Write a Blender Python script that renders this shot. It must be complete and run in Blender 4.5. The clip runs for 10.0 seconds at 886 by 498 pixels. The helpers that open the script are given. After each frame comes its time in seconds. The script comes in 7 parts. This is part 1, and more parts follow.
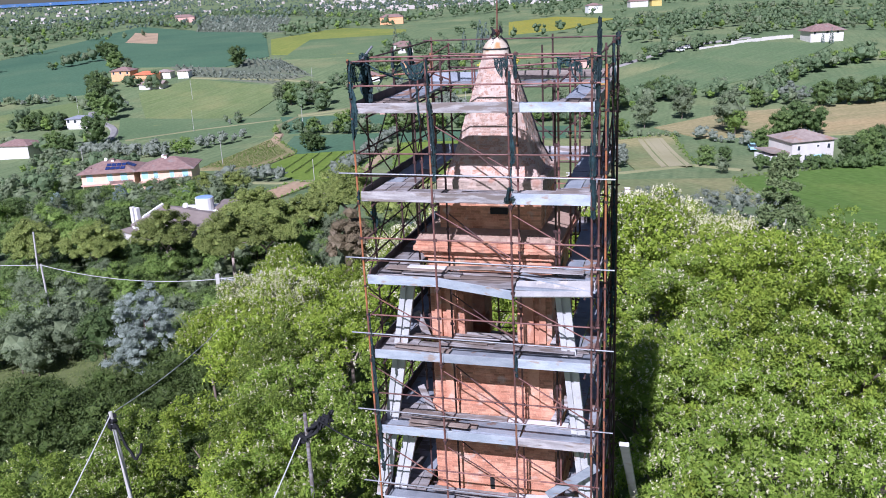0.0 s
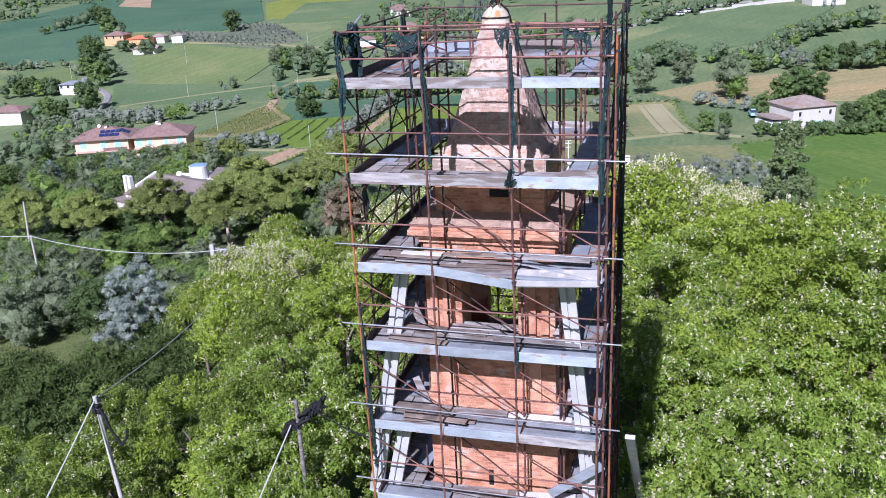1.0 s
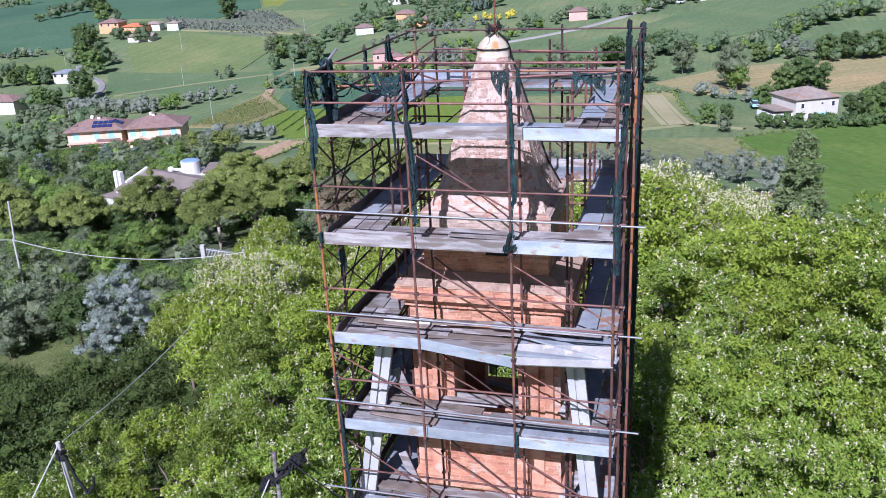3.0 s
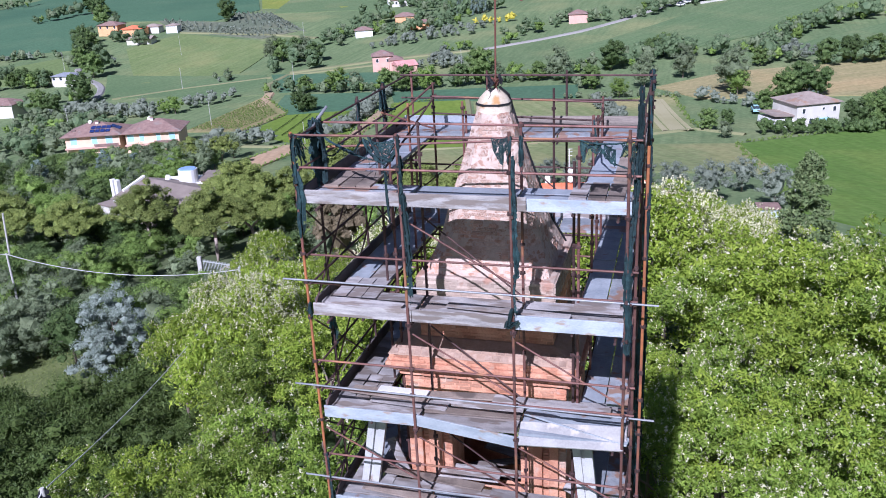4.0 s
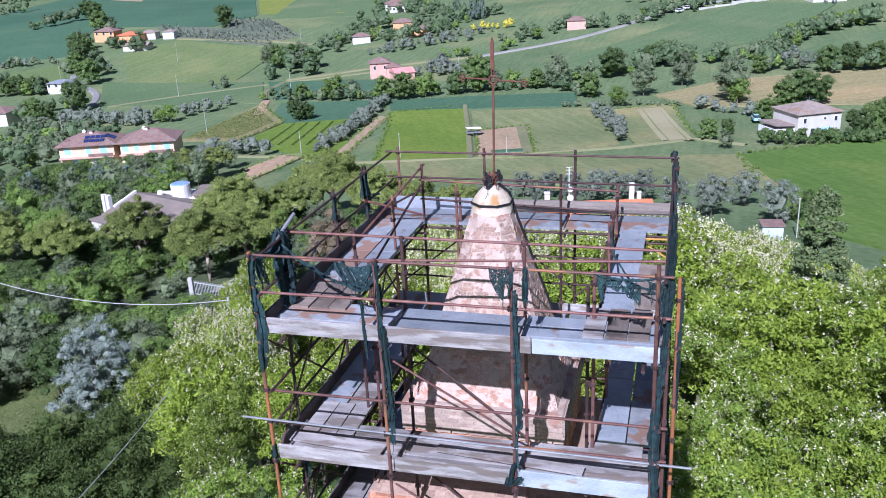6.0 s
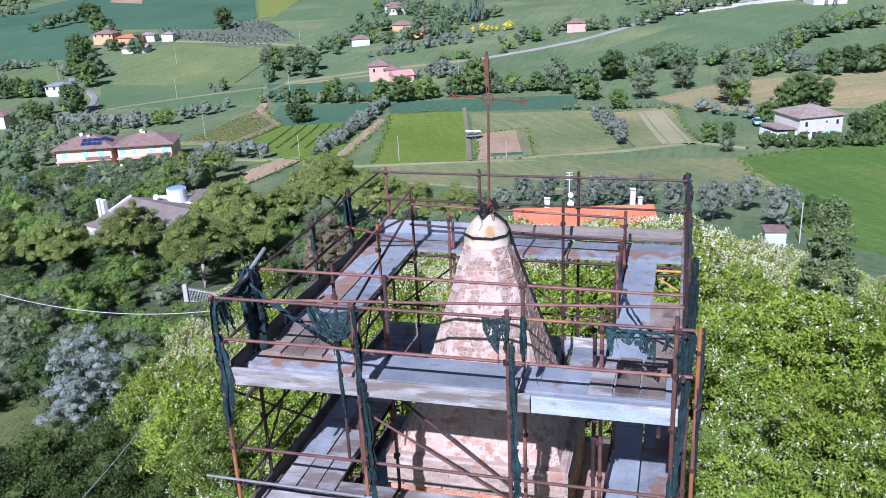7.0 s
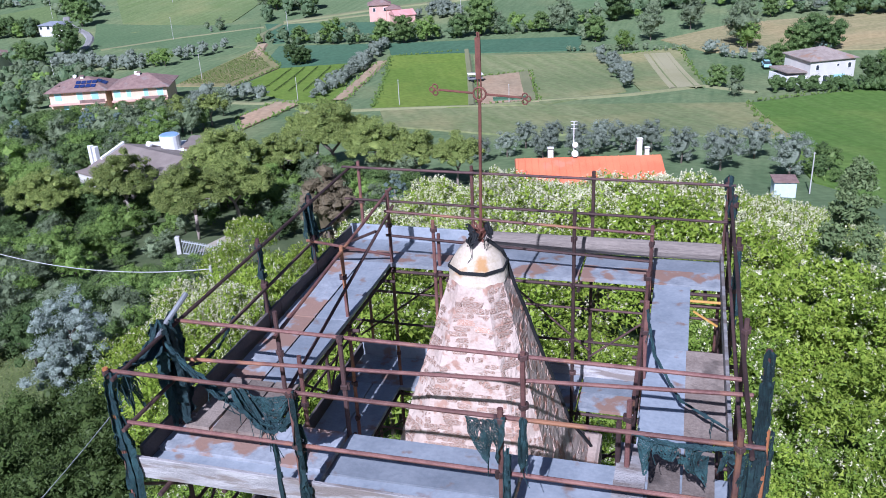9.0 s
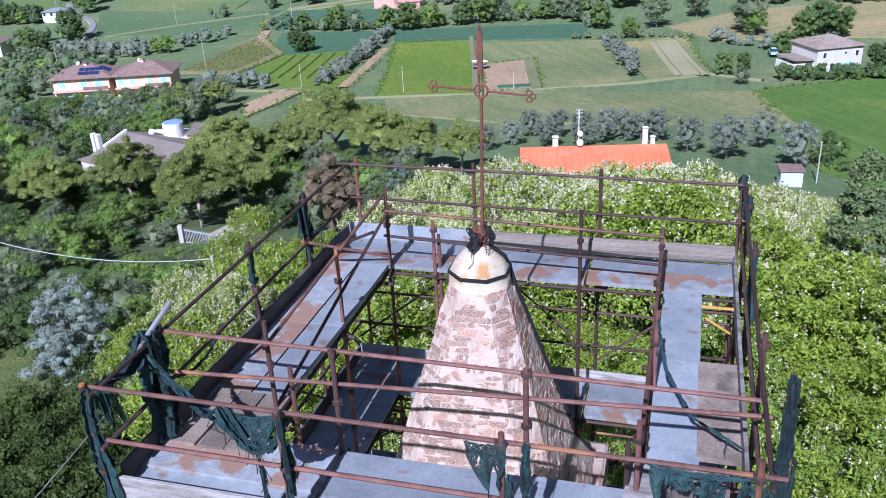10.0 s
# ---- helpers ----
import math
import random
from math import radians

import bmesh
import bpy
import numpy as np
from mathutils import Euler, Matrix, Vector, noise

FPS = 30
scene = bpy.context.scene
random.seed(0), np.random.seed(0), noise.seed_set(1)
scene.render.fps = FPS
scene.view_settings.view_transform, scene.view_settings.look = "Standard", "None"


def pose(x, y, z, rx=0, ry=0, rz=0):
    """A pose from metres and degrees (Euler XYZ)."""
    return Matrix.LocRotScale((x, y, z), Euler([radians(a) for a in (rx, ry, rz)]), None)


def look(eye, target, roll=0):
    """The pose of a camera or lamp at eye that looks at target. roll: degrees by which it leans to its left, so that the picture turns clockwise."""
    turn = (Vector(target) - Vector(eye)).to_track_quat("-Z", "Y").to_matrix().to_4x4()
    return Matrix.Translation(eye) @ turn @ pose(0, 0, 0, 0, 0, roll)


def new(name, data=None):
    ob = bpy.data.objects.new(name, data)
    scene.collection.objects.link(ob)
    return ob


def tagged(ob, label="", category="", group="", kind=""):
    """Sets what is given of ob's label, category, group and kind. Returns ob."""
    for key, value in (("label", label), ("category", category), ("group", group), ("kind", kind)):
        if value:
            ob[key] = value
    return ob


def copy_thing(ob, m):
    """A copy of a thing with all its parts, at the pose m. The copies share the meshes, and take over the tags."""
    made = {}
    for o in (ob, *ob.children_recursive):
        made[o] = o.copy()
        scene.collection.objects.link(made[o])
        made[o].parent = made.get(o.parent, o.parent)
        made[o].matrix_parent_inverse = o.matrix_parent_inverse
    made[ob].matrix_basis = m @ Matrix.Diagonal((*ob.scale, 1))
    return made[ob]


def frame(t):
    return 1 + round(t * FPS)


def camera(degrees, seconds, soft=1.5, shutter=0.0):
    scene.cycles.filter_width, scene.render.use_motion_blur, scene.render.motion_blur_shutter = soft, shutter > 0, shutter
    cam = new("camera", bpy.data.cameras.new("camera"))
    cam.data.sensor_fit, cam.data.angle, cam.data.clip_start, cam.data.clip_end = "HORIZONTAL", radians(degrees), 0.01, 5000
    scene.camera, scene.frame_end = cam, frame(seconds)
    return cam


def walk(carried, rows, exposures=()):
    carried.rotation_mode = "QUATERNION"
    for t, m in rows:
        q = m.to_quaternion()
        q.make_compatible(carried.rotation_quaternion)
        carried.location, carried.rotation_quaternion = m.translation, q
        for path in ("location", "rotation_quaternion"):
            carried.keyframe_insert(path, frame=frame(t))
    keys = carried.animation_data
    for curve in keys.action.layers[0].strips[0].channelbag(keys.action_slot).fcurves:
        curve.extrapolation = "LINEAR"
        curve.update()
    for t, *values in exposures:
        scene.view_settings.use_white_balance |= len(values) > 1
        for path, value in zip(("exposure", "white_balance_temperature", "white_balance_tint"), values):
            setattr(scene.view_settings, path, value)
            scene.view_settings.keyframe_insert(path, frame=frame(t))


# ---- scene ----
from collections import defaultdict

# ---- camera and its walk ----
cam = camera(54.1, 10.0, soft=0.95)
METRES, EYE, TILT, LEAN, TURN = 13.0, 24.0, -17.2, 2.7, 0.0
ROWS = [
    (0.0, 0.0, 0.0, 0.0, -0.0, 0.0, -0.0),
    (0.5, 0.002, 0.0483, 0.0144, -0.1, -1.17, 0.04),
    (1.0, 0.0028, 0.0994, 0.0311, -0.16, -2.26, 0.06),
    (1.5, 0.0057, 0.1471, 0.048, -0.24, -2.73, 0.05),
    (2.0, 0.011, 0.1981, 0.0687, -0.24, -2.99, 0.05),
    (3.5, 0.0176, 0.3254, 0.1761, -0.28, -3.13, 0.03),
    (4.0, 0.0195, 0.3648, 0.2175, -0.29, -3.07, 0.04),
    (4.5, 0.0216, 0.401, 0.2597, -0.35, -3.02, 0.07),
    (5.0, 0.0246, 0.442, 0.3093, -0.36, -2.95, 0.07),
    (5.5, 0.0269, 0.488, 0.3274, -0.39, -2.9, 0.09),
    (7.0, 0.0411, 0.6322, 0.3711, -0.42, -2.71, 0.08),
    (7.5, 0.0482, 0.6818, 0.3864, -0.31, -2.66, 0.06),
    (8.0, 0.0551, 0.7319, 0.4033, -0.16, -2.63, 0.01),
    (8.5, 0.0595, 0.7764, 0.4191, -0.19, -4.93, -0.02),
    (9.0, 0.0607, 0.8275, 0.4353, -0.27, -6.56, -0.03),
    (9.5, 0.062, 0.8597, 0.4445, -0.02, -7.29, -0.12),
    (10.0, 0.0644, 0.8636, 0.4441, 0.02, -7.38, -0.13),
]
walk(cam, [(t, pose(0, 0, EYE, TILT, LEAN, TURN) @ pose(METRES * x, METRES * y, METRES * z, 90 + pitch, roll, yaw)) for t, x, y, z, yaw, pitch, roll in ROWS],
     exposures=((0.0, 0.22, 5480, 27), (4.0, 0.22, 5350, 26), (10.0, 0.21, 5180, 22)))

# ---- light: afternoon sun behind the camera, clear sky ----
SUN_HEIGHT, SUN_FROM = 41.0, 198.5
world = bpy.data.worlds.new("sky")
scene.world = world
world.use_nodes = True
sky = world.node_tree.nodes.new("ShaderNodeTexSky")
sky.sky_type, sky.sun_disc = "NISHITA", False
sky.sun_elevation, sky.sun_rotation = radians(SUN_HEIGHT), radians(SUN_FROM)
back = world.node_tree.nodes["Background"]
back.inputs["Strength"].default_value = 0.044
world.node_tree.links.new(sky.outputs[0], back.inputs["Color"])
sun_data = bpy.data.lights.new("sun", "SUN")
sun_data.energy, sun_data.angle, sun_data.color = 6.1, radians(0.53), (1.0, 0.96, 0.9)
sun = new("sun", sun_data)
flat = Vector((math.sin(radians(SUN_FROM)), math.cos(radians(SUN_FROM)), 0)) * math.cos(radians(SUN_HEIGHT))
sun.matrix_world = look(flat * 60 + Vector((0, 0, 60 * math.sin(radians(SUN_HEIGHT)))), (0, 0, 0))

# ---- materials ----


def surface(name, base, other=None, size=4.0, fine=40.0, rough=0.8, metal=0.0, bump=0.3, mix=0.5, third=None, third_size=1.0,
            third_at=0.6, island=0.0, spread=0.0, stretch=(1, 1, 1), glow=0.0, sheen=0.0):
    """A procedural surface: two colours mixed by coarse and fine noise, patches of a third, a tint that varies from piece to piece."""
    m = bpy.data.materials.new(name)
    m.use_nodes = True
    t = m.node_tree
    n, link = t.nodes, t.links.new
    b = n["Principled BSDF"]
    b.inputs["Roughness"].default_value, b.inputs["Metallic"].default_value = rough, metal
    where = n.new("ShaderNodeTexCoord")
    scale = n.new("ShaderNodeMapping")
    scale.inputs["Scale"].default_value = stretch
    link(where.outputs["Object"], scale.inputs["Vector"])
    coarse, grain = n.new("ShaderNodeTexNoise"), n.new("ShaderNodeTexNoise")
    for node, s, d in ((coarse, size, 5), (grain, fine, 3)):
        node.inputs["Scale"].default_value, node.inputs["Detail"].default_value = s, d
        link(scale.outputs[0], node.inputs["Vector"])
    add = n.new("ShaderNodeMath")
    add.operation = "MULTIPLY_ADD"
    link(grain.outputs[0], add.inputs[0])
    add.inputs[1].default_value = 0.5
    link(coarse.outputs[0], add.inputs[2])
    ramp = n.new("ShaderNodeMapRange")
    ramp.inputs["From Min"].default_value, ramp.inputs["From Max"].default_value = 0.75 - 0.3 * mix, 0.75 + 0.3 * mix
    link(add.outputs[0], ramp.inputs["Value"])
    colour = n.new("ShaderNodeMix")
    colour.data_type = "RGBA"
    colour.inputs["A"].default_value, colour.inputs["B"].default_value = (*base, 1), (*(other or base), 1)
    link(ramp.outputs[0], colour.inputs["Factor"])
    out = colour.outputs["Result"]
    if third:
        patch = n.new("ShaderNodeTexNoise")
        patch.inputs["Scale"].default_value, patch.inputs["Detail"].default_value = third_size, 6
        link(scale.outputs[0], patch.inputs["Vector"])
        cut = n.new("ShaderNodeMapRange")
        cut.inputs["From Min"].default_value, cut.inputs["From Max"].default_value = third_at - 0.03, third_at + 0.05
        link(patch.outputs[0], cut.inputs["Value"])
        top = n.new("ShaderNodeMix")
        top.data_type = "RGBA"
        top.inputs["B"].default_value = (*third, 1)
        link(cut.outputs[0], top.inputs["Factor"])
        link(out, top.inputs["A"])
        out = top.outputs["Result"]
    if island or spread:
        pick = n.new("ShaderNodeNewGeometry" if island else "ShaderNodeObjectInfo")
        vary = n.new("ShaderNodeMapRange")
        amount = island or spread
        vary.inputs["To Min"].default_value, vary.inputs["To Max"].default_value = 1 - amount, 1 + amount
        link(pick.outputs["Random Per Island" if island else "Random"], vary.inputs["Value"])
        tint = n.new("ShaderNodeVectorMath")
        tint.operation = "SCALE"
        link(out, tint.inputs[0])
        link(vary.outputs[0], tint.inputs["Scale"])
        out = tint.outputs[0]
    link(out, b.inputs["Base Color"])
    if bump:
        bumps = n.new("ShaderNodeBump")
        bumps.inputs["Strength"].default_value, bumps.inputs["Distance"].default_value = bump, 0.02
        link(add.outputs[0], bumps.inputs["Height"])
        link(bumps.outputs[0], b.inputs["Normal"])
    if glow:
        b.inputs["Transmission Weight"].default_value = 0.0
        b.inputs["Subsurface Weight"].default_value = glow
    return m


def leafy(name, dark, light, through_light=0.35, rough=0.55):
    """Leaves: each one has its own green and lets some light through."""
    m = bpy.data.materials.new(name)
    m.use_nodes = True
    t = m.node_tree
    n, link = t.nodes, t.links.new
    b = n["Principled BSDF"]
    b.inputs["Roughness"].default_value, b.inputs["Specular IOR Level"].default_value = rough, 0.2
    pick, whole = n.new("ShaderNodeNewGeometry"), n.new("ShaderNodeObjectInfo")
    colour = n.new("ShaderNodeMix")
    colour.data_type = "RGBA"
    colour.inputs["A"].default_value, colour.inputs["B"].default_value = (*dark, 1), (*light, 1)
    link(pick.outputs["Random Per Island"], colour.inputs["Factor"])
    vary = n.new("ShaderNodeMapRange")
    vary.inputs["To Min"].default_value, vary.inputs["To Max"].default_value = 0.8, 1.2
    link(whole.outputs["Random"], vary.inputs["Value"])
    tint = n.new("ShaderNodeVectorMath")
    tint.operation = "SCALE"
    link(colour.outputs["Result"], tint.inputs[0])
    link(vary.outputs[0], tint.inputs["Scale"])
    link(tint.outputs[0], b.inputs["Base Color"])
    thin = n.new("ShaderNodeBsdfTranslucent")
    link(tint.outputs[0], thin.inputs["Color"])
    both = n.new("ShaderNodeMixShader")
    both.inputs[0].default_value = through_light
    link(b.outputs[0], both.inputs[1])
    link(thin.outputs[0], both.inputs[2])
    link(both.outputs[0], n["Material Output"].inputs["Surface"])
    return m


BRICK = surface("brick", (0.41, 0.185, 0.115), (0.555, 0.3, 0.2), 3, 30, 0.92, bump=0.8, third=(0.47, 0.34, 0.27), third_size=2.6, third_at=0.61, island=0.26)
OLD_BRICK = surface("weathered_brick", (0.36, 0.27, 0.225), (0.46, 0.365, 0.31), 4, 30, 0.92, bump=0.8, third=(0.34, 0.2, 0.15), third_size=2.6, third_at=0.6, island=0.22)
RED_BRICK = surface("bare_red_brick", (0.4, 0.215, 0.155), (0.5, 0.315, 0.24), 7, 40, 0.92, bump=0.5, third=(0.54, 0.425, 0.36), third_size=9.0, third_at=0.54, spread=0.2)
PALE_BRICK = surface("lime_smeared_brick", (0.445, 0.305, 0.243), (0.585, 0.45, 0.38), 9, 45, 0.92, bump=0.9, third=(0.38, 0.215, 0.155), third_size=6.0, third_at=0.54, spread=0.12)
PLASTER = surface("worn_plaster", (0.42, 0.315, 0.262), (0.565, 0.455, 0.395), 5, 45, 0.92, bump=1.0, mix=0.8, third=(0.37, 0.225, 0.17), third_size=7.0, third_at=0.59)
CAP = surface("lime_cap", (0.46, 0.38, 0.28), (0.58, 0.5, 0.41), 5, 40, 0.85, bump=0.5, third=(0.42, 0.24, 0.1), third_size=3.0, third_at=0.57)
RUST = surface("rusty_tube", (0.125, 0.056, 0.05), (0.2, 0.098, 0.083), 6, 60, 0.6, 0.2, bump=0.3, third=(0.32, 0.15, 0.08), third_size=1.2, third_at=0.6, spread=0.3)
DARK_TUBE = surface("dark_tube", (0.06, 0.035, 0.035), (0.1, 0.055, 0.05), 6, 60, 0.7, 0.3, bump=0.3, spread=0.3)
ORANGE_TUBE = surface("orange_rust_tube", (0.36, 0.14, 0.05), (0.25, 0.095, 0.05), 5, 60, 0.75, 0.2, bump=0.3, third=(0.16, 0.07, 0.055), third_size=0.9, third_at=0.55, spread=0.25)
GALV = surface("galvanised_tube", (0.22, 0.23, 0.25), (0.32, 0.33, 0.35), 4, 60, 0.5, 0.4, bump=0.15)
ZINC = surface("galvanised_deck", (0.205, 0.235, 0.275), (0.35, 0.38, 0.425), 3.0, 25, 0.6, 0.15, bump=0.3, mix=0.9, third=(0.24, 0.17, 0.145), third_size=4.0, third_at=0.64, spread=0.22)
RUSTY_ZINC = surface("rusty_deck", (0.23, 0.25, 0.285), (0.4, 0.42, 0.455), 6.0, 30, 0.65, 0.15, bump=0.4, mix=0.85, third=(0.31, 0.195, 0.15), third_size=3.6, third_at=0.51, spread=0.2)
WOOD = surface("grey_board", (0.23, 0.216, 0.218), (0.38, 0.36, 0.358), 2.0, 40, 0.85, bump=0.7, third=(0.19, 0.16, 0.145), third_size=1.8, third_at=0.52, spread=0.28, stretch=(1, 3, 6))
TOE_PAINT = surface("pale_painted_board", (0.27, 0.31, 0.355), (0.385, 0.425, 0.47), 2.0, 30, 0.65, 0.1, bump=0.3, third=(0.29, 0.24, 0.21), third_size=3.0, third_at=0.63, spread=0.25, stretch=(1, 3, 3))
SPLASHED = surface("mortar_splashed_board", (0.27, 0.265, 0.265), (0.36, 0.355, 0.35), 3.0, 30, 0.85, bump=0.5, third=(0.43, 0.4, 0.375), third_size=4.0, third_at=0.58)
BROWN_WOOD = surface("brown_board", (0.16, 0.125, 0.105), (0.25, 0.205, 0.175), 2.5, 40, 0.85, bump=0.7, third=(0.1, 0.08, 0.07), third_size=2, third_at=0.6, spread=0.28)
LOG = surface("grey_log", (0.16, 0.135, 0.12), (0.27, 0.23, 0.2), 2.5, 40, 0.85, bump=0.8, stretch=(0.3, 3, 3))
# board colour with shade put in, for the left side and the belfry
SHADE_BOARD = surface("shade_dark_board", (0.07, 0.06, 0.06), (0.11, 0.095, 0.09), 2.5, 40, 0.85, bump=0.5, spread=0.2)
STEEL_PAINT = surface("pale_steel_beam", (0.4, 0.41, 0.41), (0.51, 0.52, 0.52), 2.5, 40, 0.55, 0.1, bump=0.15, third=(0.36, 0.29, 0.24), third_size=2.2, third_at=0.6)
IRON = surface("rusty_iron", (0.15, 0.06, 0.045), (0.22, 0.09, 0.065), 8, 60, 0.7, 0.4, bump=0.3)
BLACK = surface("black_cable", (0.006, 0.007, 0.009), (0.011, 0.012, 0.015), 8, 60, 0.85, bump=0.2)
NET = surface("green_netting", (0.008, 0.024, 0.03), (0.02, 0.054, 0.06), 12, 90, 0.85, bump=0.6, spread=0.3)


def with_holes(m, scale, share):
    """Small holes through a woven material."""
    n, link = m.node_tree.nodes, m.node_tree.links.new
    weave, cut = n.new("ShaderNodeTexNoise"), n.new("ShaderNodeMath")
    weave.inputs["Scale"].default_value = scale
    cut.operation, cut.inputs[1].default_value = "GREATER_THAN", share
    clear, both = n.new("ShaderNodeBsdfTransparent"), n.new("ShaderNodeMixShader")
    link(n["Texture Coordinate"].outputs["Object"], weave.inputs["Vector"])
    link(weave.outputs[0], cut.inputs[0])
    link(cut.outputs[0], both.inputs[0])
    link(n["Principled BSDF"].outputs[0], both.inputs[1])
    link(clear.outputs[0], both.inputs[2])
    link(both.outputs[0], n["Material Output"].inputs["Surface"])


THIN_NET = surface("thin_green_netting", (0.012, 0.036, 0.042), (0.026, 0.07, 0.076), 12, 90, 0.85, bump=0.6, spread=0.25)
with_holes(NET, 210, 0.6)
with_holes(THIN_NET, 210, 0.56)
BARK = surface("bark", (0.12, 0.09, 0.07), (0.22, 0.18, 0.15), 3, 30, 0.9, bump=0.7, stretch=(1, 1, 0.3))
PINE_BARK = surface("pine_bark", (0.24, 0.2, 0.17), (0.36, 0.3, 0.26), 3, 20, 0.9, bump=0.7)
CONCRETE = surface("grey_concrete", (0.4, 0.39, 0.37), (0.5, 0.49, 0.47), 3, 40, 0.85, bump=0.3)
PALE_WALL = surface("white_render", (0.72, 0.72, 0.7), (0.78, 0.78, 0.77), 0.6, 20, 0.85, bump=0.1)
CREAM = surface("cream_render", (0.56, 0.54, 0.49), (0.62, 0.6, 0.55), 0.6, 20, 0.85, bump=0.1)
PEACH = surface("peach_render", (0.7, 0.5, 0.36), (0.74, 0.56, 0.42), 0.6, 20, 0.85, bump=0.1)
ROSE = surface("rose_render", (0.6, 0.36, 0.3), (0.66, 0.42, 0.35), 0.6, 20, 0.85, bump=0.1)
ORANGE_WALL = surface("orange_render", (0.7, 0.36, 0.18), (0.74, 0.42, 0.22), 0.6, 20, 0.85, bump=0.1)
TILES = surface("roof_tiles", (0.2, 0.125, 0.11), (0.27, 0.18, 0.155), 1.2, 8, 0.9, bump=0.8, third=(0.24, 0.19, 0.175), third_size=0.5, third_at=0.6)
OLD_TILES = surface("greyed_roof_tiles", (0.25, 0.2, 0.175), (0.33, 0.275, 0.24), 1.0, 8, 0.9, bump=0.8, third=(0.29, 0.185, 0.13), third_size=0.4, third_at=0.58)
RED_SHEET = surface("orange_red_roof", (0.66, 0.16, 0.075), (0.72, 0.21, 0.1), 0.4, 10, 0.6, bump=0.3, third=(0.58, 0.22, 0.13), third_size=0.5, third_at=0.62)
FLAT_ROOF = surface("brown_felt_roof", (0.195, 0.16, 0.14), (0.25, 0.21, 0.185), 0.6, 10, 0.9, bump=0.3)
GLASS_DARK = surface("window_glass", (0.03, 0.04, 0.05), (0.05, 0.06, 0.07), 1, 10, 0.1, bump=0)
SHUTTER = surface("pale_blue_shutter", (0.32, 0.55, 0.62), (0.36, 0.6, 0.66), 2, 20, 0.6, bump=0.1)
SOLAR = surface("solar_cell", (0.02, 0.035, 0.12), (0.03, 0.05, 0.16), 2, 10, 0.15, bump=0)
SHED_BLUE = surface("pale_blue_sheet", (0.5, 0.58, 0.66), (0.56, 0.63, 0.7), 2, 20, 0.6, bump=0.2)

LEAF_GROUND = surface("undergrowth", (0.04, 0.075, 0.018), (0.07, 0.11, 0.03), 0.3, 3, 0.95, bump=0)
ACACIA = leafy("acacia_leaf", (0.158, 0.248, 0.025), (0.348, 0.434, 0.063), 0.34)
GREEN_ACACIA = leafy("green_acacia_leaf", (0.14, 0.235, 0.029), (0.302, 0.408, 0.069), 0.34)
# darker copy of the acacia leaf, shade mixed into its green
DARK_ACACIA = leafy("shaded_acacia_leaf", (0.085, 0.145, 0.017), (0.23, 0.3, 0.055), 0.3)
BLOSSOM = leafy("acacia_blossom", (0.6, 0.57, 0.37), (0.78, 0.75, 0.56), 0.3)
OAK = leafy("broad_leaf", (0.057, 0.1, 0.032), (0.13, 0.19, 0.066), 0.3)
MID_LEAF = leafy("mid_green_leaf", (0.088, 0.15, 0.043), (0.19, 0.265, 0.085), 0.33)
LIME_LEAF = leafy("light_leaf", (0.13, 0.215, 0.05), (0.255, 0.36, 0.09), 0.36)
GREY_LEAF = leafy("grey_green_leaf", (0.165, 0.215, 0.12), (0.265, 0.32, 0.185), 0.4)
SHRUB = leafy("shrub_leaf", (0.05, 0.085, 0.02), (0.1, 0.14, 0.04), 0.25)
SILVER = leafy("silver_leaf", (0.28, 0.35, 0.29), (0.51, 0.585, 0.52), 0.35)
OLIVE = leafy("olive_leaf", (0.205, 0.245, 0.185), (0.32, 0.36, 0.288), 0.42)
PINE = leafy("pine_needle", (0.122, 0.172, 0.044), (0.305, 0.352, 0.1), 0.25)
CYPRESS = leafy("cypress_leaf", (0.095, 0.14, 0.056), (0.185, 0.235, 0.1), 0.22)
CEDAR = leafy("blue_conifer_needle", (0.13, 0.185, 0.155), (0.2, 0.26, 0.22), 0.25)
DRY = leafy("brown_foliage", (0.12, 0.1, 0.06), (0.2, 0.16, 0.1), 0.2)
# distant leaves: haze is put into these two bluish greens
FAR_LEAF = leafy("hazy_far_leaf", (0.1, 0.16, 0.08), (0.175, 0.24, 0.12), 0.38)
PLAIN_LEAF = leafy("hazy_plain_leaf", (0.09, 0.135, 0.105), (0.145, 0.19, 0.15), 0.35)
YELLOW_LEAF = leafy("yellow_broom", (0.45, 0.4, 0.05), (0.6, 0.54, 0.09), 0.2)

# ---- helpers of the scene ----


def mesh_of(bm, name, material, smooth=False):
    me = bpy.data.meshes.new(name)
    bm.to_mesh(me)
    bm.free()
    me.materials.append(material)
    if smooth:
        me.shade_smooth()
    return me


def part(name, bm, material, parent, label="", smooth=False):
    """One mesh object under a thing or a part; bm may be a bmesh or a mesh that is shared."""
    me = bm if isinstance(bm, bpy.types.Mesh) else mesh_of(bm, name, material, smooth)
    ob = new(name, me)
    ob.parent = parent
    if label:
        ob["label"] = label
    return ob


def thing(name, label, category, at=None, group="", kind=""):
    ob = new(name)
    ob.empty_display_size = 0.2
    if at is not None:
        ob.matrix_world = at
    return tagged(ob, label, category, group, kind)


def solid(name, bm, material, label, category="", group="", kind="", at=None, smooth=False):
    ob = new(name, mesh_of(bm, name, material, smooth))
    if at is not None:
        ob.matrix_world = at
    return tagged(ob, label, category, group, kind)


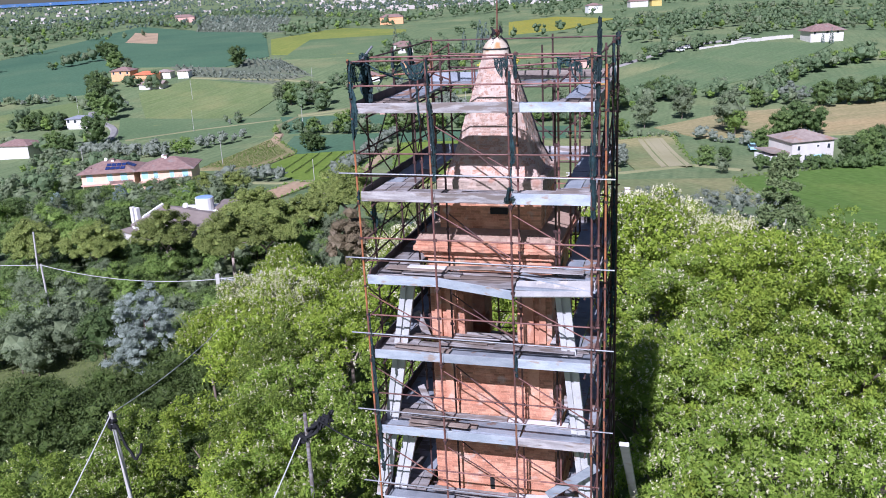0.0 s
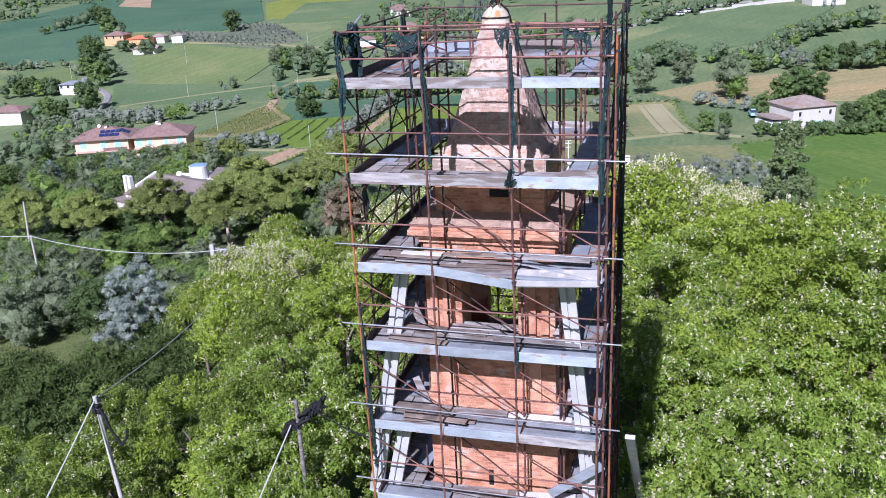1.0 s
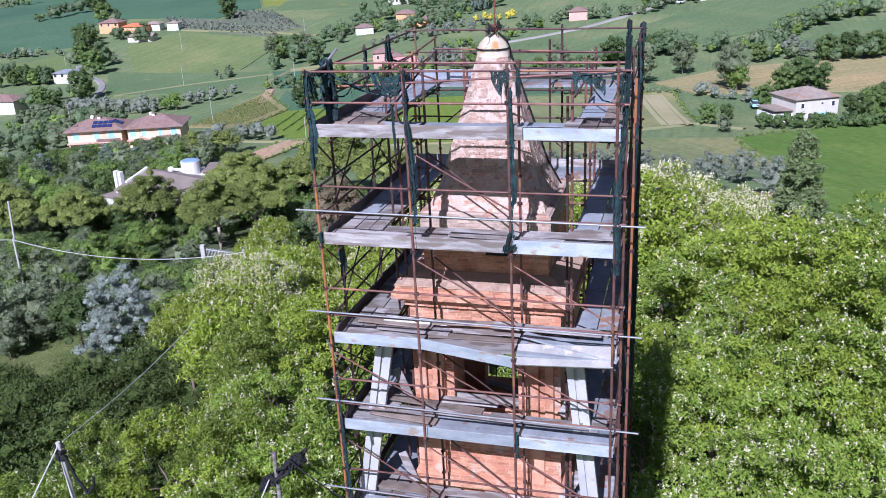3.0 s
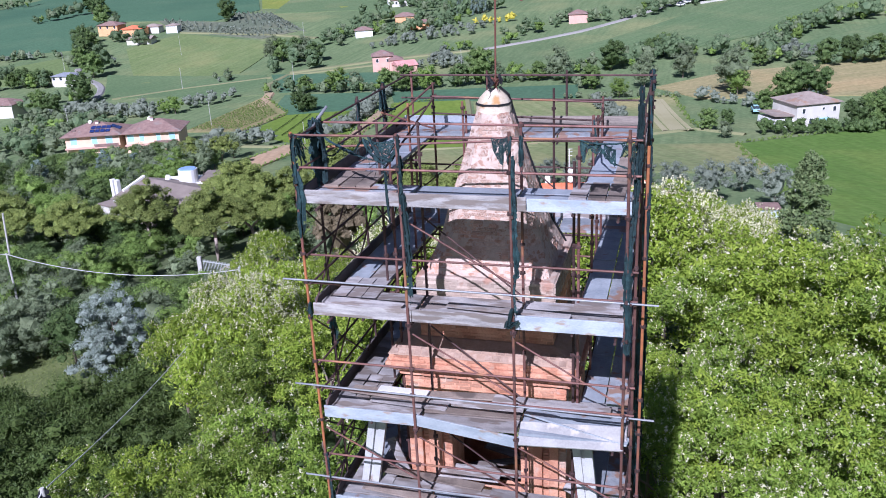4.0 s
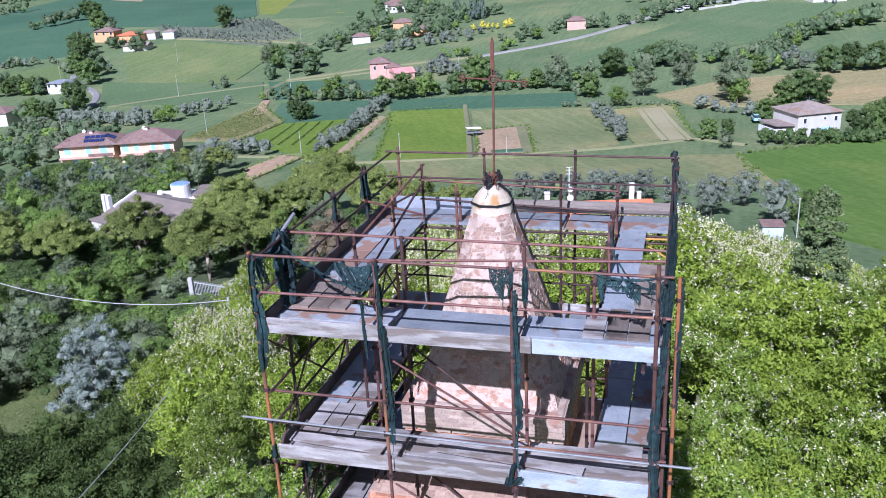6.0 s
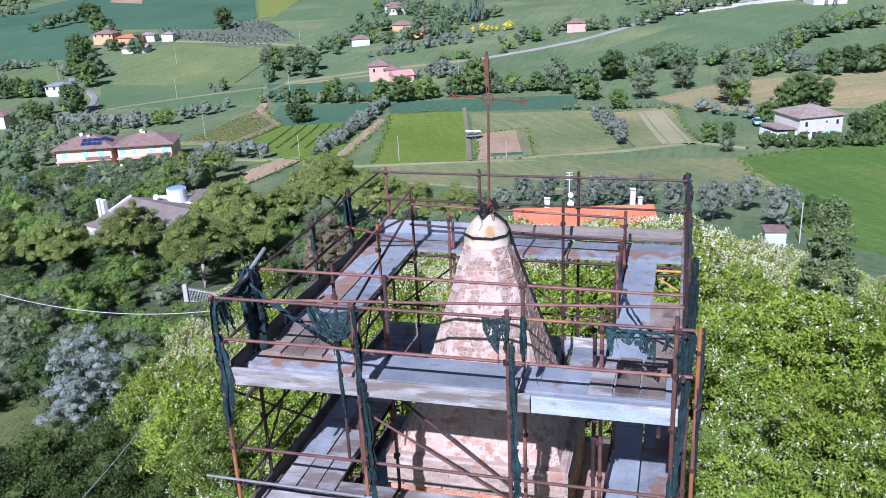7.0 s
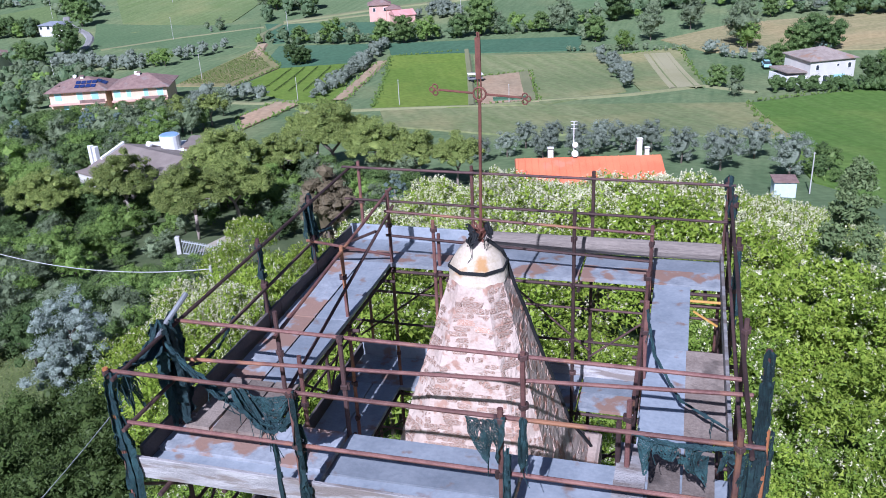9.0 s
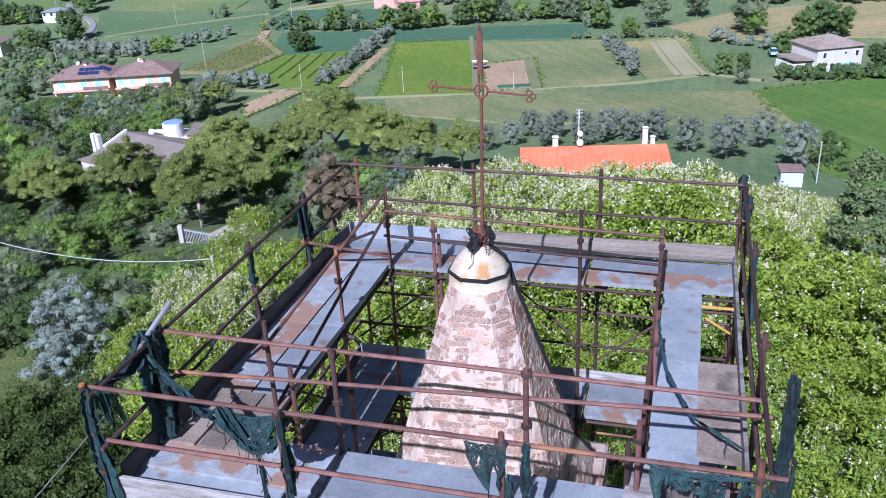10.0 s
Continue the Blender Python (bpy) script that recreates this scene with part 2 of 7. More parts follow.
def box(bm, x0, x1, y0, y1, z0, z1, m=None, bevel=0.0):
    made = bmesh.ops.create_cube(bm, size=1)["verts"]
    place = Matrix.Translation(((x0 + x1) / 2, (y0 + y1) / 2, (z0 + z1) / 2)) @ Matrix.Diagonal((x1 - x0, y1 - y0, z1 - z0, 1))
    bmesh.ops.transform(bm, matrix=(m @ place) if m else place, verts=made)
    if bevel:
        edges = list({e for v in made for e in v.link_edges})
        bmesh.ops.bevel(bm, geom=edges, offset=bevel, segments=1, affect="EDGES")
    return bm


def boxed(*a, **k):
    return box(bmesh.new(), *a, **k)


def tube(bm, a, b, r=0.024, n=8, r2=None):
    a, b = Vector(a), Vector(b)
    d = b - a
    made = bmesh.ops.create_cone(bm, cap_ends=True, segments=n, radius1=r, radius2=r if r2 is None else r2, depth=d.length)["verts"]
    m = Matrix.Translation((a + b) / 2) @ d.to_track_quat("Z", "Y").to_matrix().to_4x4()
    bmesh.ops.transform(bm, matrix=m, verts=made)
    return bm


def tubed(*a, **k):
    return tube(bmesh.new(), *a, **k)


def ring(bm, points, r, n=6, taper=1.0):
    """A tube along a line of points."""
    pts = [Vector(p) for p in points]
    rows = []
    for i, p in enumerate(pts):
        d = (pts[min(i + 1, len(pts) - 1)] - pts[max(i - 1, 0)]).normalized()
        q = d.to_track_quat("Z", "Y")
        s = r * (1 + (taper - 1) * i / max(1, len(pts) - 1))
        rows.append([bm.verts.new(p + q @ Vector((s * math.cos(2 * math.pi * k / n), s * math.sin(2 * math.pi * k / n), 0))) for k in range(n)])
    for a, b in zip(rows, rows[1:]):
        for k in range(n):
            bm.faces.new((a[k], a[(k + 1) % n], b[(k + 1) % n], b[k]))
    bm.faces.new(rows[0][::-1])
    bm.faces.new(rows[-1])
    return bm


def sag(a, b, drop, n=16):
    a, b = Vector(a), Vector(b)
    return [a.lerp(b, i / n) - Vector((0, 0, drop * 4 * (i / n) * (1 - i / n))) for i in range(n + 1)]


# ---- the ground: a hill that falls to a valley and rises to farther hills ----
FALL_R = (0, 35, 60, 90, 120, 163, 228, 330, 400, 500, 650, 900, 1300, 2000, 3000, 4900)
FALL_Z = (0, -0.5, -3, -7, -12, -18, -25, -31, -33, -29, -25, -20, -14, -12, -6, 9)
HILLS = ((150, 420, 17, 130), (-190, 560, 9, 150), (330, 900, 14, 260), (-420, 1050, 8, 250), (40, 760, 5, 160))


def terrain(x, y):
    r = np.hypot(x, y)
    z = sum(np.interp(r * k, FALL_R, FALL_Z) for k in (0.92, 0.97, 1.03, 1.08)) / 4
    for hx, hy, h, s in HILLS:
        z = z + h * np.exp(-((x - hx) ** 2 + (y - hy) ** 2) / (2 * s * s))
    return z


def ground_at(x, y):
    return float(terrain(np.array(float(x)), np.array(float(y))))


def sheet_of(name, corners, label, material, cell, lift, category):
    """A convex piece of land, laid over the terrain."""
    bm = bmesh.new()
    xs, ys = [c[0] for c in corners], [c[1] for c in corners]
    nx, ny = (max(2, int((max(a) - min(a)) / cell)) for a in (xs, ys))
    bmesh.ops.create_grid(bm, x_segments=nx, y_segments=ny, size=0.5,
                          matrix=Matrix.Translation(((max(xs) + min(xs)) / 2, (max(ys) + min(ys)) / 2, 0)) @ Matrix.Diagonal((max(xs) - min(xs), max(ys) - min(ys), 1, 1)))
    mid = Vector((sum(xs) / len(xs), sum(ys) / len(ys), 0))
    for a, b in zip(corners, corners[1:] + corners[:1]):
        a, b = Vector((*a, 0)), Vector((*b, 0))
        n = (b - a).cross(Vector((0, 0, 1)))
        if n.dot(mid - a) > 0:
            n = -n
        bmesh.ops.bisect_plane(bm, geom=bm.verts[:] + bm.edges[:] + bm.faces[:], plane_co=a, plane_no=n, clear_outer=True)
    for v in bm.verts:
        v.co.z = ground_at(v.co.x, v.co.y) + lift + math.hypot(v.co.x, v.co.y) * 0.0003
    edge = bmesh.ops.extrude_edge_only(bm, edges=[e for e in bm.edges if e.is_boundary])["geom"]
    for v in edge:
        if isinstance(v, bmesh.types.BMVert):
            v.co.z -= 1.0
    return solid(name, bm, material, label, category, kind="structure")


def crop(name, base, other, lines=0.5, turn=0.0, dry=0.5):
    """A field: drilled lines along it, tramlines, and large patches of thinner, yellower growth."""
    m = bpy.data.materials.new(name)
    m.use_nodes = True
    n, link = m.node_tree.nodes, m.node_tree.links.new
    b = n["Principled BSDF"]
    b.inputs["Roughness"].default_value, b.inputs["Specular IOR Level"].default_value = 0.95, 0.1
    where, turned, along = n.new("ShaderNodeTexCoord"), n.new("ShaderNodeMapping"), n.new("ShaderNodeMapping")
    turned.inputs["Rotation"].default_value = (0, 0, turn)
    along.inputs["Scale"].default_value = (1, 0.09, 1)
    link(where.outputs["Object"], turned.inputs["Vector"])
    link(turned.outputs[0], along.inputs["Vector"])

    def grain(source, scale, detail, low, high, to_low=0.0, to_high=1.0):
        tex, cut = n.new("ShaderNodeTexNoise"), n.new("ShaderNodeMapRange")
        tex.inputs["Scale"].default_value, tex.inputs["Detail"].default_value = scale, detail
        for key, value in (("From Min", low), ("From Max", high), ("To Min", to_low), ("To Max", to_high)):
            cut.inputs[key].default_value = value
        link(source.outputs[0], tex.inputs["Vector"])
        link(tex.outputs[0], cut.inputs["Value"])
        return cut.outputs[0]

    def blend(factor, a, second):
        mixed = n.new("ShaderNodeMix")
        mixed.data_type = "RGBA"
        link(factor, mixed.inputs["Factor"])
        if isinstance(a, tuple):
            mixed.inputs["A"].default_value = (*a, 1)
        else:
            link(a, mixed.inputs["A"])
        mixed.inputs["B"].default_value = (*second, 1)
        return mixed.outputs["Result"]

    colour = blend(grain(along, 0.6, 4, 0.5 - 0.42 * lines, 0.5 + 0.42 * lines), base, other)
    colour = blend(grain(turned, 0.035, 6, 0.5, 0.72, 0.0, dry), colour, (other[0] * 1.35, other[1] * 1.12, other[2] * 1.1))
    colour = blend(grain(turned, 0.016, 5, 0.46, 0.7, 0.0, 0.55), colour, (base[0] * 0.72, base[1] * 0.8, base[2] * 0.85))
    wave = n.new("ShaderNodeTexWave")
    wave.inputs["Scale"].default_value, wave.inputs["Distortion"].default_value = 0.052, 0.6
    link(turned.outputs[0], wave.inputs["Vector"])
    tram = n.new("ShaderNodeMapRange")
    for key, value in (("From Min", 0.93), ("From Max", 1.0), ("To Min", 0.0), ("To Max", 0.14)):
        tram.inputs[key].default_value = value
    link(wave.outputs["Fac"], tram.inputs["Value"])
    colour = blend(tram.outputs[0], colour, (base[0] * 0.6, base[1] * 0.66, base[2] * 0.7))
    tint = n.new("ShaderNodeVectorMath")
    tint.operation = "SCALE"
    link(colour, tint.inputs[0])
    link(grain(turned, 0.9, 4, 0.3, 0.7, 0.84, 1.16), tint.inputs["Scale"])
    link(tint.outputs[0], b.inputs["Base Color"])
    return m


def land():
    turns, rings = 240, [2 * 1.25 ** i for i in range(15)] + [45.5 * 1.035 ** i for i in range(137)]
    rings = [r for r in rings if r < 4900] + [4900]
    verts = [(0, 0, 0)] + [(r * math.sin(2 * math.pi * k / turns), r * math.cos(2 * math.pi * k / turns), 0) for r in rings for k in range(turns)]
    v = np.array(verts)
    v[:, 2] = terrain(v[:, 0], v[:, 1])
    faces = [(0, 1 + (k + 1) % turns, 1 + k) for k in range(turns)]
    for i in range(len(rings) - 1):
        a, b = 1 + i * turns, 1 + (i + 1) * turns
        faces += [(a + k, a + (k + 1) % turns, b + (k + 1) % turns, b + k) for k in range(turns)]
    me = bpy.data.meshes.new("ground")
    me.from_pydata(v.tolist(), [], faces)
    # added blue in this green stands in for haze
    me.materials.append(crop("grass", (0.116, 0.17, 0.078), (0.17, 0.222, 0.108), 0.5, 0.3, 0.9))
    me.shade_smooth()
    me.update()
    tagged(new("ground", me), "rolling grassy hills falling from the tower to a valley", "ground", kind="structure")


land()
# wheat, light and mid grass: haze painted in as extra blue
TEAL = crop("young_wheat", (0.066, 0.136, 0.08), (0.088, 0.162, 0.094), 0.9, 0.5, 0.35)
BRIGHT = crop("bright_crop", (0.122, 0.192, 0.03), (0.17, 0.237, 0.047), 0.9, -0.1, 0.6)
SLOPE_WHEAT = crop("slope_wheat", (0.098, 0.176, 0.034), (0.14, 0.218, 0.054), 0.5, -0.1, 0.9)
LIGHT = crop("light_grass", (0.14, 0.194, 0.07), (0.186, 0.231, 0.1), 0.5, 0.35, 0.8)
MIDGREEN = crop("mid_grass", (0.106, 0.17, 0.076), (0.146, 0.2, 0.1), 0.7, 0.8, 0.7)
PALE = crop("mown_grass", (0.165, 0.205, 0.085), (0.25, 0.262, 0.13), 0.5, -0.25, 1.0)
YELLOWISH = crop("flowering_grass", (0.165, 0.213, 0.05), (0.23, 0.257, 0.06), 0.5, 0.2, 0.8)
YELLOW = crop("yellow_flowers", (0.303, 0.274, 0.041), (0.222, 0.248, 0.054))
TAN = crop("stubble", (0.25, 0.23, 0.11), (0.33, 0.283, 0.15), 0.5, 1.2, 0.8)
PLOUGH = crop("bare_earth", (0.34, 0.25, 0.155), (0.41, 0.315, 0.21))
GREYGREEN = crop("vine_ground", (0.131, 0.158, 0.104), (0.161, 0.180, 0.127))
VINESOIL = crop("vineyard_soil", (0.2, 0.2, 0.085), (0.34, 0.275, 0.15))
FIELDS = (
    ("wheat_field", "deep green young wheat on a hillside", TEAL, ((-220, 428), (-316, 626), (-332, 861), (-198, 525), (-181, 436))),
    ("wheat_field", "deep green young wheat below a ridge", TEAL, ((-332, 861), (-337, 992), (-155, 770), (-108, 540), (-126, 504), (-198, 525))),
    ("meadow", "yellow-green flowering meadow on a far slope", YELLOWISH, ((-130, 663), (-91, 766), (-30, 693), (-29, 514), (-108, 548))),
    ("meadow", "grassy field on a far hillside", MIDGREEN, ((-97, 522), (-29, 508), (-28, 647), (34, 654), (22, 442), (-43, 439), (-68, 459))),
    ("olive_field", "grey-green rows of olives far off", GREYGREEN, ((-312, 1174), (-182, 1065), (-138, 760), (-240, 858))),
    ("vineyard_field", "greyish vineyard on a slope", GREYGREEN, ((-122, 532), (-95, 515), (-68, 451), (-118, 497))),
    ("vineyard_field", "greyish vineyard below the ridge", GREYGREEN, ((-162, 516), (-118, 497), (-73, 453), (-88, 439), (-141, 476))),
    ("meadow", "light green meadow on a slope", LIGHT, ((-153, 433), (-135, 466), (-84, 431), (-77, 410), (-82, 357), (-121, 348))),
    ("meadow", "light green meadow beside a road", LIGHT, ((-204, 394), (-177, 419), (-156, 372), (-188, 361))),
    ("meadow", "green meadow in the valley", MIDGREEN, ((-142, 375), (-69, 346), (-60, 297), (-124, 321))),
    ("wheat_field", "dark green wheat in the valley", TEAL, ((-67, 345), (-22, 325), (-19, 303), (-56, 300))),
    ("wheat_field", "dark green wheat beside a lone tree", TEAL, ((-53, 294), (-23, 283), (-22, 249), (-52, 256))),
    ("vineyard_field", "pale vineyard soil with rows", VINESOIL, ((-72, 240), (-60, 295), (-46, 256), (-54, 233))),
    ("crop_field", "bright green crop field with dark rows", BRIGHT, ((-53, 231), (-46, 254), (-24, 253), (-24, 198), (-33, 203))),
    ("crop_field", "bright green crop field", BRIGHT, ((-15, 187), (-15, 260), (6, 260), (5, 181))),
    ("fallow_field", "pale green mown field", PALE, ((8, 250), (41, 242), (38, 191), (19, 180), (7, 183))),
    ("ploughed_plot", "bare reddish brown ploughed plot", PLOUGH, ((8, 220), (21, 223), (19, 183), (7, 183))),
    ("wheat_field", "dark green wheat behind the crops", TEAL, ((-17, 280), (40, 266), (37, 247), (-15, 260))),
    ("mown_field", "mown pale field with hay stripes", PALE, ((43, 237), (63, 243), (55, 193), (41, 191))),
    ("crop_field", "bright green wheat on the slope", SLOPE_WHEAT, ((58, 174), (100, 193), (50, 97), (45, 112))),
    ("stubble_field", "tan stubble field behind the white house", TAN, ((60, 254), (85, 270), (140, 278), (116, 229), (68, 234))),
    ("meadow", "green hillside below a road", MIDGREEN, ((15, 296), (59, 343), (143, 426), (176, 406), (130, 342), (75, 307), (19, 276))),
    ("meadow", "green meadow on the right hillside", MIDGREEN, ((116, 306), (176, 350), (158, 313), (117, 288))),
    ("meadow", "yellow flowering meadow far off", YELLOW, ((50, 702), (91, 733), (130, 680), (80, 596), (41, 580))),
    ("bare_track", "reddish earth strip beside the pines", PLOUGH, ((-43, 188), (-38, 205), (-32, 199), (-39, 173))),
    ("mown_field", "pale mown meadow below the olives", PALE, ((-13, 183), (58, 174), (54, 142), (10, 151), (-11, 166))),
    ("ploughed_plot", "small bare plot on a far ridge", PLOUGH, ((-269, 748), (-308, 888), (-277, 862), (-226, 697))),
)
for i, (name, label, material, corners) in enumerate(FIELDS):
    far = max(math.hypot(*c) for c in corners)
    sheet_of(name, list(corners), label, material, far / 70, 0.06 + 0.008 * i, "field")
# the trees' shade is painted into this sheet's earth colour
sheet_of("garden_floor", [(-75, 84), (6, 84), (8, 114), (-12, 128), (-75, 150)], "earth and undergrowth beneath the garden trees, darkened with painted shade", surface("shade_dark_earth", (0.06, 0.085, 0.03), (0.1, 0.125, 0.05), 0.3, 3, 0.95, bump=0), 5, 0.04, "undergrowth")
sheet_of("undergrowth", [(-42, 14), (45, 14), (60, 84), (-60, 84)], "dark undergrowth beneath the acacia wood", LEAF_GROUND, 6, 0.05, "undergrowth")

# ---- the tower, in its own axes: x along its front, y to its back ----
TOWER = Matrix.Translation((1.22, 19.95, 0)) @ Matrix.Rotation(radians(-15.5), 4, "Z")
MID = -0.1


def loft(bm, rows, cap=True):
    """Skin through rings of points of equal count."""
    made = [[bm.verts.new(p) for p in row] for row in rows]
    for a, b in zip(made, made[1:]):
        for k in range(len(a)):
            bm.faces.new((a[k], a[(k + 1) % len(a)], b[(k + 1) % len(a)], b[k]))
    if cap:
        bm.faces.new(made[0][::-1])
        bm.faces.new(made[-1])
    return bm


def octagon(half, corner, z, cx=MID, cy=0.0):
    """A square of that half width with its corners cut off at `corner`."""
    h, c = half, corner
    return [(cx + x, cy + y, z) for x, y in ((-c, -h), (c, -h), (h, -c), (h, c), (c, h), (-c, h), (-h, c), (-h, -c))]


def spire_half(z):
    return float(np.interp(z, (19.3, 19.72, 20.3, 22.38, 22.8), (1.2, 1.08, 0.86, 0.268, 0.15)))


def spire_corner(z):
    """How far along each side the cut corners begin: nearly an octagon above, nearly a square below."""
    return float(np.interp(z, (19.72, 20.2, 21.2, 22.36), (0.93, 0.72, 0.66, 0.48)))


tower = thing("bell_tower", "old brick bell tower with a weathered brick spire, propped and scaffolded", "tower", TOWER)
SPIRE_Z = [19.72 + 0.066 * k for k in range(41)]
bm = loft(bmesh.new(), [octagon(spire_half(z) + 0.007, (spire_half(z) + 0.007) * spire_corner(z), z) for z in SPIRE_Z])
bmesh.ops.subdivide_edges(bm, edges=[e for e in bm.edges if abs(e.verts[0].co.z - e.verts[1].co.z) < 1e-4], cuts=9, use_grid_fill=True)
for v in bm.verts:
    v.co += Vector((v.co.x - MID, v.co.y, 0)).normalized() * (0.012 * noise.noise(v.co * 3.1) + 0.013 * noise.noise(v.co * 9) + 0.011 * noise.noise(v.co * 23))
spire = part("spire", bm, PLASTER, tower, "octagonal brick spire with patches of worn plaster")
bm = loft(bmesh.new(), [octagon(h, h * 0.44, z) for z, h in ((22.3, 0.283), (22.36, 0.287), (22.365, 0.28), (22.47, 0.28), (22.5, 0.275), (22.59, 0.23), (22.68, 0.145), (22.73, 0.05))])
cap = part("cap", bm, CAP, tower, "rust-stained lime cap with a dark band", True)
bm = loft(bmesh.new(), [octagon(h, h * 0.44, z) for z, h in ((22.475, 0.292), (22.505, 0.288))])
part("band", bm, BLACK, cap, "thin dark iron band")
# the square foot of the spire, a drum and the cornice
part("spire_foot", boxed(MID - 1.2, MID + 1.2, -1.2, 1.2, 19.3, 19.74, bevel=0.03), OLD_BRICK, tower, "square weathered brick foot of the spire")
drum = part("drum", boxed(MID - 1.16, MID + 1.16, -1.16, 1.16, 18.42, 19.3), BRICK, tower)
# no opening here: a black block paints the shade inside the slit
part("drum_window", boxed(MID + 0.02, MID + 0.42, -1.2, -1.1, 18.95, 19.1), BLACK, drum, "slit in the drum, its inner shade painted black")
for z0, z1, h in ((18.3, 18.43, 1.62), (18.18, 18.3, 1.68), (18.1, 18.18, 1.58), (17.98, 18.1, 1.5)):
    part("cornice", boxed(MID - h, MID + h, -h, h, z0, z1, bevel=0.015), BRICK, tower, "moulded brick cornice with broken edges")
bm = loft(bmesh.new(), [octagon(1.64, 1.64 - 0.001, 18.43), octagon(1.2, 1.2 - 0.001, 18.6)])
part("cornice_roof", bm, surface("old_brick_slope", (0.36, 0.24, 0.18), (0.44, 0.31, 0.24), 5, 30, 0.95, bump=0.8), tower, "sloping brown brick top of the cornice")
part("frieze", boxed(MID - 1.42, MID + 1.42, -1.42, 1.42, 17.5, 17.98), BRICK, tower)


def wall_body(z0, z1, h, name="tower_wall"):
    return part(name, boxed(MID - h, MID + h, -h, h, z0, z1), BRICK, tower)


# belfry: four corner piers with an opening in each side
for sx in (-1, 1):
    for sy in (-1, 1):
        part("pier", boxed(*sorted((MID + sx * 0.62, MID + sx * 1.42)), *sorted((sy * 0.62, sy * 1.42)), 15.75, 17.5, bevel=0.01), BRICK, tower)
        for a, b in ((sx * 0.78, sx * 1.02), (sx * 1.14, sx * 1.3)):
            part("pilaster", boxed(*sorted((MID + a, MID + b)), sy * 1.48 - 0.05, sy * 1.48 + 0.05, 15.75, 17.5, bevel=0.01), BRICK, tower)
for name, x0, x1, y0, y1, z0, z1 in (("sill_wall", -1.42, 1.42, -1.42, -1.12, 14.35, 15.75), ("sill_wall", -1.42, -1.12, -1.12, 1.42, 14.35, 15.75), ("sill_wall", 1.12, 1.42, -1.12, 1.42, 14.35, 15.75),
                                     ("sill_wall", -1.12, 1.12, 1.12, 1.42, 14.35, 15.0), ("sill_wall", -1.12, -0.62, 1.12, 1.42, 15.0, 15.75), ("sill_wall", 0.62, 1.12, 1.12, 1.42, 15.0, 15.75)):
    part(name, boxed(MID + x0, MID + x1, y0, y1, z0, z1), BRICK, tower)
# shade inside the belfry is in the floor and ceiling colour
part("belfry_floor", boxed(MID - 1.12, MID + 1.12, -1.12, 1.12, 14.3, 14.4), SHADE_BOARD, tower)
part("belfry_ceiling", boxed(MID - 1.4, MID + 1.4, -1.4, 1.4, 17.3, 17.48), SHADE_BOARD, tower)
for k, (x, y, turn) in enumerate(((-0.3, 0.1, 0.2), (0.25, 0.3, -0.35), (0.1, -0.5, 0.1))):
    part("fallen_board", boxed(-0.75, 0.75, -0.1, 0.1, 0, 0.03, Matrix.Translation((MID + x, y, 15.2 + 0.12 * k)) @ Matrix.Rotation(turn, 4, "Z") @ Matrix.Rotation(0.12 * (k - 1), 4, "Y")), WOOD, tower, "grey board lying inside the belfry")
part("string_course", boxed(MID - 1.5, MID + 1.5, -1.5, -1.423, 15.4, 15.55), BRICK, tower)
part("parapet_board", boxed(MID - 0.62, MID + 0.62, -1.3, -1.25, 15.95, 16.08), WOOD, tower, "grey board across the belfry opening")
for z0, z1, h in ((13.98, 14.35, 1.48), (13.88, 13.98, 1.54), (12.0, 13.88, 1.46), (-0.5, 12.0, 1.5)):
    wall_body(z0, z1, h)
for sx in (-1, 1):
    part("pilaster", boxed(*sorted((MID + sx * 0.85, MID + sx * 1.12)), -1.5, -1.4, 14.35, 15.4), BRICK, tower)
# solid block in black for the shade within a narrow opening
part("slit", boxed(MID - 0.13, MID - 0.02, -1.475, -1.4, 12.05, 12.45), BLACK, tower, "narrow slit in the wall, its inner shade painted black")

# brickwork


def brick_boxes(name, label, rows, parent, material, kind="stuff"):
    """Joined bricks: rows of (centre, along, up, out, half length, half height, proud)."""
    verts, faces = [], []
    chip = random.Random(len(rows))
    for c, a, u, o, hl, hh, proud in rows:
        k = len(verts)
        for z in (-0.03, proud):
            s = 1.0 if z < 0 else 0.94
            for x, y in ((-hl * s, -hh * s), (hl * s, -hh * s), (hl * s, hh * s), (-hl * s, hh * s)):
                verts.append(c + a * (x + chip.uniform(-0.006, 0.006)) + u * (y + chip.uniform(-0.004, 0.004)) + o * (z + chip.uniform(-0.004, 0.003)))
        faces += [tuple(k + i for i in f) for f in ((4, 5, 6, 7), (0, 1, 5, 4), (1, 2, 6, 5), (2, 3, 7, 6), (3, 0, 4, 7))]
    me = bpy.data.meshes.new(name)
    me.from_pydata([tuple(v) for v in verts], [], faces)
    me.materials.append(material)
    ob = part(name, me, None, parent, label)
    ob["kind"] = kind
    return ob


def courses(corner, along, up, out, width, height, seed, skip=None, pitch=0.06, length=0.25):
    r = random.Random(seed)
    rows = []
    for j in range(int(height / pitch)):
        x = -(length * 0.5 if j % 2 else 0)
        while x < width:
            l = length * r.uniform(0.9, 1.08)
            a, b = max(0.0, x), min(width, x + l)
            x += l
            if b - a < 0.05 or skip and skip((a + b) / 2, (j + 0.5) * pitch) or r.random() < 0.02:
                continue
            rows.append((corner + along * ((a + b) / 2) + up * ((j + 0.5) * pitch), along, up, out, (b - a) / 2 - 0.006, pitch / 2 - 0.006, r.uniform(0.002, 0.012)))
    return rows


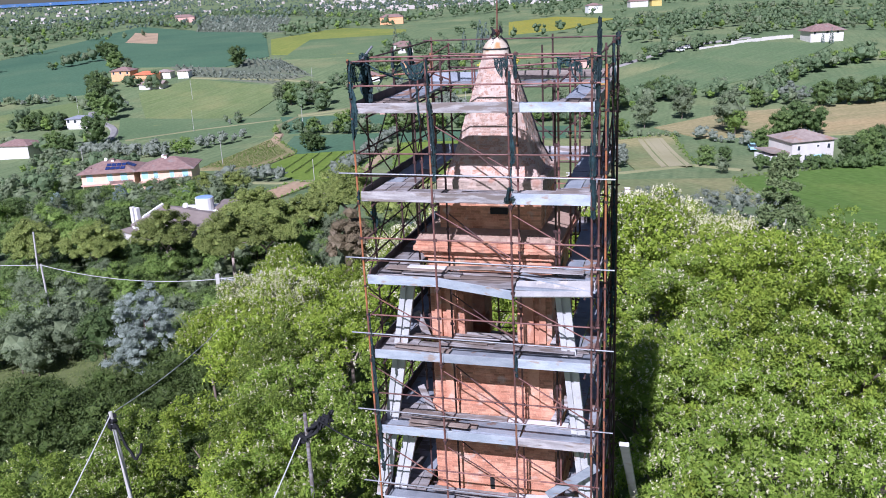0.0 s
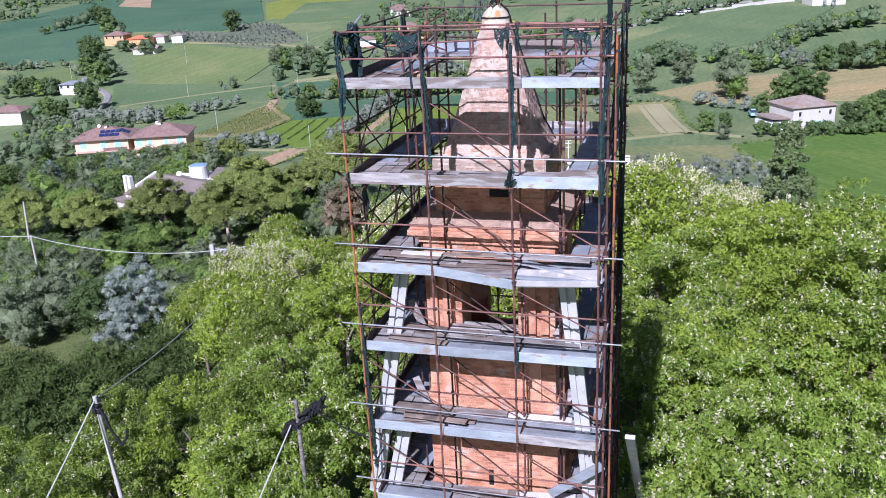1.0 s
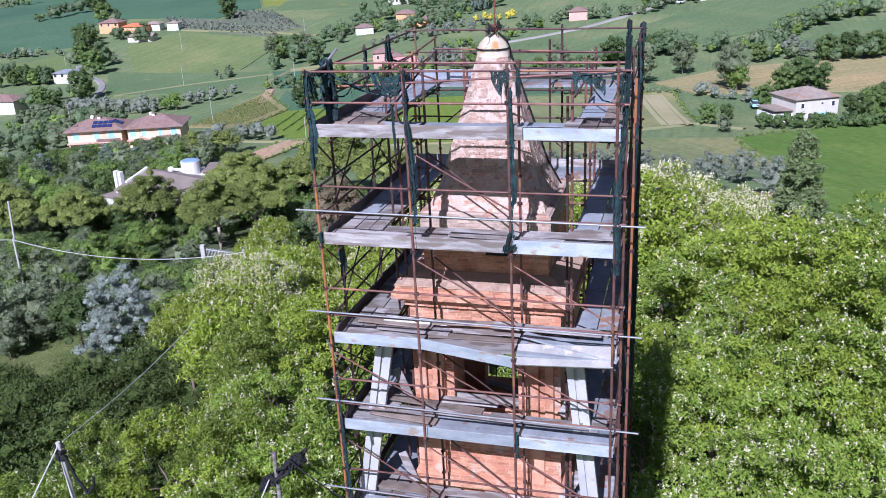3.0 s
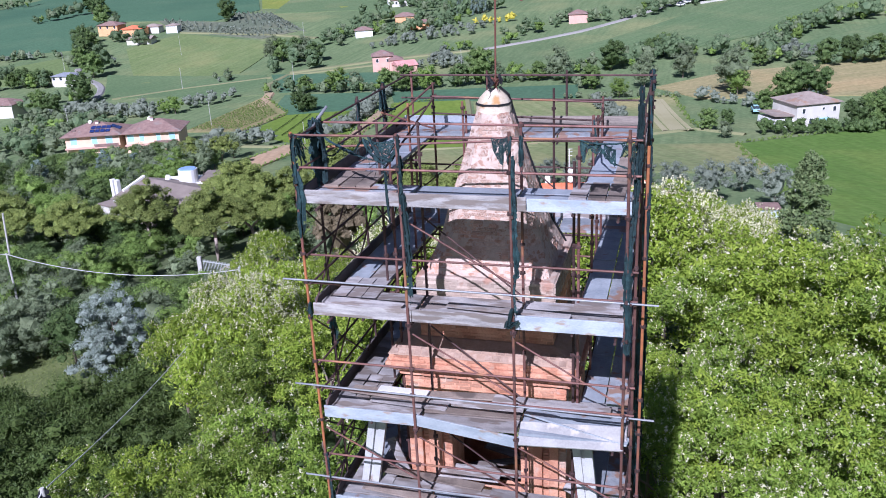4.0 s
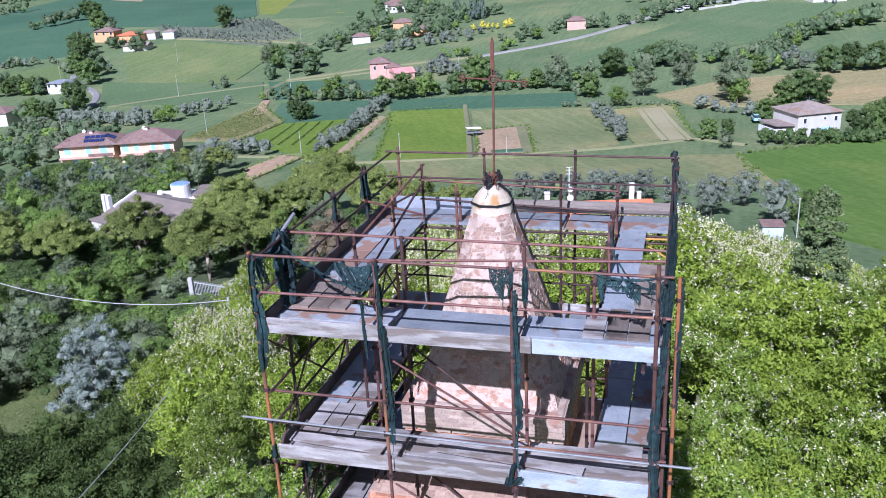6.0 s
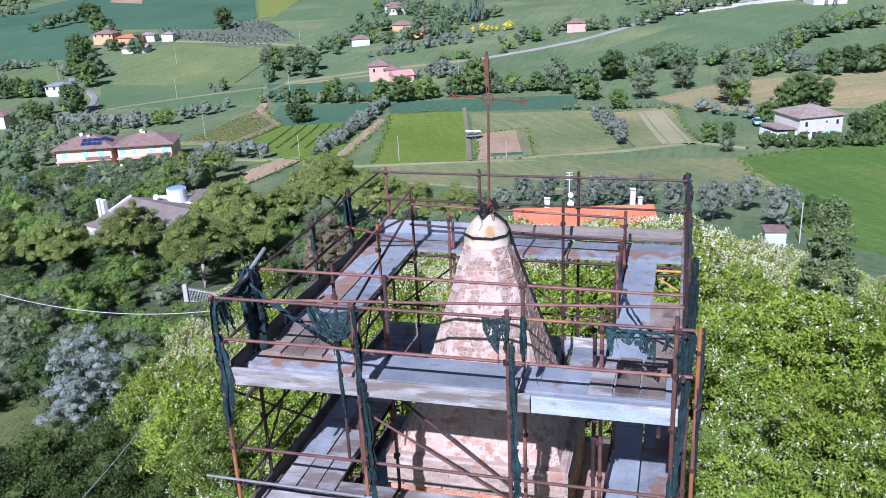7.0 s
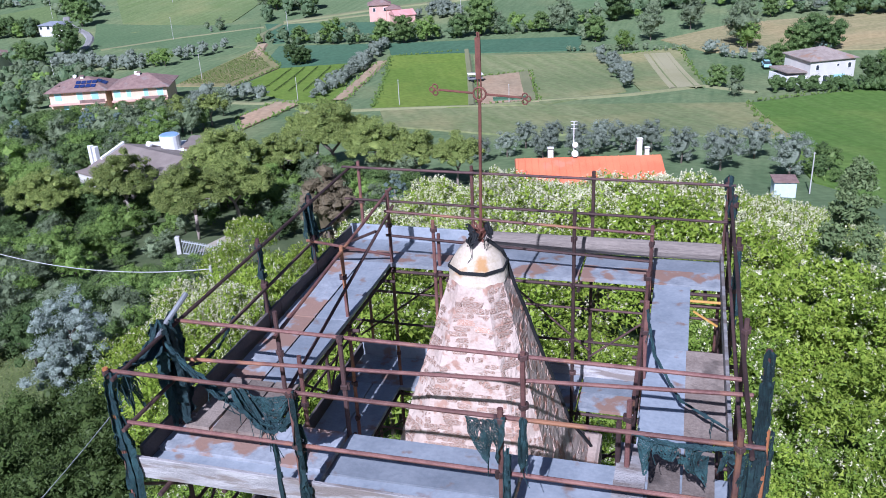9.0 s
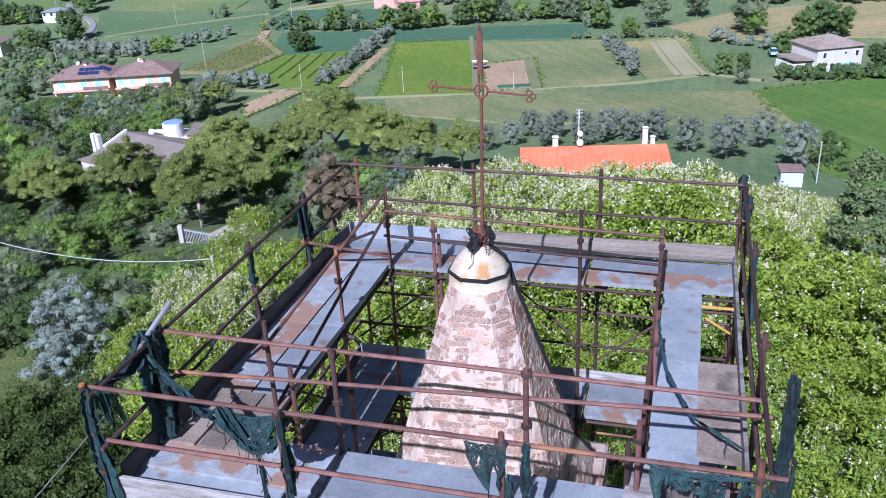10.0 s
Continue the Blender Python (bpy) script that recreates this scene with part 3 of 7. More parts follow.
ACROSS, UP, BACKWARD = Vector((1, 0, 0)), Vector((0, 0, 1)), Vector((0, 1, 0))
rows = []
for z0, z1, h in ((14.35, 15.4, 1.42), (13.98, 14.35, 1.48), (12.0, 13.88, 1.46), (10.2, 12.0, 1.5), (17.5, 17.98, 1.42), (18.6, 19.3, 1.16)):
    rows += courses(Vector((MID - h, -h, z0)), ACROSS, UP, -BACKWARD, 2 * h, z1 - z0, int(z0 * 10), lambda x, z, z0=z0, h=h: z0 == 12.0 and abs(x - h + 0.08) < 0.1 and z < 0.48 or z0 > 18.5 and abs(x - h - 0.22) < 0.22 and 0.34 < z < 0.5)
    rows += courses(Vector((MID + h, -h, z0)), BACKWARD, UP, ACROSS, 2 * h, z1 - z0, int(z0 * 10) + 1)
    rows += courses(Vector((MID - h, h, z0)), -BACKWARD, UP, -ACROSS, 2 * h, z1 - z0, int(z0 * 10) + 2)
for sx in (-1, 1):
    rows += courses(Vector((min(MID + sx * 0.62, MID + sx * 1.42), -1.42, 15.75)), ACROSS, UP, -BACKWARD, 0.8, 1.75, 7 + sx)
for z0, z1, h in ((18.3, 18.43, 1.62), (18.18, 18.3, 1.68), (18.1, 18.18, 1.58), (17.98, 18.1, 1.5)):
    for corner, along, out in ((Vector((MID - h, -h, z0)), ACROSS, -BACKWARD), (Vector((MID + h, -h, z0)), BACKWARD, ACROSS), (Vector((MID - h, h, z0)), -BACKWARD, -ACROSS)):
        worn = random.Random(int(z0 * 100) + int(out.x * 3 + out.y))
        rows += [(c, a, u, o, hl, hh, worn.uniform(0.003, 0.014) if worn.random() > 0.1 else -0.025) for c, a, u, o, hl, hh, _ in courses(corner, along, UP, out, 2 * h, z1 - z0 + 0.001, int(z0 * 30), pitch=(z1 - z0) / (2 if z1 - z0 > 0.1 else 1), length=0.21)]
brick_boxes("brickwork", "courses of reddish brick", rows, tower, BRICK)
rows = []
for z0, z1, h in ((19.3, 19.74, 1.2),):
    rows += courses(Vector((MID - h, -h, z0)), ACROSS, UP, -BACKWARD, 2 * h, z1 - z0, 51)
    rows += courses(Vector((MID + h, -h, z0)), BACKWARD, UP, ACROSS, 2 * h, z1 - z0, 52)
brick_boxes("foot_brickwork", "courses of lime-smeared brick", rows, tower, OLD_BRICK)
# the slope on the cornice: bricks laid flat
rows = []
slope = Vector((0, 0.44, 0.17)).normalized()
rows += courses(Vector((MID - 1.6, -1.62, 18.435)), ACROSS, slope, slope.cross(ACROSS) * -1, 3.2, 0.42, 61, pitch=0.14, length=0.14)
brick_boxes("cornice_bricks", "bricks laid flat on the cornice", rows, tower, surface("flat_brick", (0.3, 0.2, 0.155), (0.4, 0.29, 0.23), 6, 30, 0.95, bump=0.8, island=0.2))

# bricks of the spire, course by course on its eight faces; the sunny upper ones are pieces of their own
BRICK_UNIT = {}
worn = random.Random(12)
for key, material in (("red", RED_BRICK), ("pale", PALE_BRICK)):
    for k in range(6):
        b = bmesh.new()
        box(b, -0.5, 0.5, -0.5, 0.5, -0.5, 0.5)
        bmesh.ops.bevel(b, geom=b.edges[:], offset=0.11, segments=1, affect="EDGES")
        for v in b.verts:
            v.co += Vector((worn.uniform(-0.06, 0.06), worn.uniform(-0.12, 0.08), worn.uniform(-0.11, 0.11)))
        BRICK_UNIT[key, k] = mesh_of(b, "brick", material)


def spire_ring(z):
    return [Vector(p) for p in octagon(spire_half(z), spire_half(z) * spire_corner(z), z)]


SPIRE_ROWS = {"red": [], "pale": []}
SPIRE_SINGLE = []
r = random.Random(77)
z = 19.74
while z < 22.3:
    lo, hi = spire_ring(z), spire_ring(z + 0.06)
    for k in range(8):
        a0, a1, b0 = lo[k], lo[(k + 1) % 8], (hi[k] + hi[(k + 1) % 8]) / 2
        mid = (a0 + a1) / 2
        along = (a1 - a0)
        width = along.length
        along.normalize()
        up = (b0 - mid).normalized()
        out = along.cross(up)
        x = -r.uniform(0, 0.2)
        while x < width:
            l = r.uniform(0.09, 0.23)
            p, q = max(0.0, x), min(width, x + l)
            x += l
            if q - p < 0.04:
                continue
            c = a0 + along * ((p + q) / 2) + up * 0.03 + out * 0.008
            patch = noise.noise(Vector((c.x * 1.6 + 3, c.y * 1.6 + 1, c.z * 3.4 + 7))) + 0.45 * noise.noise(Vector((c.x * 4, c.y * 4, c.z * 9)))
            if patch < -0.34 - 0.25 * r.random():
                continue
            key = "red" if patch + r.uniform(-0.3, 0.3) > 0.32 else "pale"
            row = (c + up * r.uniform(-0.006, 0.006), (along + up * r.uniform(-0.05, 0.05)).normalized(), up, out, (q - p) / 2 - r.uniform(-0.004, 0.007), 0.03 - r.uniform(-0.002, 0.005), r.uniform(-0.008, 0.008))
            if k in (0, 1, 7) and z > 20.35 and len(SPIRE_SINGLE) < 300:
                SPIRE_SINGLE.append((key, row))
            else:
                SPIRE_ROWS[key].append(row)
    z += 0.06
brick_boxes("spire_bricks", "bare reddish bricks of the spire", SPIRE_ROWS["red"], spire, RED_BRICK)
brick_boxes("spire_bricks", "lime-smeared pale bricks of the spire", SPIRE_ROWS["pale"], spire, PALE_BRICK)

# the iron cross
cross = thing("iron_cross", "rusty wrought iron cross with trefoil ends on the spire", "cross", TOWER @ Matrix.Translation((MID + 0.03, 0, 22.75)))
part("mast", tubed((0, 0, -0.1), (0.03, 0, 1.42), 0.016, 8), IRON, cross)
part("mast_flat", boxed(0.0, 0.05, -0.012, 0.012, 1.62, 2.0), IRON, cross)
bm = bmesh.new()
for s in (-1, 1):
    tube(bm, (0.03 + s * 0.018, 0, 1.4), (0.03 + s * 0.008, 0, 2.05), 0.008, 6)
part("upper_mast", bm, IRON, cross)
for s in (-1, 1):
    bm = bmesh.new()
    tube(bm, (0.03 + s * 0.06, 0, 1.48 - s * 0.005), (0.03 + s * 0.4, 0, 1.48 - s * 0.03), 0.011, 6)
    for dx, dz in ((0.43, 0.028), (0.43, -0.028), (0.46, 0)):
        ring(bm, [(0.03 + s * dx + 0.026 * math.cos(k * math.pi / 5), 0, 1.475 - s * 0.035 + dz + 0.026 * math.sin(k * math.pi / 5)) for k in range(11)], 0.007, 5)
    part("arm", bm, IRON, cross, "arm ending in a small trefoil")
part("hub_ring", ring(bmesh.new(), [(0.03 + 0.06 * math.cos(k * math.pi / 10), 0, 1.48 + 0.06 * math.sin(k * math.pi / 10)) for k in range(21)], 0.01, 6), IRON, cross)
rng = random.Random(3)
for k in range(7):
    a = k * 0.9
    bm = ring(bmesh.new(), [(0.1 * math.cos(a + j * 0.25) * math.sin(j * 0.45 + 0.3), 0.1 * math.sin(a + j * 0.2) * math.sin(j * 0.45 + 0.3), 0.02 + 0.13 * math.sin(j * 0.5) + rng.uniform(-0.01, 0.01)) for j in range(8)], 0.011, 5)
    part("scroll", bm, IRON, cross, "curled iron scroll at the foot")

bm = bmesh.new()
line = [(MID + 0.1, -0.02, 22.76), (MID + 0.24, 0.03, 22.63)] + [(MID + spire_half(z) + 0.03, spire_half(z) * spire_corner(z) * 0.9 + 0.02 * math.sin(z * 7), z) for z in (22.5, 22.2, 21.9, 21.5, 21.1, 20.7, 20.3, 19.9, 19.7)]
ring(bm, line, 0.02, 6)
solid("lightning_cable", bm, BLACK, "black cable running down an edge of the spire", "cable", at=TOWER)

# ---- scaffolding ----
LEVELS = [21.5, 19.62, 17.74, 15.96, 14.05, 12.15, 10.25, 8.35, 6.45, 4.55, 2.65]
FRONT, BACK, LEFT, RIGHT = -2.62, 2.64, -2.57, 2.38
FRONT_IN, BACK_IN, LEFT_IN, RIGHT_IN = -1.77, 1.84, -1.75, 1.56
scaffold = thing("scaffolding", "old rusty tube scaffolding with plank decks round the tower", "scaffold", TOWER)
rng = random.Random(11)


COUPLER = mesh_of(box(boxed(-0.033, 0.033, -0.029, 0.029, -0.025, 0.025, bevel=0.006), 0.025, 0.048, -0.014, 0.014, -0.03, 0.036), "coupler", DARK_TUBE)


def pole(u, v, top, material=None, low=-0.3, lean=0.0):
    p = part("pole", tubed((u, v, low), (u + lean, v, top), 0.023), material or rng.choice((RUST, RUST, DARK_TUBE, RUST)), scaffold)
    for z in LEVELS[:5]:
        for dz in (-0.1, 0.52, 1.0):
            if z + dz < top:
                c = part("coupler", COUPLER, None, p)
                c.matrix_local = Matrix.Translation((u + lean * z / top, v, z + dz)) @ Matrix.Rotation(rng.uniform(0, 6), 4, "Z")
    return p


OUT_FRONT, OUT_BACK = (-2.6, -0.95, 0.71, 2.36), (-2.4, -0.82, 0.77, 2.4)
OUT_LEFT, OUT_RIGHT = (-1.95, 0.0, 1.38), (-1.0, 0.75, 2.0)
for i, u in enumerate(OUT_FRONT):
    pole(u, FRONT - 0.04, (22.55, 22.55, 22.6, 22.65)[i], ORANGE_TUBE if i == 0 else RUST, lean=-0.03)
for u in OUT_BACK:
    pole(u, BACK + 0.04, 22.6)
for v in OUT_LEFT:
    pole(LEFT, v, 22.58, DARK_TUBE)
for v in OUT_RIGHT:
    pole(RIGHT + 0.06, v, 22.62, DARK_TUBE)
pole(2.46, FRONT + 0.1, 23.2, RUST)
pole(2.56, FRONT + 0.5, 22.3, ORANGE_TUBE)
for u, v, top in ((-0.92, FRONT_IN, 22.52), (0.68, FRONT_IN, 22.55), (LEFT_IN, -1.33, 22.46), (LEFT_IN, 0.35, 22.4), (LEFT_IN + 0.02, 1.9, 22.5), (-1.6, -1.25, 21.95),
                  (1.55, FRONT_IN, 22.2), (1.6, -0.3, 22.35), (1.56, 0.9, 22.1), (-1.13, BACK_IN, 22.15), (0.64, BACK_IN, 22.4), (1.55, BACK_IN, 22.25), (-1.08, BACK_IN + 0.05, 21.95), (1.47, FRONT_IN + 0.05, 21.95)):
    pole(u, v, top, rng.choice((RUST, DARK_TUBE)), low=-0.3)


def rail(a, b, material=None, r=0.0185, name="rail"):
    return part(name, tubed(a, b, r), material or rng.choice((RUST, RUST, DARK_TUBE)), scaffold)


for i, z in enumerate(LEVELS):
    wob = lambda: rng.uniform(-0.02, 0.02)
    heights = (0.98, 0.5)
    for h in heights:
        rail((LEFT - 0.1, FRONT, z + h + wob()), (RIGHT + 0.12, FRONT, z + h + wob()), RUST)
        rail((LEFT - 0.05, BACK, z + h + wob() + 0.06), (RIGHT + 0.1, BACK, z + h + wob() + 0.04))
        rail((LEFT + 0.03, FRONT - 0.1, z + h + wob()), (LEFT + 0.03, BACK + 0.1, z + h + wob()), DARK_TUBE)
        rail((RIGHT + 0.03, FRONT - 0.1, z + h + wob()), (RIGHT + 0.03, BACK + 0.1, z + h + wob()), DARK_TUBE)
    if i:
        rail((LEFT - 0.45, FRONT - 0.06, z + 0.56), (RIGHT + 0.42, FRONT - 0.06, z + 0.5), GALV, 0.0165)
    else:
        rail((LEFT, FRONT_IN + 0.03, z + 0.6), (RIGHT + 0.1, FRONT_IN + 0.03, z + 0.85))
        rail((LEFT, FRONT_IN + 0.05, z + 1.0), (RIGHT, FRONT_IN + 0.03, z + 0.98))
        rail((LEFT_IN, BACK_IN - 0.03, z + 0.75), (RIGHT_IN, BACK_IN - 0.03, z + 0.65))
        rail((LEFT_IN, BACK_IN - 0.03, z + 0.42), (RIGHT_IN, BACK_IN - 0.03, z + 0.3))
        rail((LEFT_IN, -1.4, z + 0.72), (LEFT_IN, 2.1, z + 0.95))
        rail((LEFT_IN, -1.3, z + 0.05), (LEFT_IN + 0.05, 2.0, z + 0.75), DARK_TUBE)
        rail((RIGHT_IN, -1.5, z + 0.4), (RIGHT_IN, 1.8, z + 0.45))
        rail((LEFT, 2.0, z + 0.1), (LEFT_IN, 1.45, z + 0.62))
        rail((LEFT, 1.2, z + 0.55), (LEFT_IN, 1.9, z + 0.1))
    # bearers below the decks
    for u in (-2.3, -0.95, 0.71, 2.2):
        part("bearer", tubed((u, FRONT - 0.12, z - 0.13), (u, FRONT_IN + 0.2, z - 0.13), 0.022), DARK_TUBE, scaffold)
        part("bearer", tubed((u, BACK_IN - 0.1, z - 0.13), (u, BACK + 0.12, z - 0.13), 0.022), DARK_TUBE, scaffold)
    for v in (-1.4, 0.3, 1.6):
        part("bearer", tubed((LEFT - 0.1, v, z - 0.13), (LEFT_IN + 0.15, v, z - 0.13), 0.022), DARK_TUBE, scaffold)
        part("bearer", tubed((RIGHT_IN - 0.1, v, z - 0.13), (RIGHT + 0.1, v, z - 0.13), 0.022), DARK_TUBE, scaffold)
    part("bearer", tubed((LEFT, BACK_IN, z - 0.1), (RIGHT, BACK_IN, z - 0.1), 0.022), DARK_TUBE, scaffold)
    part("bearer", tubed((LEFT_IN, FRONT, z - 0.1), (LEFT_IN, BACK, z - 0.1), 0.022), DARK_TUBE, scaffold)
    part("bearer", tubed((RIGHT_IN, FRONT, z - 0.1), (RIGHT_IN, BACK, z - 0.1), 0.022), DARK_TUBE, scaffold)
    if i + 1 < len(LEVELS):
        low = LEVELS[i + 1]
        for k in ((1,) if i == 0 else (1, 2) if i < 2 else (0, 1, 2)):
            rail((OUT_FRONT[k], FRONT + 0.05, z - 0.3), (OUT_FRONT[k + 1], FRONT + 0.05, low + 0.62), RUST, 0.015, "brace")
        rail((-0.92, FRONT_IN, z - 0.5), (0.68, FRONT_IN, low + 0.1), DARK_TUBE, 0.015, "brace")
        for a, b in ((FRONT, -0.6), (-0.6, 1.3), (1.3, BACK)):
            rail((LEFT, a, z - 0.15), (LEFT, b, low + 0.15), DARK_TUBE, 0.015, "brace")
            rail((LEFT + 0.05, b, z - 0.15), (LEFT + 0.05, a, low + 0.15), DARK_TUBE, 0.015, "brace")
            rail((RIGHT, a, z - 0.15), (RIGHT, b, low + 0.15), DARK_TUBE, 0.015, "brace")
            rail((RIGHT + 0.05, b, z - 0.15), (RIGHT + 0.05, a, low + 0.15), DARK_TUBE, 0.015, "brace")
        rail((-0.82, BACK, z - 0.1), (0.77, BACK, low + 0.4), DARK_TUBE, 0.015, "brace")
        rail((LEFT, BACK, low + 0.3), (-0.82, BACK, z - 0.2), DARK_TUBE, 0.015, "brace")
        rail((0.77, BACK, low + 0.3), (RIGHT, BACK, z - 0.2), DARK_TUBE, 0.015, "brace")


def plank(x0, x1, y0, y1, z, material, thick=0.05, turn=0.0, tilt=0.0):
    m = Matrix.Translation(((x0 + x1) / 2, (y0 + y1) / 2, z - thick / 2)) @ Matrix.Rotation(turn, 4, "Z") @ Matrix.Rotation(tilt, 4, "Y")
    w, d = (x1 - x0) / 2, (y1 - y0) / 2
    bm = boxed(-w, w, -d, d, -thick / 2, thick / 2, m)
    return part("plank", bm, material, scaffold)


def toe(a, b, z0, z1, material, label=""):
    a, b = Vector((*a, 0)), Vector((*b, 0))
    d = b - a
    m = Matrix.Translation((a + b) / 2) @ Matrix.Rotation(math.atan2(d.y, d.x), 4, "Z")
    return part("toe_board", boxed(-d.length / 2, d.length / 2, -0.018, 0.018, z0, z1, m, bevel=0.004), material, scaffold, label)


for i, z in enumerate(LEVELS):
    jit = lambda s=0.012: rng.uniform(-s, s)
    front_mats = {0: (ZINC, RUSTY_ZINC, ZINC, ZINC, ZINC, ZINC), 1: (WOOD, WOOD, WOOD, WOOD, WOOD, WOOD)}.get(i, tuple(rng.choice((ZINC, WOOD, ZINC)) for _ in range(6)))
    for k, (a, b) in enumerate(((LEFT, -0.93), (-0.92, 0.7), (0.71, RIGHT))):
        for j in range(3):
            y0 = FRONT + 0.03 + j * 0.283
            plank(a + 0.012, b - 0.012, y0, y0 + 0.268, z + jit(0.018) + 0.008 * j, front_mats[k * 2 + min(j, 1)], turn=jit(0.008), tilt=jit(0.006))
    for k, (a, b) in enumerate(((LEFT, -0.9), (-0.89, 0.7), (0.71, RIGHT))):
        for j in range(2):
            y0 = BACK_IN + j * 0.4
            plank(a + 0.01, b - 0.01, y0, y0 + 0.38, z + jit() - 0.01 * j, RUSTY_ZINC if j == 0 else ZINC, turn=jit(0.005))
    for k, (a, b) in enumerate(((FRONT_IN + 0.45, 0.25), (0.26, BACK_IN - 0.02))):
        for j in range(2):
            x0 = LEFT + 0.06 + j * 0.4
            plank(x0, x0 + 0.38, a, b, z + jit() + 0.02, (RUSTY_ZINC if j == 0 else ZINC) if i == 0 else rng.choice((ZINC, WOOD)), turn=jit(0.006))
    wide = ((1.6, 2.02),) if i == 0 else ((1.58, 1.96), (1.98, 2.34))
    for x0, x1 in wide:
        plank(x0, x1, 0.3, BACK_IN - 0.02, z + jit(), ZINC, turn=jit(0.006))
        plank(x0, x1, FRONT_IN + 0.3, 0.29, z + jit(), rng.choice((ZINC, ZINC, RUSTY_ZINC)), turn=jit(0.006))
    if i == 0:
        plank(2.0, 2.36, -1.2, 0.3, z + 0.01, BROWN_WOOD)
        for k in range(3):
            plank(LEFT + 0.12 + k * 0.26, LEFT + 0.36 + k * 0.26, FRONT_IN - 0.22, FRONT_IN + 0.62, z + 0.06 + jit(), BROWN_WOOD, 0.04, jit(0.03))
            plank(1.46 + k * 0.27, 1.71 + k * 0.27, FRONT_IN - 0.5, FRONT_IN + 0.32, z + 0.06 + jit(), BROWN_WOOD if k else WOOD, 0.04, jit(0.03))
    else:
        for k in range(3):
            plank(LEFT + 0.1 + k * 0.26, LEFT + 0.34 + k * 0.26, FRONT_IN - 0.3, FRONT_IN + 0.5, z + 0.06 + jit(), WOOD, 0.04, jit(0.03))
        plank(1.5, 2.2, FRONT_IN - 0.1, FRONT_IN + 0.12, z + 0.06 + jit(), WOOD, 0.04, jit(0.05))
    # toe boards
    t0, t1 = z - 0.06, z + 0.15
    if i == 0:
        toe((LEFT, FRONT), (-0.93, FRONT), t0, t1, WOOD)
        toe((-0.92, FRONT), (0.9, FRONT - 0.01), t0, t1, WOOD)
        toe((0.91, FRONT), (RIGHT, FRONT), t0, t1 - 0.02, TOE_PAINT)
    elif i == 1:
        toe((LEFT, FRONT), (-0.93, FRONT), t0, t1, WOOD)
        toe((-0.92, FRONT), (0.7, FRONT), t0, t1, WOOD)
        toe((0.71, FRONT), (RIGHT, FRONT), t0, t1 + 0.02, TOE_PAINT)
    elif i == 2:
        toe((LEFT, FRONT), (-0.93, FRONT), t0, t1, TOE_PAINT)
        m = Matrix.Translation((-0.11, FRONT - 0.01, z - 0.06)) @ Matrix.Rotation(radians(7.5), 4, "Y")
        part("toe_board", boxed(-0.84, 0.84, -0.018, 0.018, -0.1, 0.1, m, bevel=0.004), TOE_PAINT, scaffold, "sagging pale toe board")
        m = Matrix.Translation((1.53, FRONT + 0.1, z - 0.02)) @ Matrix.Rotation(radians(-3), 4, "Y") @ Matrix.Rotation(radians(35), 4, "X")
        part("toe_board", boxed(-0.82, 0.82, -0.2, 0.2, -0.02, 0.02, m, bevel=0.004), SPLASHED, scaffold, "tilted deck board splashed with mortar")
        m = Matrix.Translation((1.6, FRONT + 0.28, z + 0.06)) @ Matrix.Rotation(radians(-12), 4, "Z") @ Matrix.Rotation(radians(6), 4, "Y")
        part("plank", boxed(-0.85, 0.85, -0.11, 0.11, -0.015, 0.015, m, bevel=0.004), TOE_PAINT, scaffold)
    else:
        toe((LEFT, FRONT), (-0.93, FRONT), t0, t1, TOE_PAINT)
        toe((-0.92, FRONT), (0.7, FRONT), t0, t1, TOE_PAINT if i != 4 else TOE_PAINT)
        toe((0.71, FRONT), (RIGHT, FRONT), t0, t1, WOOD if i == 4 else TOE_PAINT)
    # left toe boards carry their shade in the board colour
    toe((LEFT, FRONT + 0.1), (LEFT, 0.3), t0, t1 + 0.03, SHADE_BOARD)
    toe((LEFT, 0.31), (LEFT, BACK), t0, t1 + 0.02, SHADE_BOARD)
    toe((RIGHT, FRONT + 0.1), (RIGHT, 0.6), t0, t1, WOOD)
    toe((RIGHT, 0.61), (RIGHT, BACK), t0, t1, WOOD)
    toe((LEFT, BACK), (-0.8, BACK), t0, t1 + 0.05, ZINC)
    if i == 0:
        part("toe_log", tubed((-0.75, BACK - 0.02, z + 0.1), (RIGHT, BACK - 0.02, z + 0.12), 0.11, 12), LOG, scaffold, "rounded grey timber along the back edge")
    else:
        toe((-0.79, BACK), (RIGHT, BACK), t0, t1, WOOD)

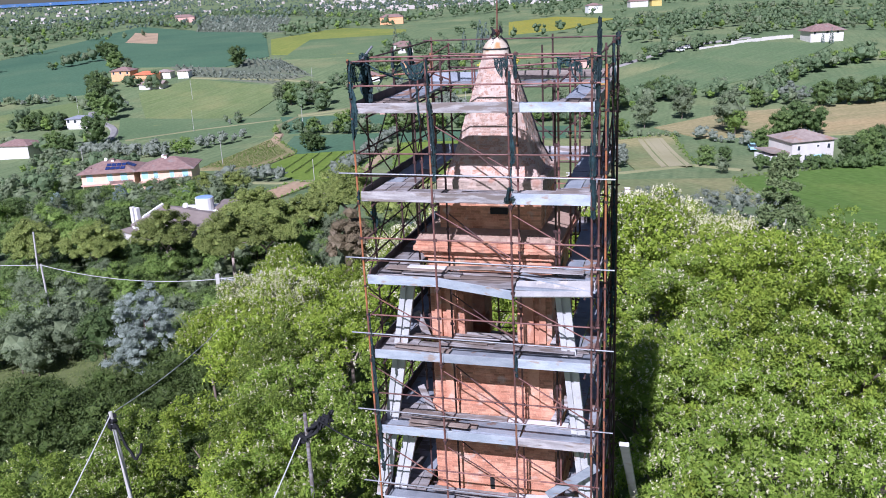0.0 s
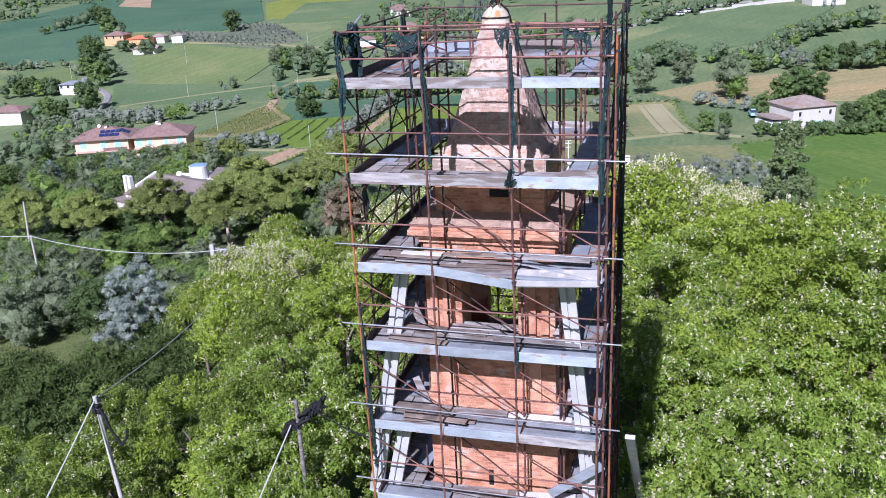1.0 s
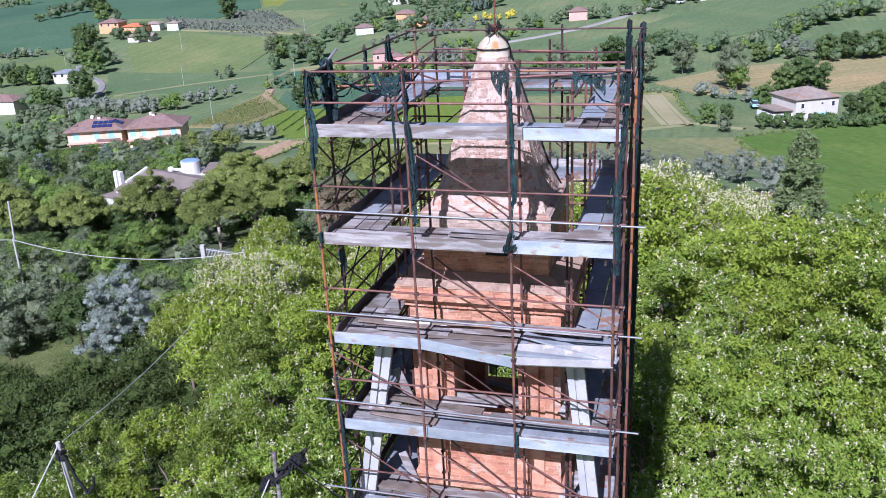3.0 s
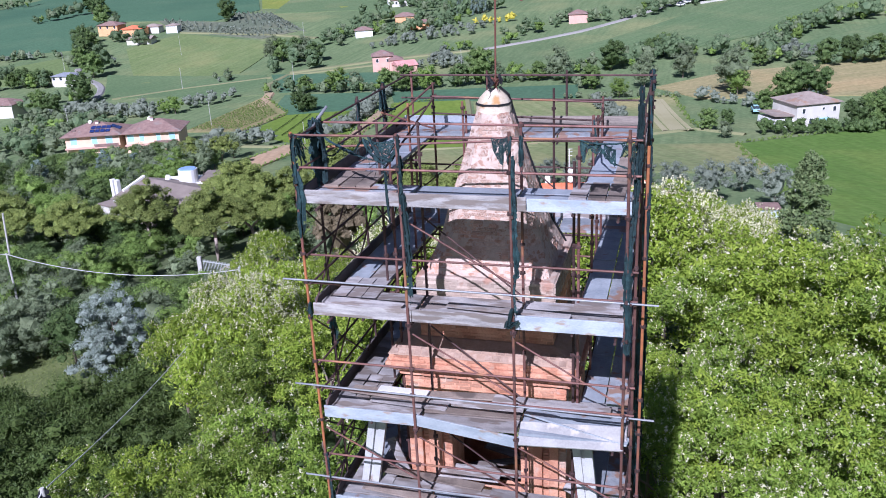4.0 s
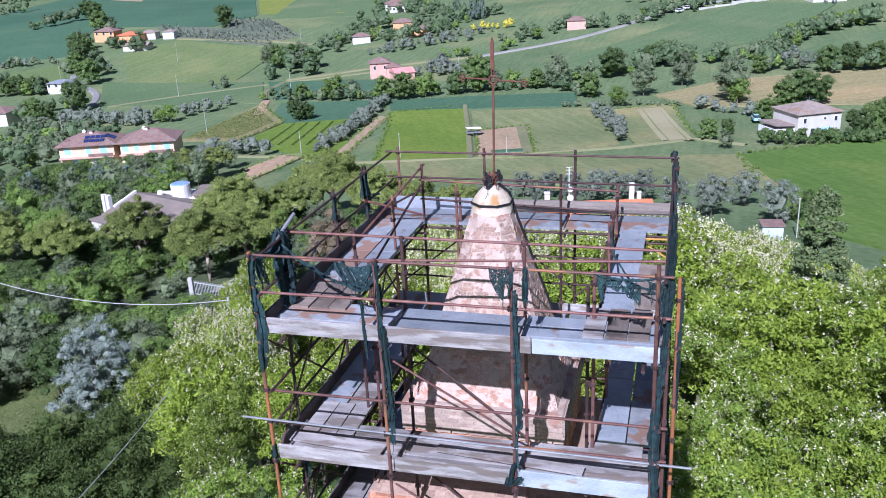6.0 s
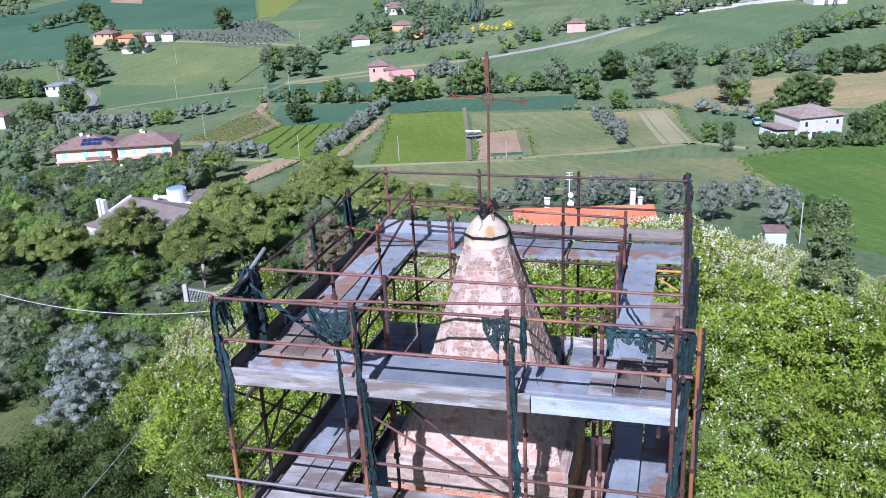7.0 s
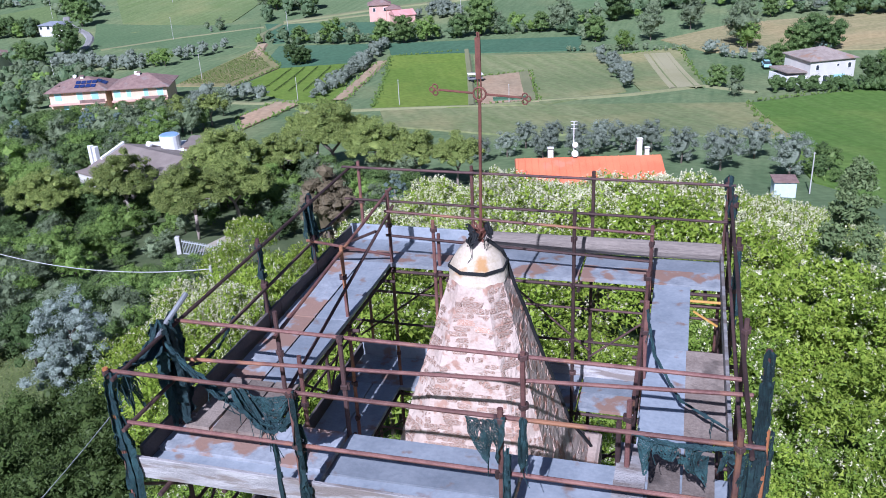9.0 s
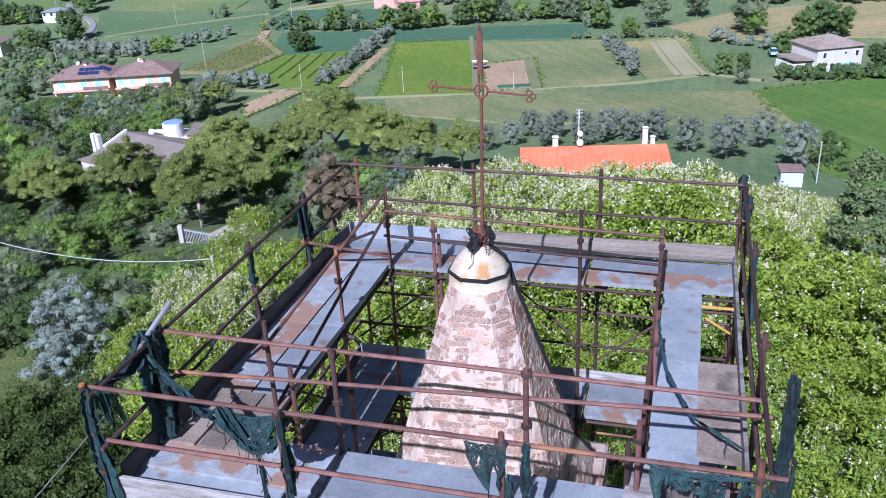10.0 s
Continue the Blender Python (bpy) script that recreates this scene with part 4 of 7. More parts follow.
PALE_BOARD = surface("pale_board", (0.55, 0.55, 0.56), (0.64, 0.64, 0.65), 3, 40, 0.7, bump=0.3, third=(0.4, 0.34, 0.3), third_size=1.5, third_at=0.64)
r = random.Random(31)
for i, z in enumerate(LEVELS[1:6]):
    for k in range(7 if i else 2):
        u, v = r.uniform(-1.9, 1.5), r.uniform(FRONT + 0.25, FRONT_IN + 0.12)
        l, w = r.uniform(0.5, 1.0), r.uniform(0.09, 0.13)
        m = Matrix.Translation((u, v, z + 0.05 + 0.022 * k)) @ Matrix.Rotation(r.uniform(-0.12, 0.12), 4, "Z") @ Matrix.Rotation(r.uniform(-0.015, 0.015), 4, "Y")
        solid("loose_board", boxed(-l, l, -w, w, -0.013, 0.013, m, bevel=0.003), r.choice((WOOD, WOOD, BROWN_WOOD, PALE_BOARD if i else WOOD)), "loose weathered board lying on a scaffold deck", "board", "loose boards", at=TOWER)
    for s in (-1, 1):
        m = Matrix.Translation((MID + s * 1.62, -1.5, z + 0.33)) @ Matrix.Rotation(radians(s * 28), 4, "Y") @ Matrix.Rotation(radians(-12), 4, "X")
        if i in (2, 3):
            solid("leaning_board", boxed(-0.09, 0.09, -0.015, 0.015, -0.35, 0.35, m, bevel=0.003), WOOD, "grey board leaning against the tower wall", "board", "loose boards", at=TOWER)
solid("wooden_bracket", box(box(bmesh.new(), 2.02, 2.4, 1.5, 1.53, 21.46, 21.485, bevel=0.004), 2.05, 2.38, 1.45, 1.47, 21.28, 21.3, Matrix.Translation((2.2, 0, 21.3)) @ Matrix.Rotation(radians(32), 4, "Y") @ Matrix.Translation((-2.2, 0, -21.3))),
      surface("yellow_wood", (0.5, 0.27, 0.06), (0.58, 0.34, 0.1), 4, 40, 0.7, bump=0.3), "yellow timber bracket at the corner of the deck", "bracket", at=TOWER)

# ---- steel props of the tower ----


def prop(name, a, b, label, width=0.19):
    a, b = Vector(a), Vector(b)
    d = (b - a)
    up = d.normalized()
    side = Vector((0, 1, 0)).cross(up).normalized()
    q = Matrix((side, up.cross(side), up)).transposed().to_4x4()
    ob = thing(name, label, "steel prop", TOWER @ Matrix.Translation(a) @ q, group="props of the tower")
    for s in (-1, 1):
        bm = bmesh.new()
        box(bm, s * width * 0.5 - 0.062, s * width * 0.5 + 0.062, -0.05, -0.038, 0, d.length)
        for e in (-1, 1):
            box(bm, s * width * 0.5 + e * 0.057 - 0.006, s * width * 0.5 + e * 0.057 + 0.006, -0.038, 0.05, 0, d.length)
        part("channel", bm, STEEL_PAINT, ob)
    for z in (0.0, d.length):
        part("end_plate", boxed(-width * 0.5 - 0.07, width * 0.5 + 0.07, -0.055, 0.055, z - 0.01, z + 0.01), STEEL_PAINT, ob)
    part("web_plate", boxed(-width * 0.5 - 0.02, width * 0.5 + 0.02, 0.015, 0.025, 0.05, d.length - 0.05), STEEL_PAINT, ob)
    return ob


prop("steel_prop", (-1.85, -1.9, 17.6), (-2.78, -2.15, 12.0), "pale twin-channel steel prop leaning against the tower")
prop("steel_prop", (-2.06, -1.9, 13.6), (-2.9, -2.3, 9.5), "pale twin-channel steel prop leaning against the tower")
prop("steel_prop", (1.6, -1.9, 17.6), (2.3, -2.2, 11.5), "pale twin-channel steel prop leaning against the tower")
prop("steel_prop", (2.85, 0.3, 12.6), (2.95, 5.5, 7.2), "pale twin-channel steel prop beside the wood", 0.1)
m = Matrix.Translation((1.9, -2.5, 13.15)) @ Matrix.Rotation(radians(-38), 4, "Y")
solid("diagonal_board", boxed(-0.7, 0.7, -0.02, 0.02, -0.1, 0.1, m, bevel=0.004), TOE_PAINT, "pale board nailed slantwise over the scaffolding", "board", at=TOWER)

# ---- torn netting ----


def rag(points, width, seed, material=NET, name="debris_netting", label="torn dark green debris netting wound round a scaffold tube"):
    """A strip of crumpled net along a line of points."""
    r = random.Random(seed)
    bm = bmesh.new()
    pts = [Vector(p) for p in points]
    n = max(10, int(sum((b - a).length for a, b in zip(pts, pts[1:])) / 0.035))
    line = []
    for i in range(n + 1):
        s = i / n * (len(pts) - 1)
        k = min(int(s), len(pts) - 2)
        line.append(pts[k].lerp(pts[k + 1], s - k))
    cols = 6
    for strand in range(3):
        turn, swing = r.uniform(0, 6), r.uniform(0, 6)
        first, last = (0, n) if strand == 0 else sorted((r.randint(0, n // 2), r.randint(n // 2, n)))
        rows = []
        for i in range(first, last + 1):
            turn += r.uniform(-0.12, 0.2)
            swing += r.uniform(-0.25, 0.25)
            ends = 0.45 if i in (first, last) else 1
            w = width * (0.35 + 0.4 * noise.noise(Vector((i * 0.21, strand * 3.1, seed)))) * ends + 0.25 * width * ends
            off = Vector((math.cos(swing), math.sin(swing), 0)) * width * 0.16 * (strand > 0)
            row = []
            for k in range(cols):
                u = (k / (cols - 1) - 0.5) * w
                fold = 0.22 * w * math.sin(k * 2.1 + turn * 1.4)
                row.append(bm.verts.new(line[i] + off + Vector((u * math.cos(turn * 0.5) + fold * math.sin(turn * 0.5), u * math.sin(turn * 0.5) - fold * math.cos(turn * 0.5), r.uniform(-0.012, 0.012)))))
            rows.append(row)
        for a, b in zip(rows, rows[1:]):
            for k in range(cols - 1):
                if r.random() > (0.14 if k in (0, cols - 2) else 0.03):
                    bm.faces.new((a[k], a[k + 1], b[k + 1], b[k]))
    # loose threads
    for k in range(3):
        p = line[r.randint(0, n)]
        ring(bm, [p, p + Vector((r.uniform(-0.04, 0.04), r.uniform(-0.04, 0.04), -0.1)), p + Vector((r.uniform(-0.06, 0.06), r.uniform(-0.06, 0.06), -r.uniform(0.16, 0.3)))], 0.004, 4)
    ob = solid(name, bm, material, label, "netting", group="torn netting", at=TOWER)
    thick = ob.modifiers.new("thick", "SOLIDIFY")
    thick.thickness = 0.003
    return ob


def drape(a, b, drop, seed, folds=5):
    """A curtain of net that hangs from a rail between a and b, torn along its lower edge."""
    r = random.Random(seed)
    a, b = Vector(a), Vector(b)
    bm = bmesh.new()
    cols, rows_n = 26, 16
    low = [drop * max(0.12, min(1.0, 0.55 + 1.1 * noise.noise(Vector((k * 0.13, seed * 1.7, 0))) + r.uniform(-0.05, 0.05))) for k in range(cols + 1)]
    side = (b - a).cross(Vector((0, 0, 1))).normalized()
    rows = []
    for j in range(rows_n + 1):
        row = []
        f = j / rows_n
        for k in range(cols + 1):
            fold = 0.09 * noise.noise(Vector((k / cols * folds * 1.3, f * 0.9, seed))) * (0.4 + f) + r.uniform(-0.006, 0.006)
            slip = 0.16 * f * noise.noise(Vector((k / cols * folds * 0.7, f * 1.4, seed + 9)))
            row.append(bm.verts.new(a.lerp(b, k / cols) + side * fold + (b - a).normalized() * slip + (b - a) * (0.18 * (0.5 - k / cols) * f) - Vector((0, 0, f * low[k] + 0.03 * math.sin(k / cols * math.pi)))))
        rows.append(row)
    for j in range(rows_n):
        for k in range(cols):
            if r.random() > 0.02 + 0.16 * (j / rows_n) ** 2:
                bm.faces.new((rows[j][k], rows[j][k + 1], rows[j + 1][k + 1], rows[j + 1][k]))
    ob = solid("debris_netting", bm, THIN_NET, "torn dark green debris netting hanging from a rail", "netting", group="torn netting", at=TOWER)
    thick = ob.modifiers.new("thick", "SOLIDIFY")
    thick.thickness = 0.005
    return ob


F = FRONT - 0.06
# two black strips stand in for curled iron scrolls below the cross
rag([(MID - 0.08, -0.12, 22.95), (MID, -0.14, 22.85), (MID - 0.03, -0.2, 22.75)], 0.13, 51, BLACK, label="black crumpled strip standing in for iron scrolls on the cross foot")
rag([(MID + 0.12, -0.1, 22.98), (MID + 0.16, -0.12, 22.82)], 0.1, 52, BLACK, label="black crumpled strip standing in for iron scrolls on the cross foot")
rag([(-2.57, F, 22.52), (-2.61, F, 22.3), (-2.6, F, 21.9), (-2.58, F, 21.5), (-2.63, F, 20.9)], 0.19, 1)
rag([(-2.6, F, 22.5), (-2.45, F + 0.1, 22.45)], 0.14, 2)
rag([(LEFT, -1.95, 22.62), (LEFT, -1.95, 22.1), (LEFT + 0.03, -1.92, 21.6)], 0.3, 3, label="bundle of blackish netting tied to a corner post")
rag([(LEFT, -1.75, 22.6), (LEFT + 0.02, -1.8, 22.0), (LEFT + 0.05, -1.8, 21.55)], 0.22, 4, label="bundle of blackish netting tied to a corner post")
rag([(LEFT, -2.5, 22.5), (LEFT, -2.2, 22.35), (LEFT, -1.9, 22.45)], 0.14, 5)
rag([(LEFT, 0.0, 22.55), (LEFT, 0.0, 22.1)], 0.17, 6)
rag([(LEFT, 0.0, 21.9), (LEFT, 0.0, 21.6)], 0.13, 7)
rag([(LEFT, 1.38, 22.6), (LEFT, 1.38, 22.1), (LEFT, 1.38, 21.7)], 0.17, 8)
rag([(LEFT + 0.05, 1.38, 22.1), (LEFT + 0.1, 1.75, 22.0)], 0.14, 9)
rag([(-0.95, F, 22.55), (-0.95, F, 21.8), (-0.92, F, 21.3), (-0.9, F, 20.5), (-0.9, F, 20.0)], 0.15, 10)
rag([(-1.42, FRONT, 22.5), (-1.28, FRONT, 22.2), (-1.1, FRONT, 22.12), (-0.95, FRONT, 22.45)], 0.12, 11, label="swag of torn netting slung from the rail")
solid("loose_tube", tubed((LEFT - 0.02, -2.15, 22.42), (LEFT + 0.1, -1.6, 22.72), 0.024, 8), GALV, "short galvanised tube caught in the netting", "tube", at=TOWER)
drape((-1.4, FRONT + 0.02, 22.42), (-1.02, FRONT + 0.02, 22.46), 0.24, 41)
drape((LEFT, -2.05, 22.5), (LEFT + 0.02, -1.7, 22.55), 1.0, 42)
drape((LEFT - 0.03, -2.6, 22.45), (LEFT - 0.03, -2.35, 22.4), 0.45, 43)
drape((LEFT - 0.03, 1.2, 22.5), (LEFT - 0.03, 1.5, 22.55), 0.9, 44)
rag([(-1.5, FRONT, 22.45), (-1.75, FRONT + 0.2, 22.2), (-2.3, FRONT + 0.5, 22.3)], 0.05, 12)
rag([(-1.22, FRONT, 22.2), (-1.2, FRONT, 21.9), (-1.16, FRONT - 0.05, 21.2)], 0.06, 13)
rag(sag((-2.5, FRONT + 0.62, 22.42), (-1.1, FRONT, 22.12), 0.12, 10), 0.08, 34, label="sagging strip of torn netting between two posts")
rag(sag((-1.5, FRONT, 22.46), (-0.95, FRONT, 22.42), 0.34, 8), 0.13, 35, label="swag of torn netting slung from the rail")
rag(sag((LEFT, -2.55, 22.5), (LEFT, -1.95, 22.62), 0.16, 8), 0.16, 36, label="blackish netting slung along the side rail")
rag(sag((LEFT, -1.95, 22.2), (LEFT, -0.7, 22.0), 0.25, 10), 0.05, 37, label="loose dark strip of netting sagging along the side")
rag([(-2.5, -1.98, 22.6), (-2.5, -1.9, 22.2), (-2.42, -1.95, 21.9), (-2.45, -1.98, 21.56)], 0.2, 38, label="bundle of blackish netting tied to a corner post")
drape((0.42, F, 22.52), (0.72, F, 22.55), 0.6, 14)
rag([(0.85, F, 22.55), (0.84, F, 22.1)], 0.11, 15)
rag([(0.72, F, 22.3), (0.72, F, 21.7), (0.72, F, 21.1), (0.74, F, 20.5), (0.7, F, 20.2), (0.72, F, 19.85)], 0.13, 16)
rag([(0.68, F - 0.04, 19.95), (0.6, F - 0.04, 19.62), (0.78, F - 0.04, 19.75)], 0.14, 17)
rag([(0.72, F, 16.25), (0.73, F, 15.7)], 0.16, 18)
drape((1.66, FRONT, 22.48), (1.94, FRONT, 22.45), 0.36, 19, 3)
rag(sag((1.62, FRONT - 0.02, 22.5), (2.4, FRONT - 0.02, 22.5), 0.06, 8), 0.09, 46, label="swag of torn netting slung from the rail")
drape((1.98, FRONT, 22.45), (2.1, FRONT, 22.42), 0.3, 20, 2)
drape((2.22, FRONT - 0.03, 22.45), (2.42, FRONT - 0.03, 22.48), 0.6, 21, 3)
rag([(2.46, F + 0.12, 23.22), (2.47, F + 0.1, 22.7), (2.46, F + 0.1, 22.2), (2.42, F + 0.1, 21.6), (2.38, F, 20.9)], 0.13, 22)
rag([(2.36, F, 21.0), (2.36, F, 20.3), (2.38, F, 19.7), (2.36, F, 19.3)], 0.17, 23)
rag([(2.6, FRONT + 0.5, 22.3), (2.58, FRONT + 0.5, 21.6), (2.58, FRONT + 0.5, 20.5)], 0.08, 24)
rag([(RIGHT + 0.06, 2.0, 22.62), (RIGHT + 0.06, 2.0, 22.3)], 0.16, 25)
rag([(2.4, BACK, 22.62), (2.42, BACK, 22.3)], 0.2, 26)
rag([(RIGHT + 0.06, 0.75, 22.5), (RIGHT + 0.08, 0.75, 21.9), (RIGHT + 0.06, 0.75, 21.2)], 0.13, 27)
rag([(1.6, -0.3, 22.3), (1.7, -0.6, 21.95), (1.95, -1.0, 21.75), (2.36, -1.3, 21.7)], 0.04, 28)
rag([(-2.6, F, 19.8), (-2.6, F, 19.55)], 0.16, 29)
rag([(-2.58, F, 17.0), (-2.55, F, 15.8), (-2.52, F, 14.0), (-2.5, F, 13.0)], 0.12, 30)
rag([(LEFT, -1.95, 19.4), (LEFT, -1.95, 18.6)], 0.16, 31)
rag([(RIGHT + 0.06, -1.0, 20.9), (RIGHT + 0.1, -1.0, 18.0), (RIGHT + 0.06, -1.0, 15.0), (RIGHT + 0.06, -1.0, 12.0)], 0.16, 32)
rag([(RIGHT + 0.06, 0.75, 20.9), (RIGHT + 0.1, 0.75, 18.0), (RIGHT + 0.06, 0.75, 15.0)], 0.14, 33)

# ---- trees ----


def ball_faces(rounds):
    """The triangles of a small faceted ball, as an array of faces x corners x 3."""
    b = bmesh.new()
    bmesh.ops.create_icosphere(b, subdivisions=rounds, radius=1.0)
    corners = np.array([v.co for v in b.verts])
    faces = np.array([[v.index for v in f.verts] for f in b.faces])
    b.free()
    return corners, faces


BALL_20, BALL_80 = ball_faces(1), ball_faces(2)


def core_corners(centres, radii, seed, ball=BALL_20, squash=0.8, rough=0.3):
    """Dense inner foliage: a knobbly faceted lump at each centre, as corners of triangles."""
    r = np.random.RandomState(seed)
    corners, faces = ball
    v = corners[None] * (1 + rough * r.uniform(-1, 1, (len(centres), len(corners), 1))) * np.asarray(radii)[:, None, None] * np.array((1, 1, squash)) + np.asarray(centres)[:, None]
    return v[:, faces].reshape(-1, 3)


def leaf_mesh(name, centres, size, seed, material, upward=0.5, narrow=0.5, out=None, firm=0.8, cores=None):
    """One small pointed leaf at each centre, turned at random, rather facing up and out; cores: denser lumps behind the leaves."""
    r = np.random.RandomState(seed)
    n = len(centres)
    d = r.normal(size=(n, 3))
    face = r.normal(size=(n, 3)) * 0.55 + np.array((0, 0, upward))
    if out is not None:
        face += out * firm
    d /= np.linalg.norm(d, axis=1)[:, None]
    side = np.cross(face, d)
    side /= np.linalg.norm(side, axis=1)[:, None] + 1e-9
    s = size * r.uniform(0.6, 1.25, n)[:, None]
    v = np.stack((centres - d * s * 0.8 - side * s * narrow, centres + d * s * 1.2, centres - d * s * 0.8 + side * s * narrow), 1).reshape(-1, 3)
    if cores is not None:
        v = np.concatenate((v, cores))
        n = len(v) // 3
    me = bpy.data.meshes.new(name)
    me.vertices.add(3 * n)
    me.vertices.foreach_set("co", v.ravel())
    me.loops.add(3 * n)
    me.loops.foreach_set("vertex_index", np.arange(3 * n))
    me.polygons.add(n)
    me.polygons.foreach_set("loop_start", np.arange(n) * 3)
    me.polygons.foreach_set("loop_total", np.full(n, 3))
    me.materials.append(material)
    me.update()
    return me


def clumps(count, shape, seed, full=False):
    """Centres and sizes of the clumps of a crown. shape(direction) gives the crown's reach that way."""
    r = np.random.RandomState(seed)
    d = r.normal(size=(count, 3))
    d[:, 2] = d[:, 2] + 0.15 if full else np.abs(d[:, 2]) - 0.25
    d /= np.linalg.norm(d, axis=1)[:, None]
    reach = r.uniform(0.45, 1.0, count) ** 0.6
    return d * reach[:, None] * np.array(shape), r.uniform(0.7, 1.25, count)


def cone_clumps(count, shape, seed):
    """Clumps of a conifer: a tall spindle, wide below, pointed above."""
    r = np.random.RandomState(seed)
    f = r.uniform(0, 1, count) ** 1.15
    a = r.uniform(0, 6.283, count)
    w = (1 - f) ** 0.5 * r.uniform(0.6, 1.0, count) ** 0.4
    return np.stack((np.cos(a) * w * shape[0], np.sin(a) * w * shape[1], (f * 2 - 1) * shape[2]), 1), r.uniform(0.7, 1.2, count) * (1.1 - 0.6 * f)


def crown_points(count, centres, sizes, blob, seed):
    r = np.random.RandomState(seed)
    pick = r.choice(len(centres), count, p=sizes ** 2 / np.sum(sizes ** 2))
    d = r.normal(size=(count, 3))
    d /= np.linalg.norm(d, axis=1)[:, None]
    d[:, 2] = np.where(d[:, 2] < -0.35, -d[:, 2], d[:, 2])
    rad = blob * sizes[pick] * r.uniform(0.6, 1.12, count)
    p = centres[pick] + d * rad[:, None] * np.array((1, 1, 0.75))
    return p, d


def trunk_mesh(name, height, radius, limbs, spread, seed, material, lean=0.3):
    r = random.Random(seed)
    bm = bmesh.new()
    top = Vector((r.uniform(-lean, lean), r.uniform(-lean, lean), height))
    ring(bm, [Vector((0, 0, -1.2)), Vector((top.x * 0.2, top.y * 0.1, height * 0.35)), Vector((top.x * 0.6, top.y * 0.7, height * 0.7)), top], radius, 7, 0.45)
    for k in range(limbs):
        a = k * 2.4 + r.uniform(-0.4, 0.4)
        s = r.uniform(0.45, 0.95)
        base = Vector((top.x * s * 0.7, top.y * s * 0.7, height * (0.45 + 0.5 * s)))
        tip = base + Vector((math.cos(a) * spread * r.uniform(0.6, 1), math.sin(a) * spread * r.uniform(0.6, 1), r.uniform(0.5, 1.4) * spread * 0.6))
        ring(bm, [base, base.lerp(tip, 0.5) + Vector((0, 0, 0.15)), tip], radius * 0.45, 5, 0.3)
    return mesh_of(bm, name, material, True)


def make_tree(name, label, category, group, height, shape, seed, leaf, bark, n_leaf, leaf_size, n_clump, blob, blossom=0, bloom=None, bloom_size=0.065, trunk_r=0.16, limbs=7, lift=None, narrow=0.5, cone=False, full=False, core=0.0, ball=BALL_20):
    """A tree that stands at the origin: trunk with limbs, a crown of clumps of leaves, and blossom."""
    ob = thing(name, label, category, group=group)
    lift = height - shape[2] * 0.95 if lift is None else lift
    c, s = cone_clumps(n_clump, shape, seed) if cone else clumps(n_clump, shape, seed, full)
    c = c + np.array((0, 0, lift))
    part("trunk", trunk_mesh("trunk", lift + shape[2] * (0.35 if cone else -0.1), trunk_r, limbs, max(shape[0], shape[1]) * 0.6, seed, bark), None, ob)
    p, d = crown_points(n_leaf, c, s, blob, seed + 1)
    inner = np.concatenate((core_corners(c, blob * s * core, seed + 6, ball), core_corners([(0, 0, 0)], [1.0], seed + 7, BALL_80, 1.0, 0.25) * np.array(shape) * 0.52 + np.array((0, 0, lift)))) if core and not cone else core_corners(c, blob * s * core, seed + 6, ball) if core else None
    part("crown", leaf_mesh("crown", p, leaf_size, seed + 2, leaf, narrow=narrow, out=d, firm=1.5 if full else 0.9, cores=inner), None, ob)
    if blossom:
        r = np.random.RandomState(seed + 5)
        p, d = crown_points(blossom // 8, c, s, blob * 1.1, seed + 3)
        p = np.repeat(p, 8, 0) + r.normal(size=(len(p) * 8, 3)) * np.array((0.045, 0.045, 0.12)) * bloom_size / 0.06
        part("blossom", leaf_mesh("blossom", p, bloom_size, seed + 4, bloom, narrow=0.8), None, ob, "hanging clusters of white flowers")
    return ob


def plant(kinds, x, y, scale=1.0, turn=0.0, sink=0.0, label="", squash=1.0):
    """A copy of one of the trees, on the ground at x, y."""
    m = Matrix.Translation((x, y, ground_at(x, y) - sink)) @ Matrix.Rotation(turn, 4, "Z") @ Matrix.Diagonal((scale, scale, scale * squash, 1))
    ob = copy_thing(kinds, m)
    if label:
        ob["label"] = label
    return ob


def drop_model(ob):
    for o in (*ob.children_recursive, ob):
        bpy.data.objects.remove(o)


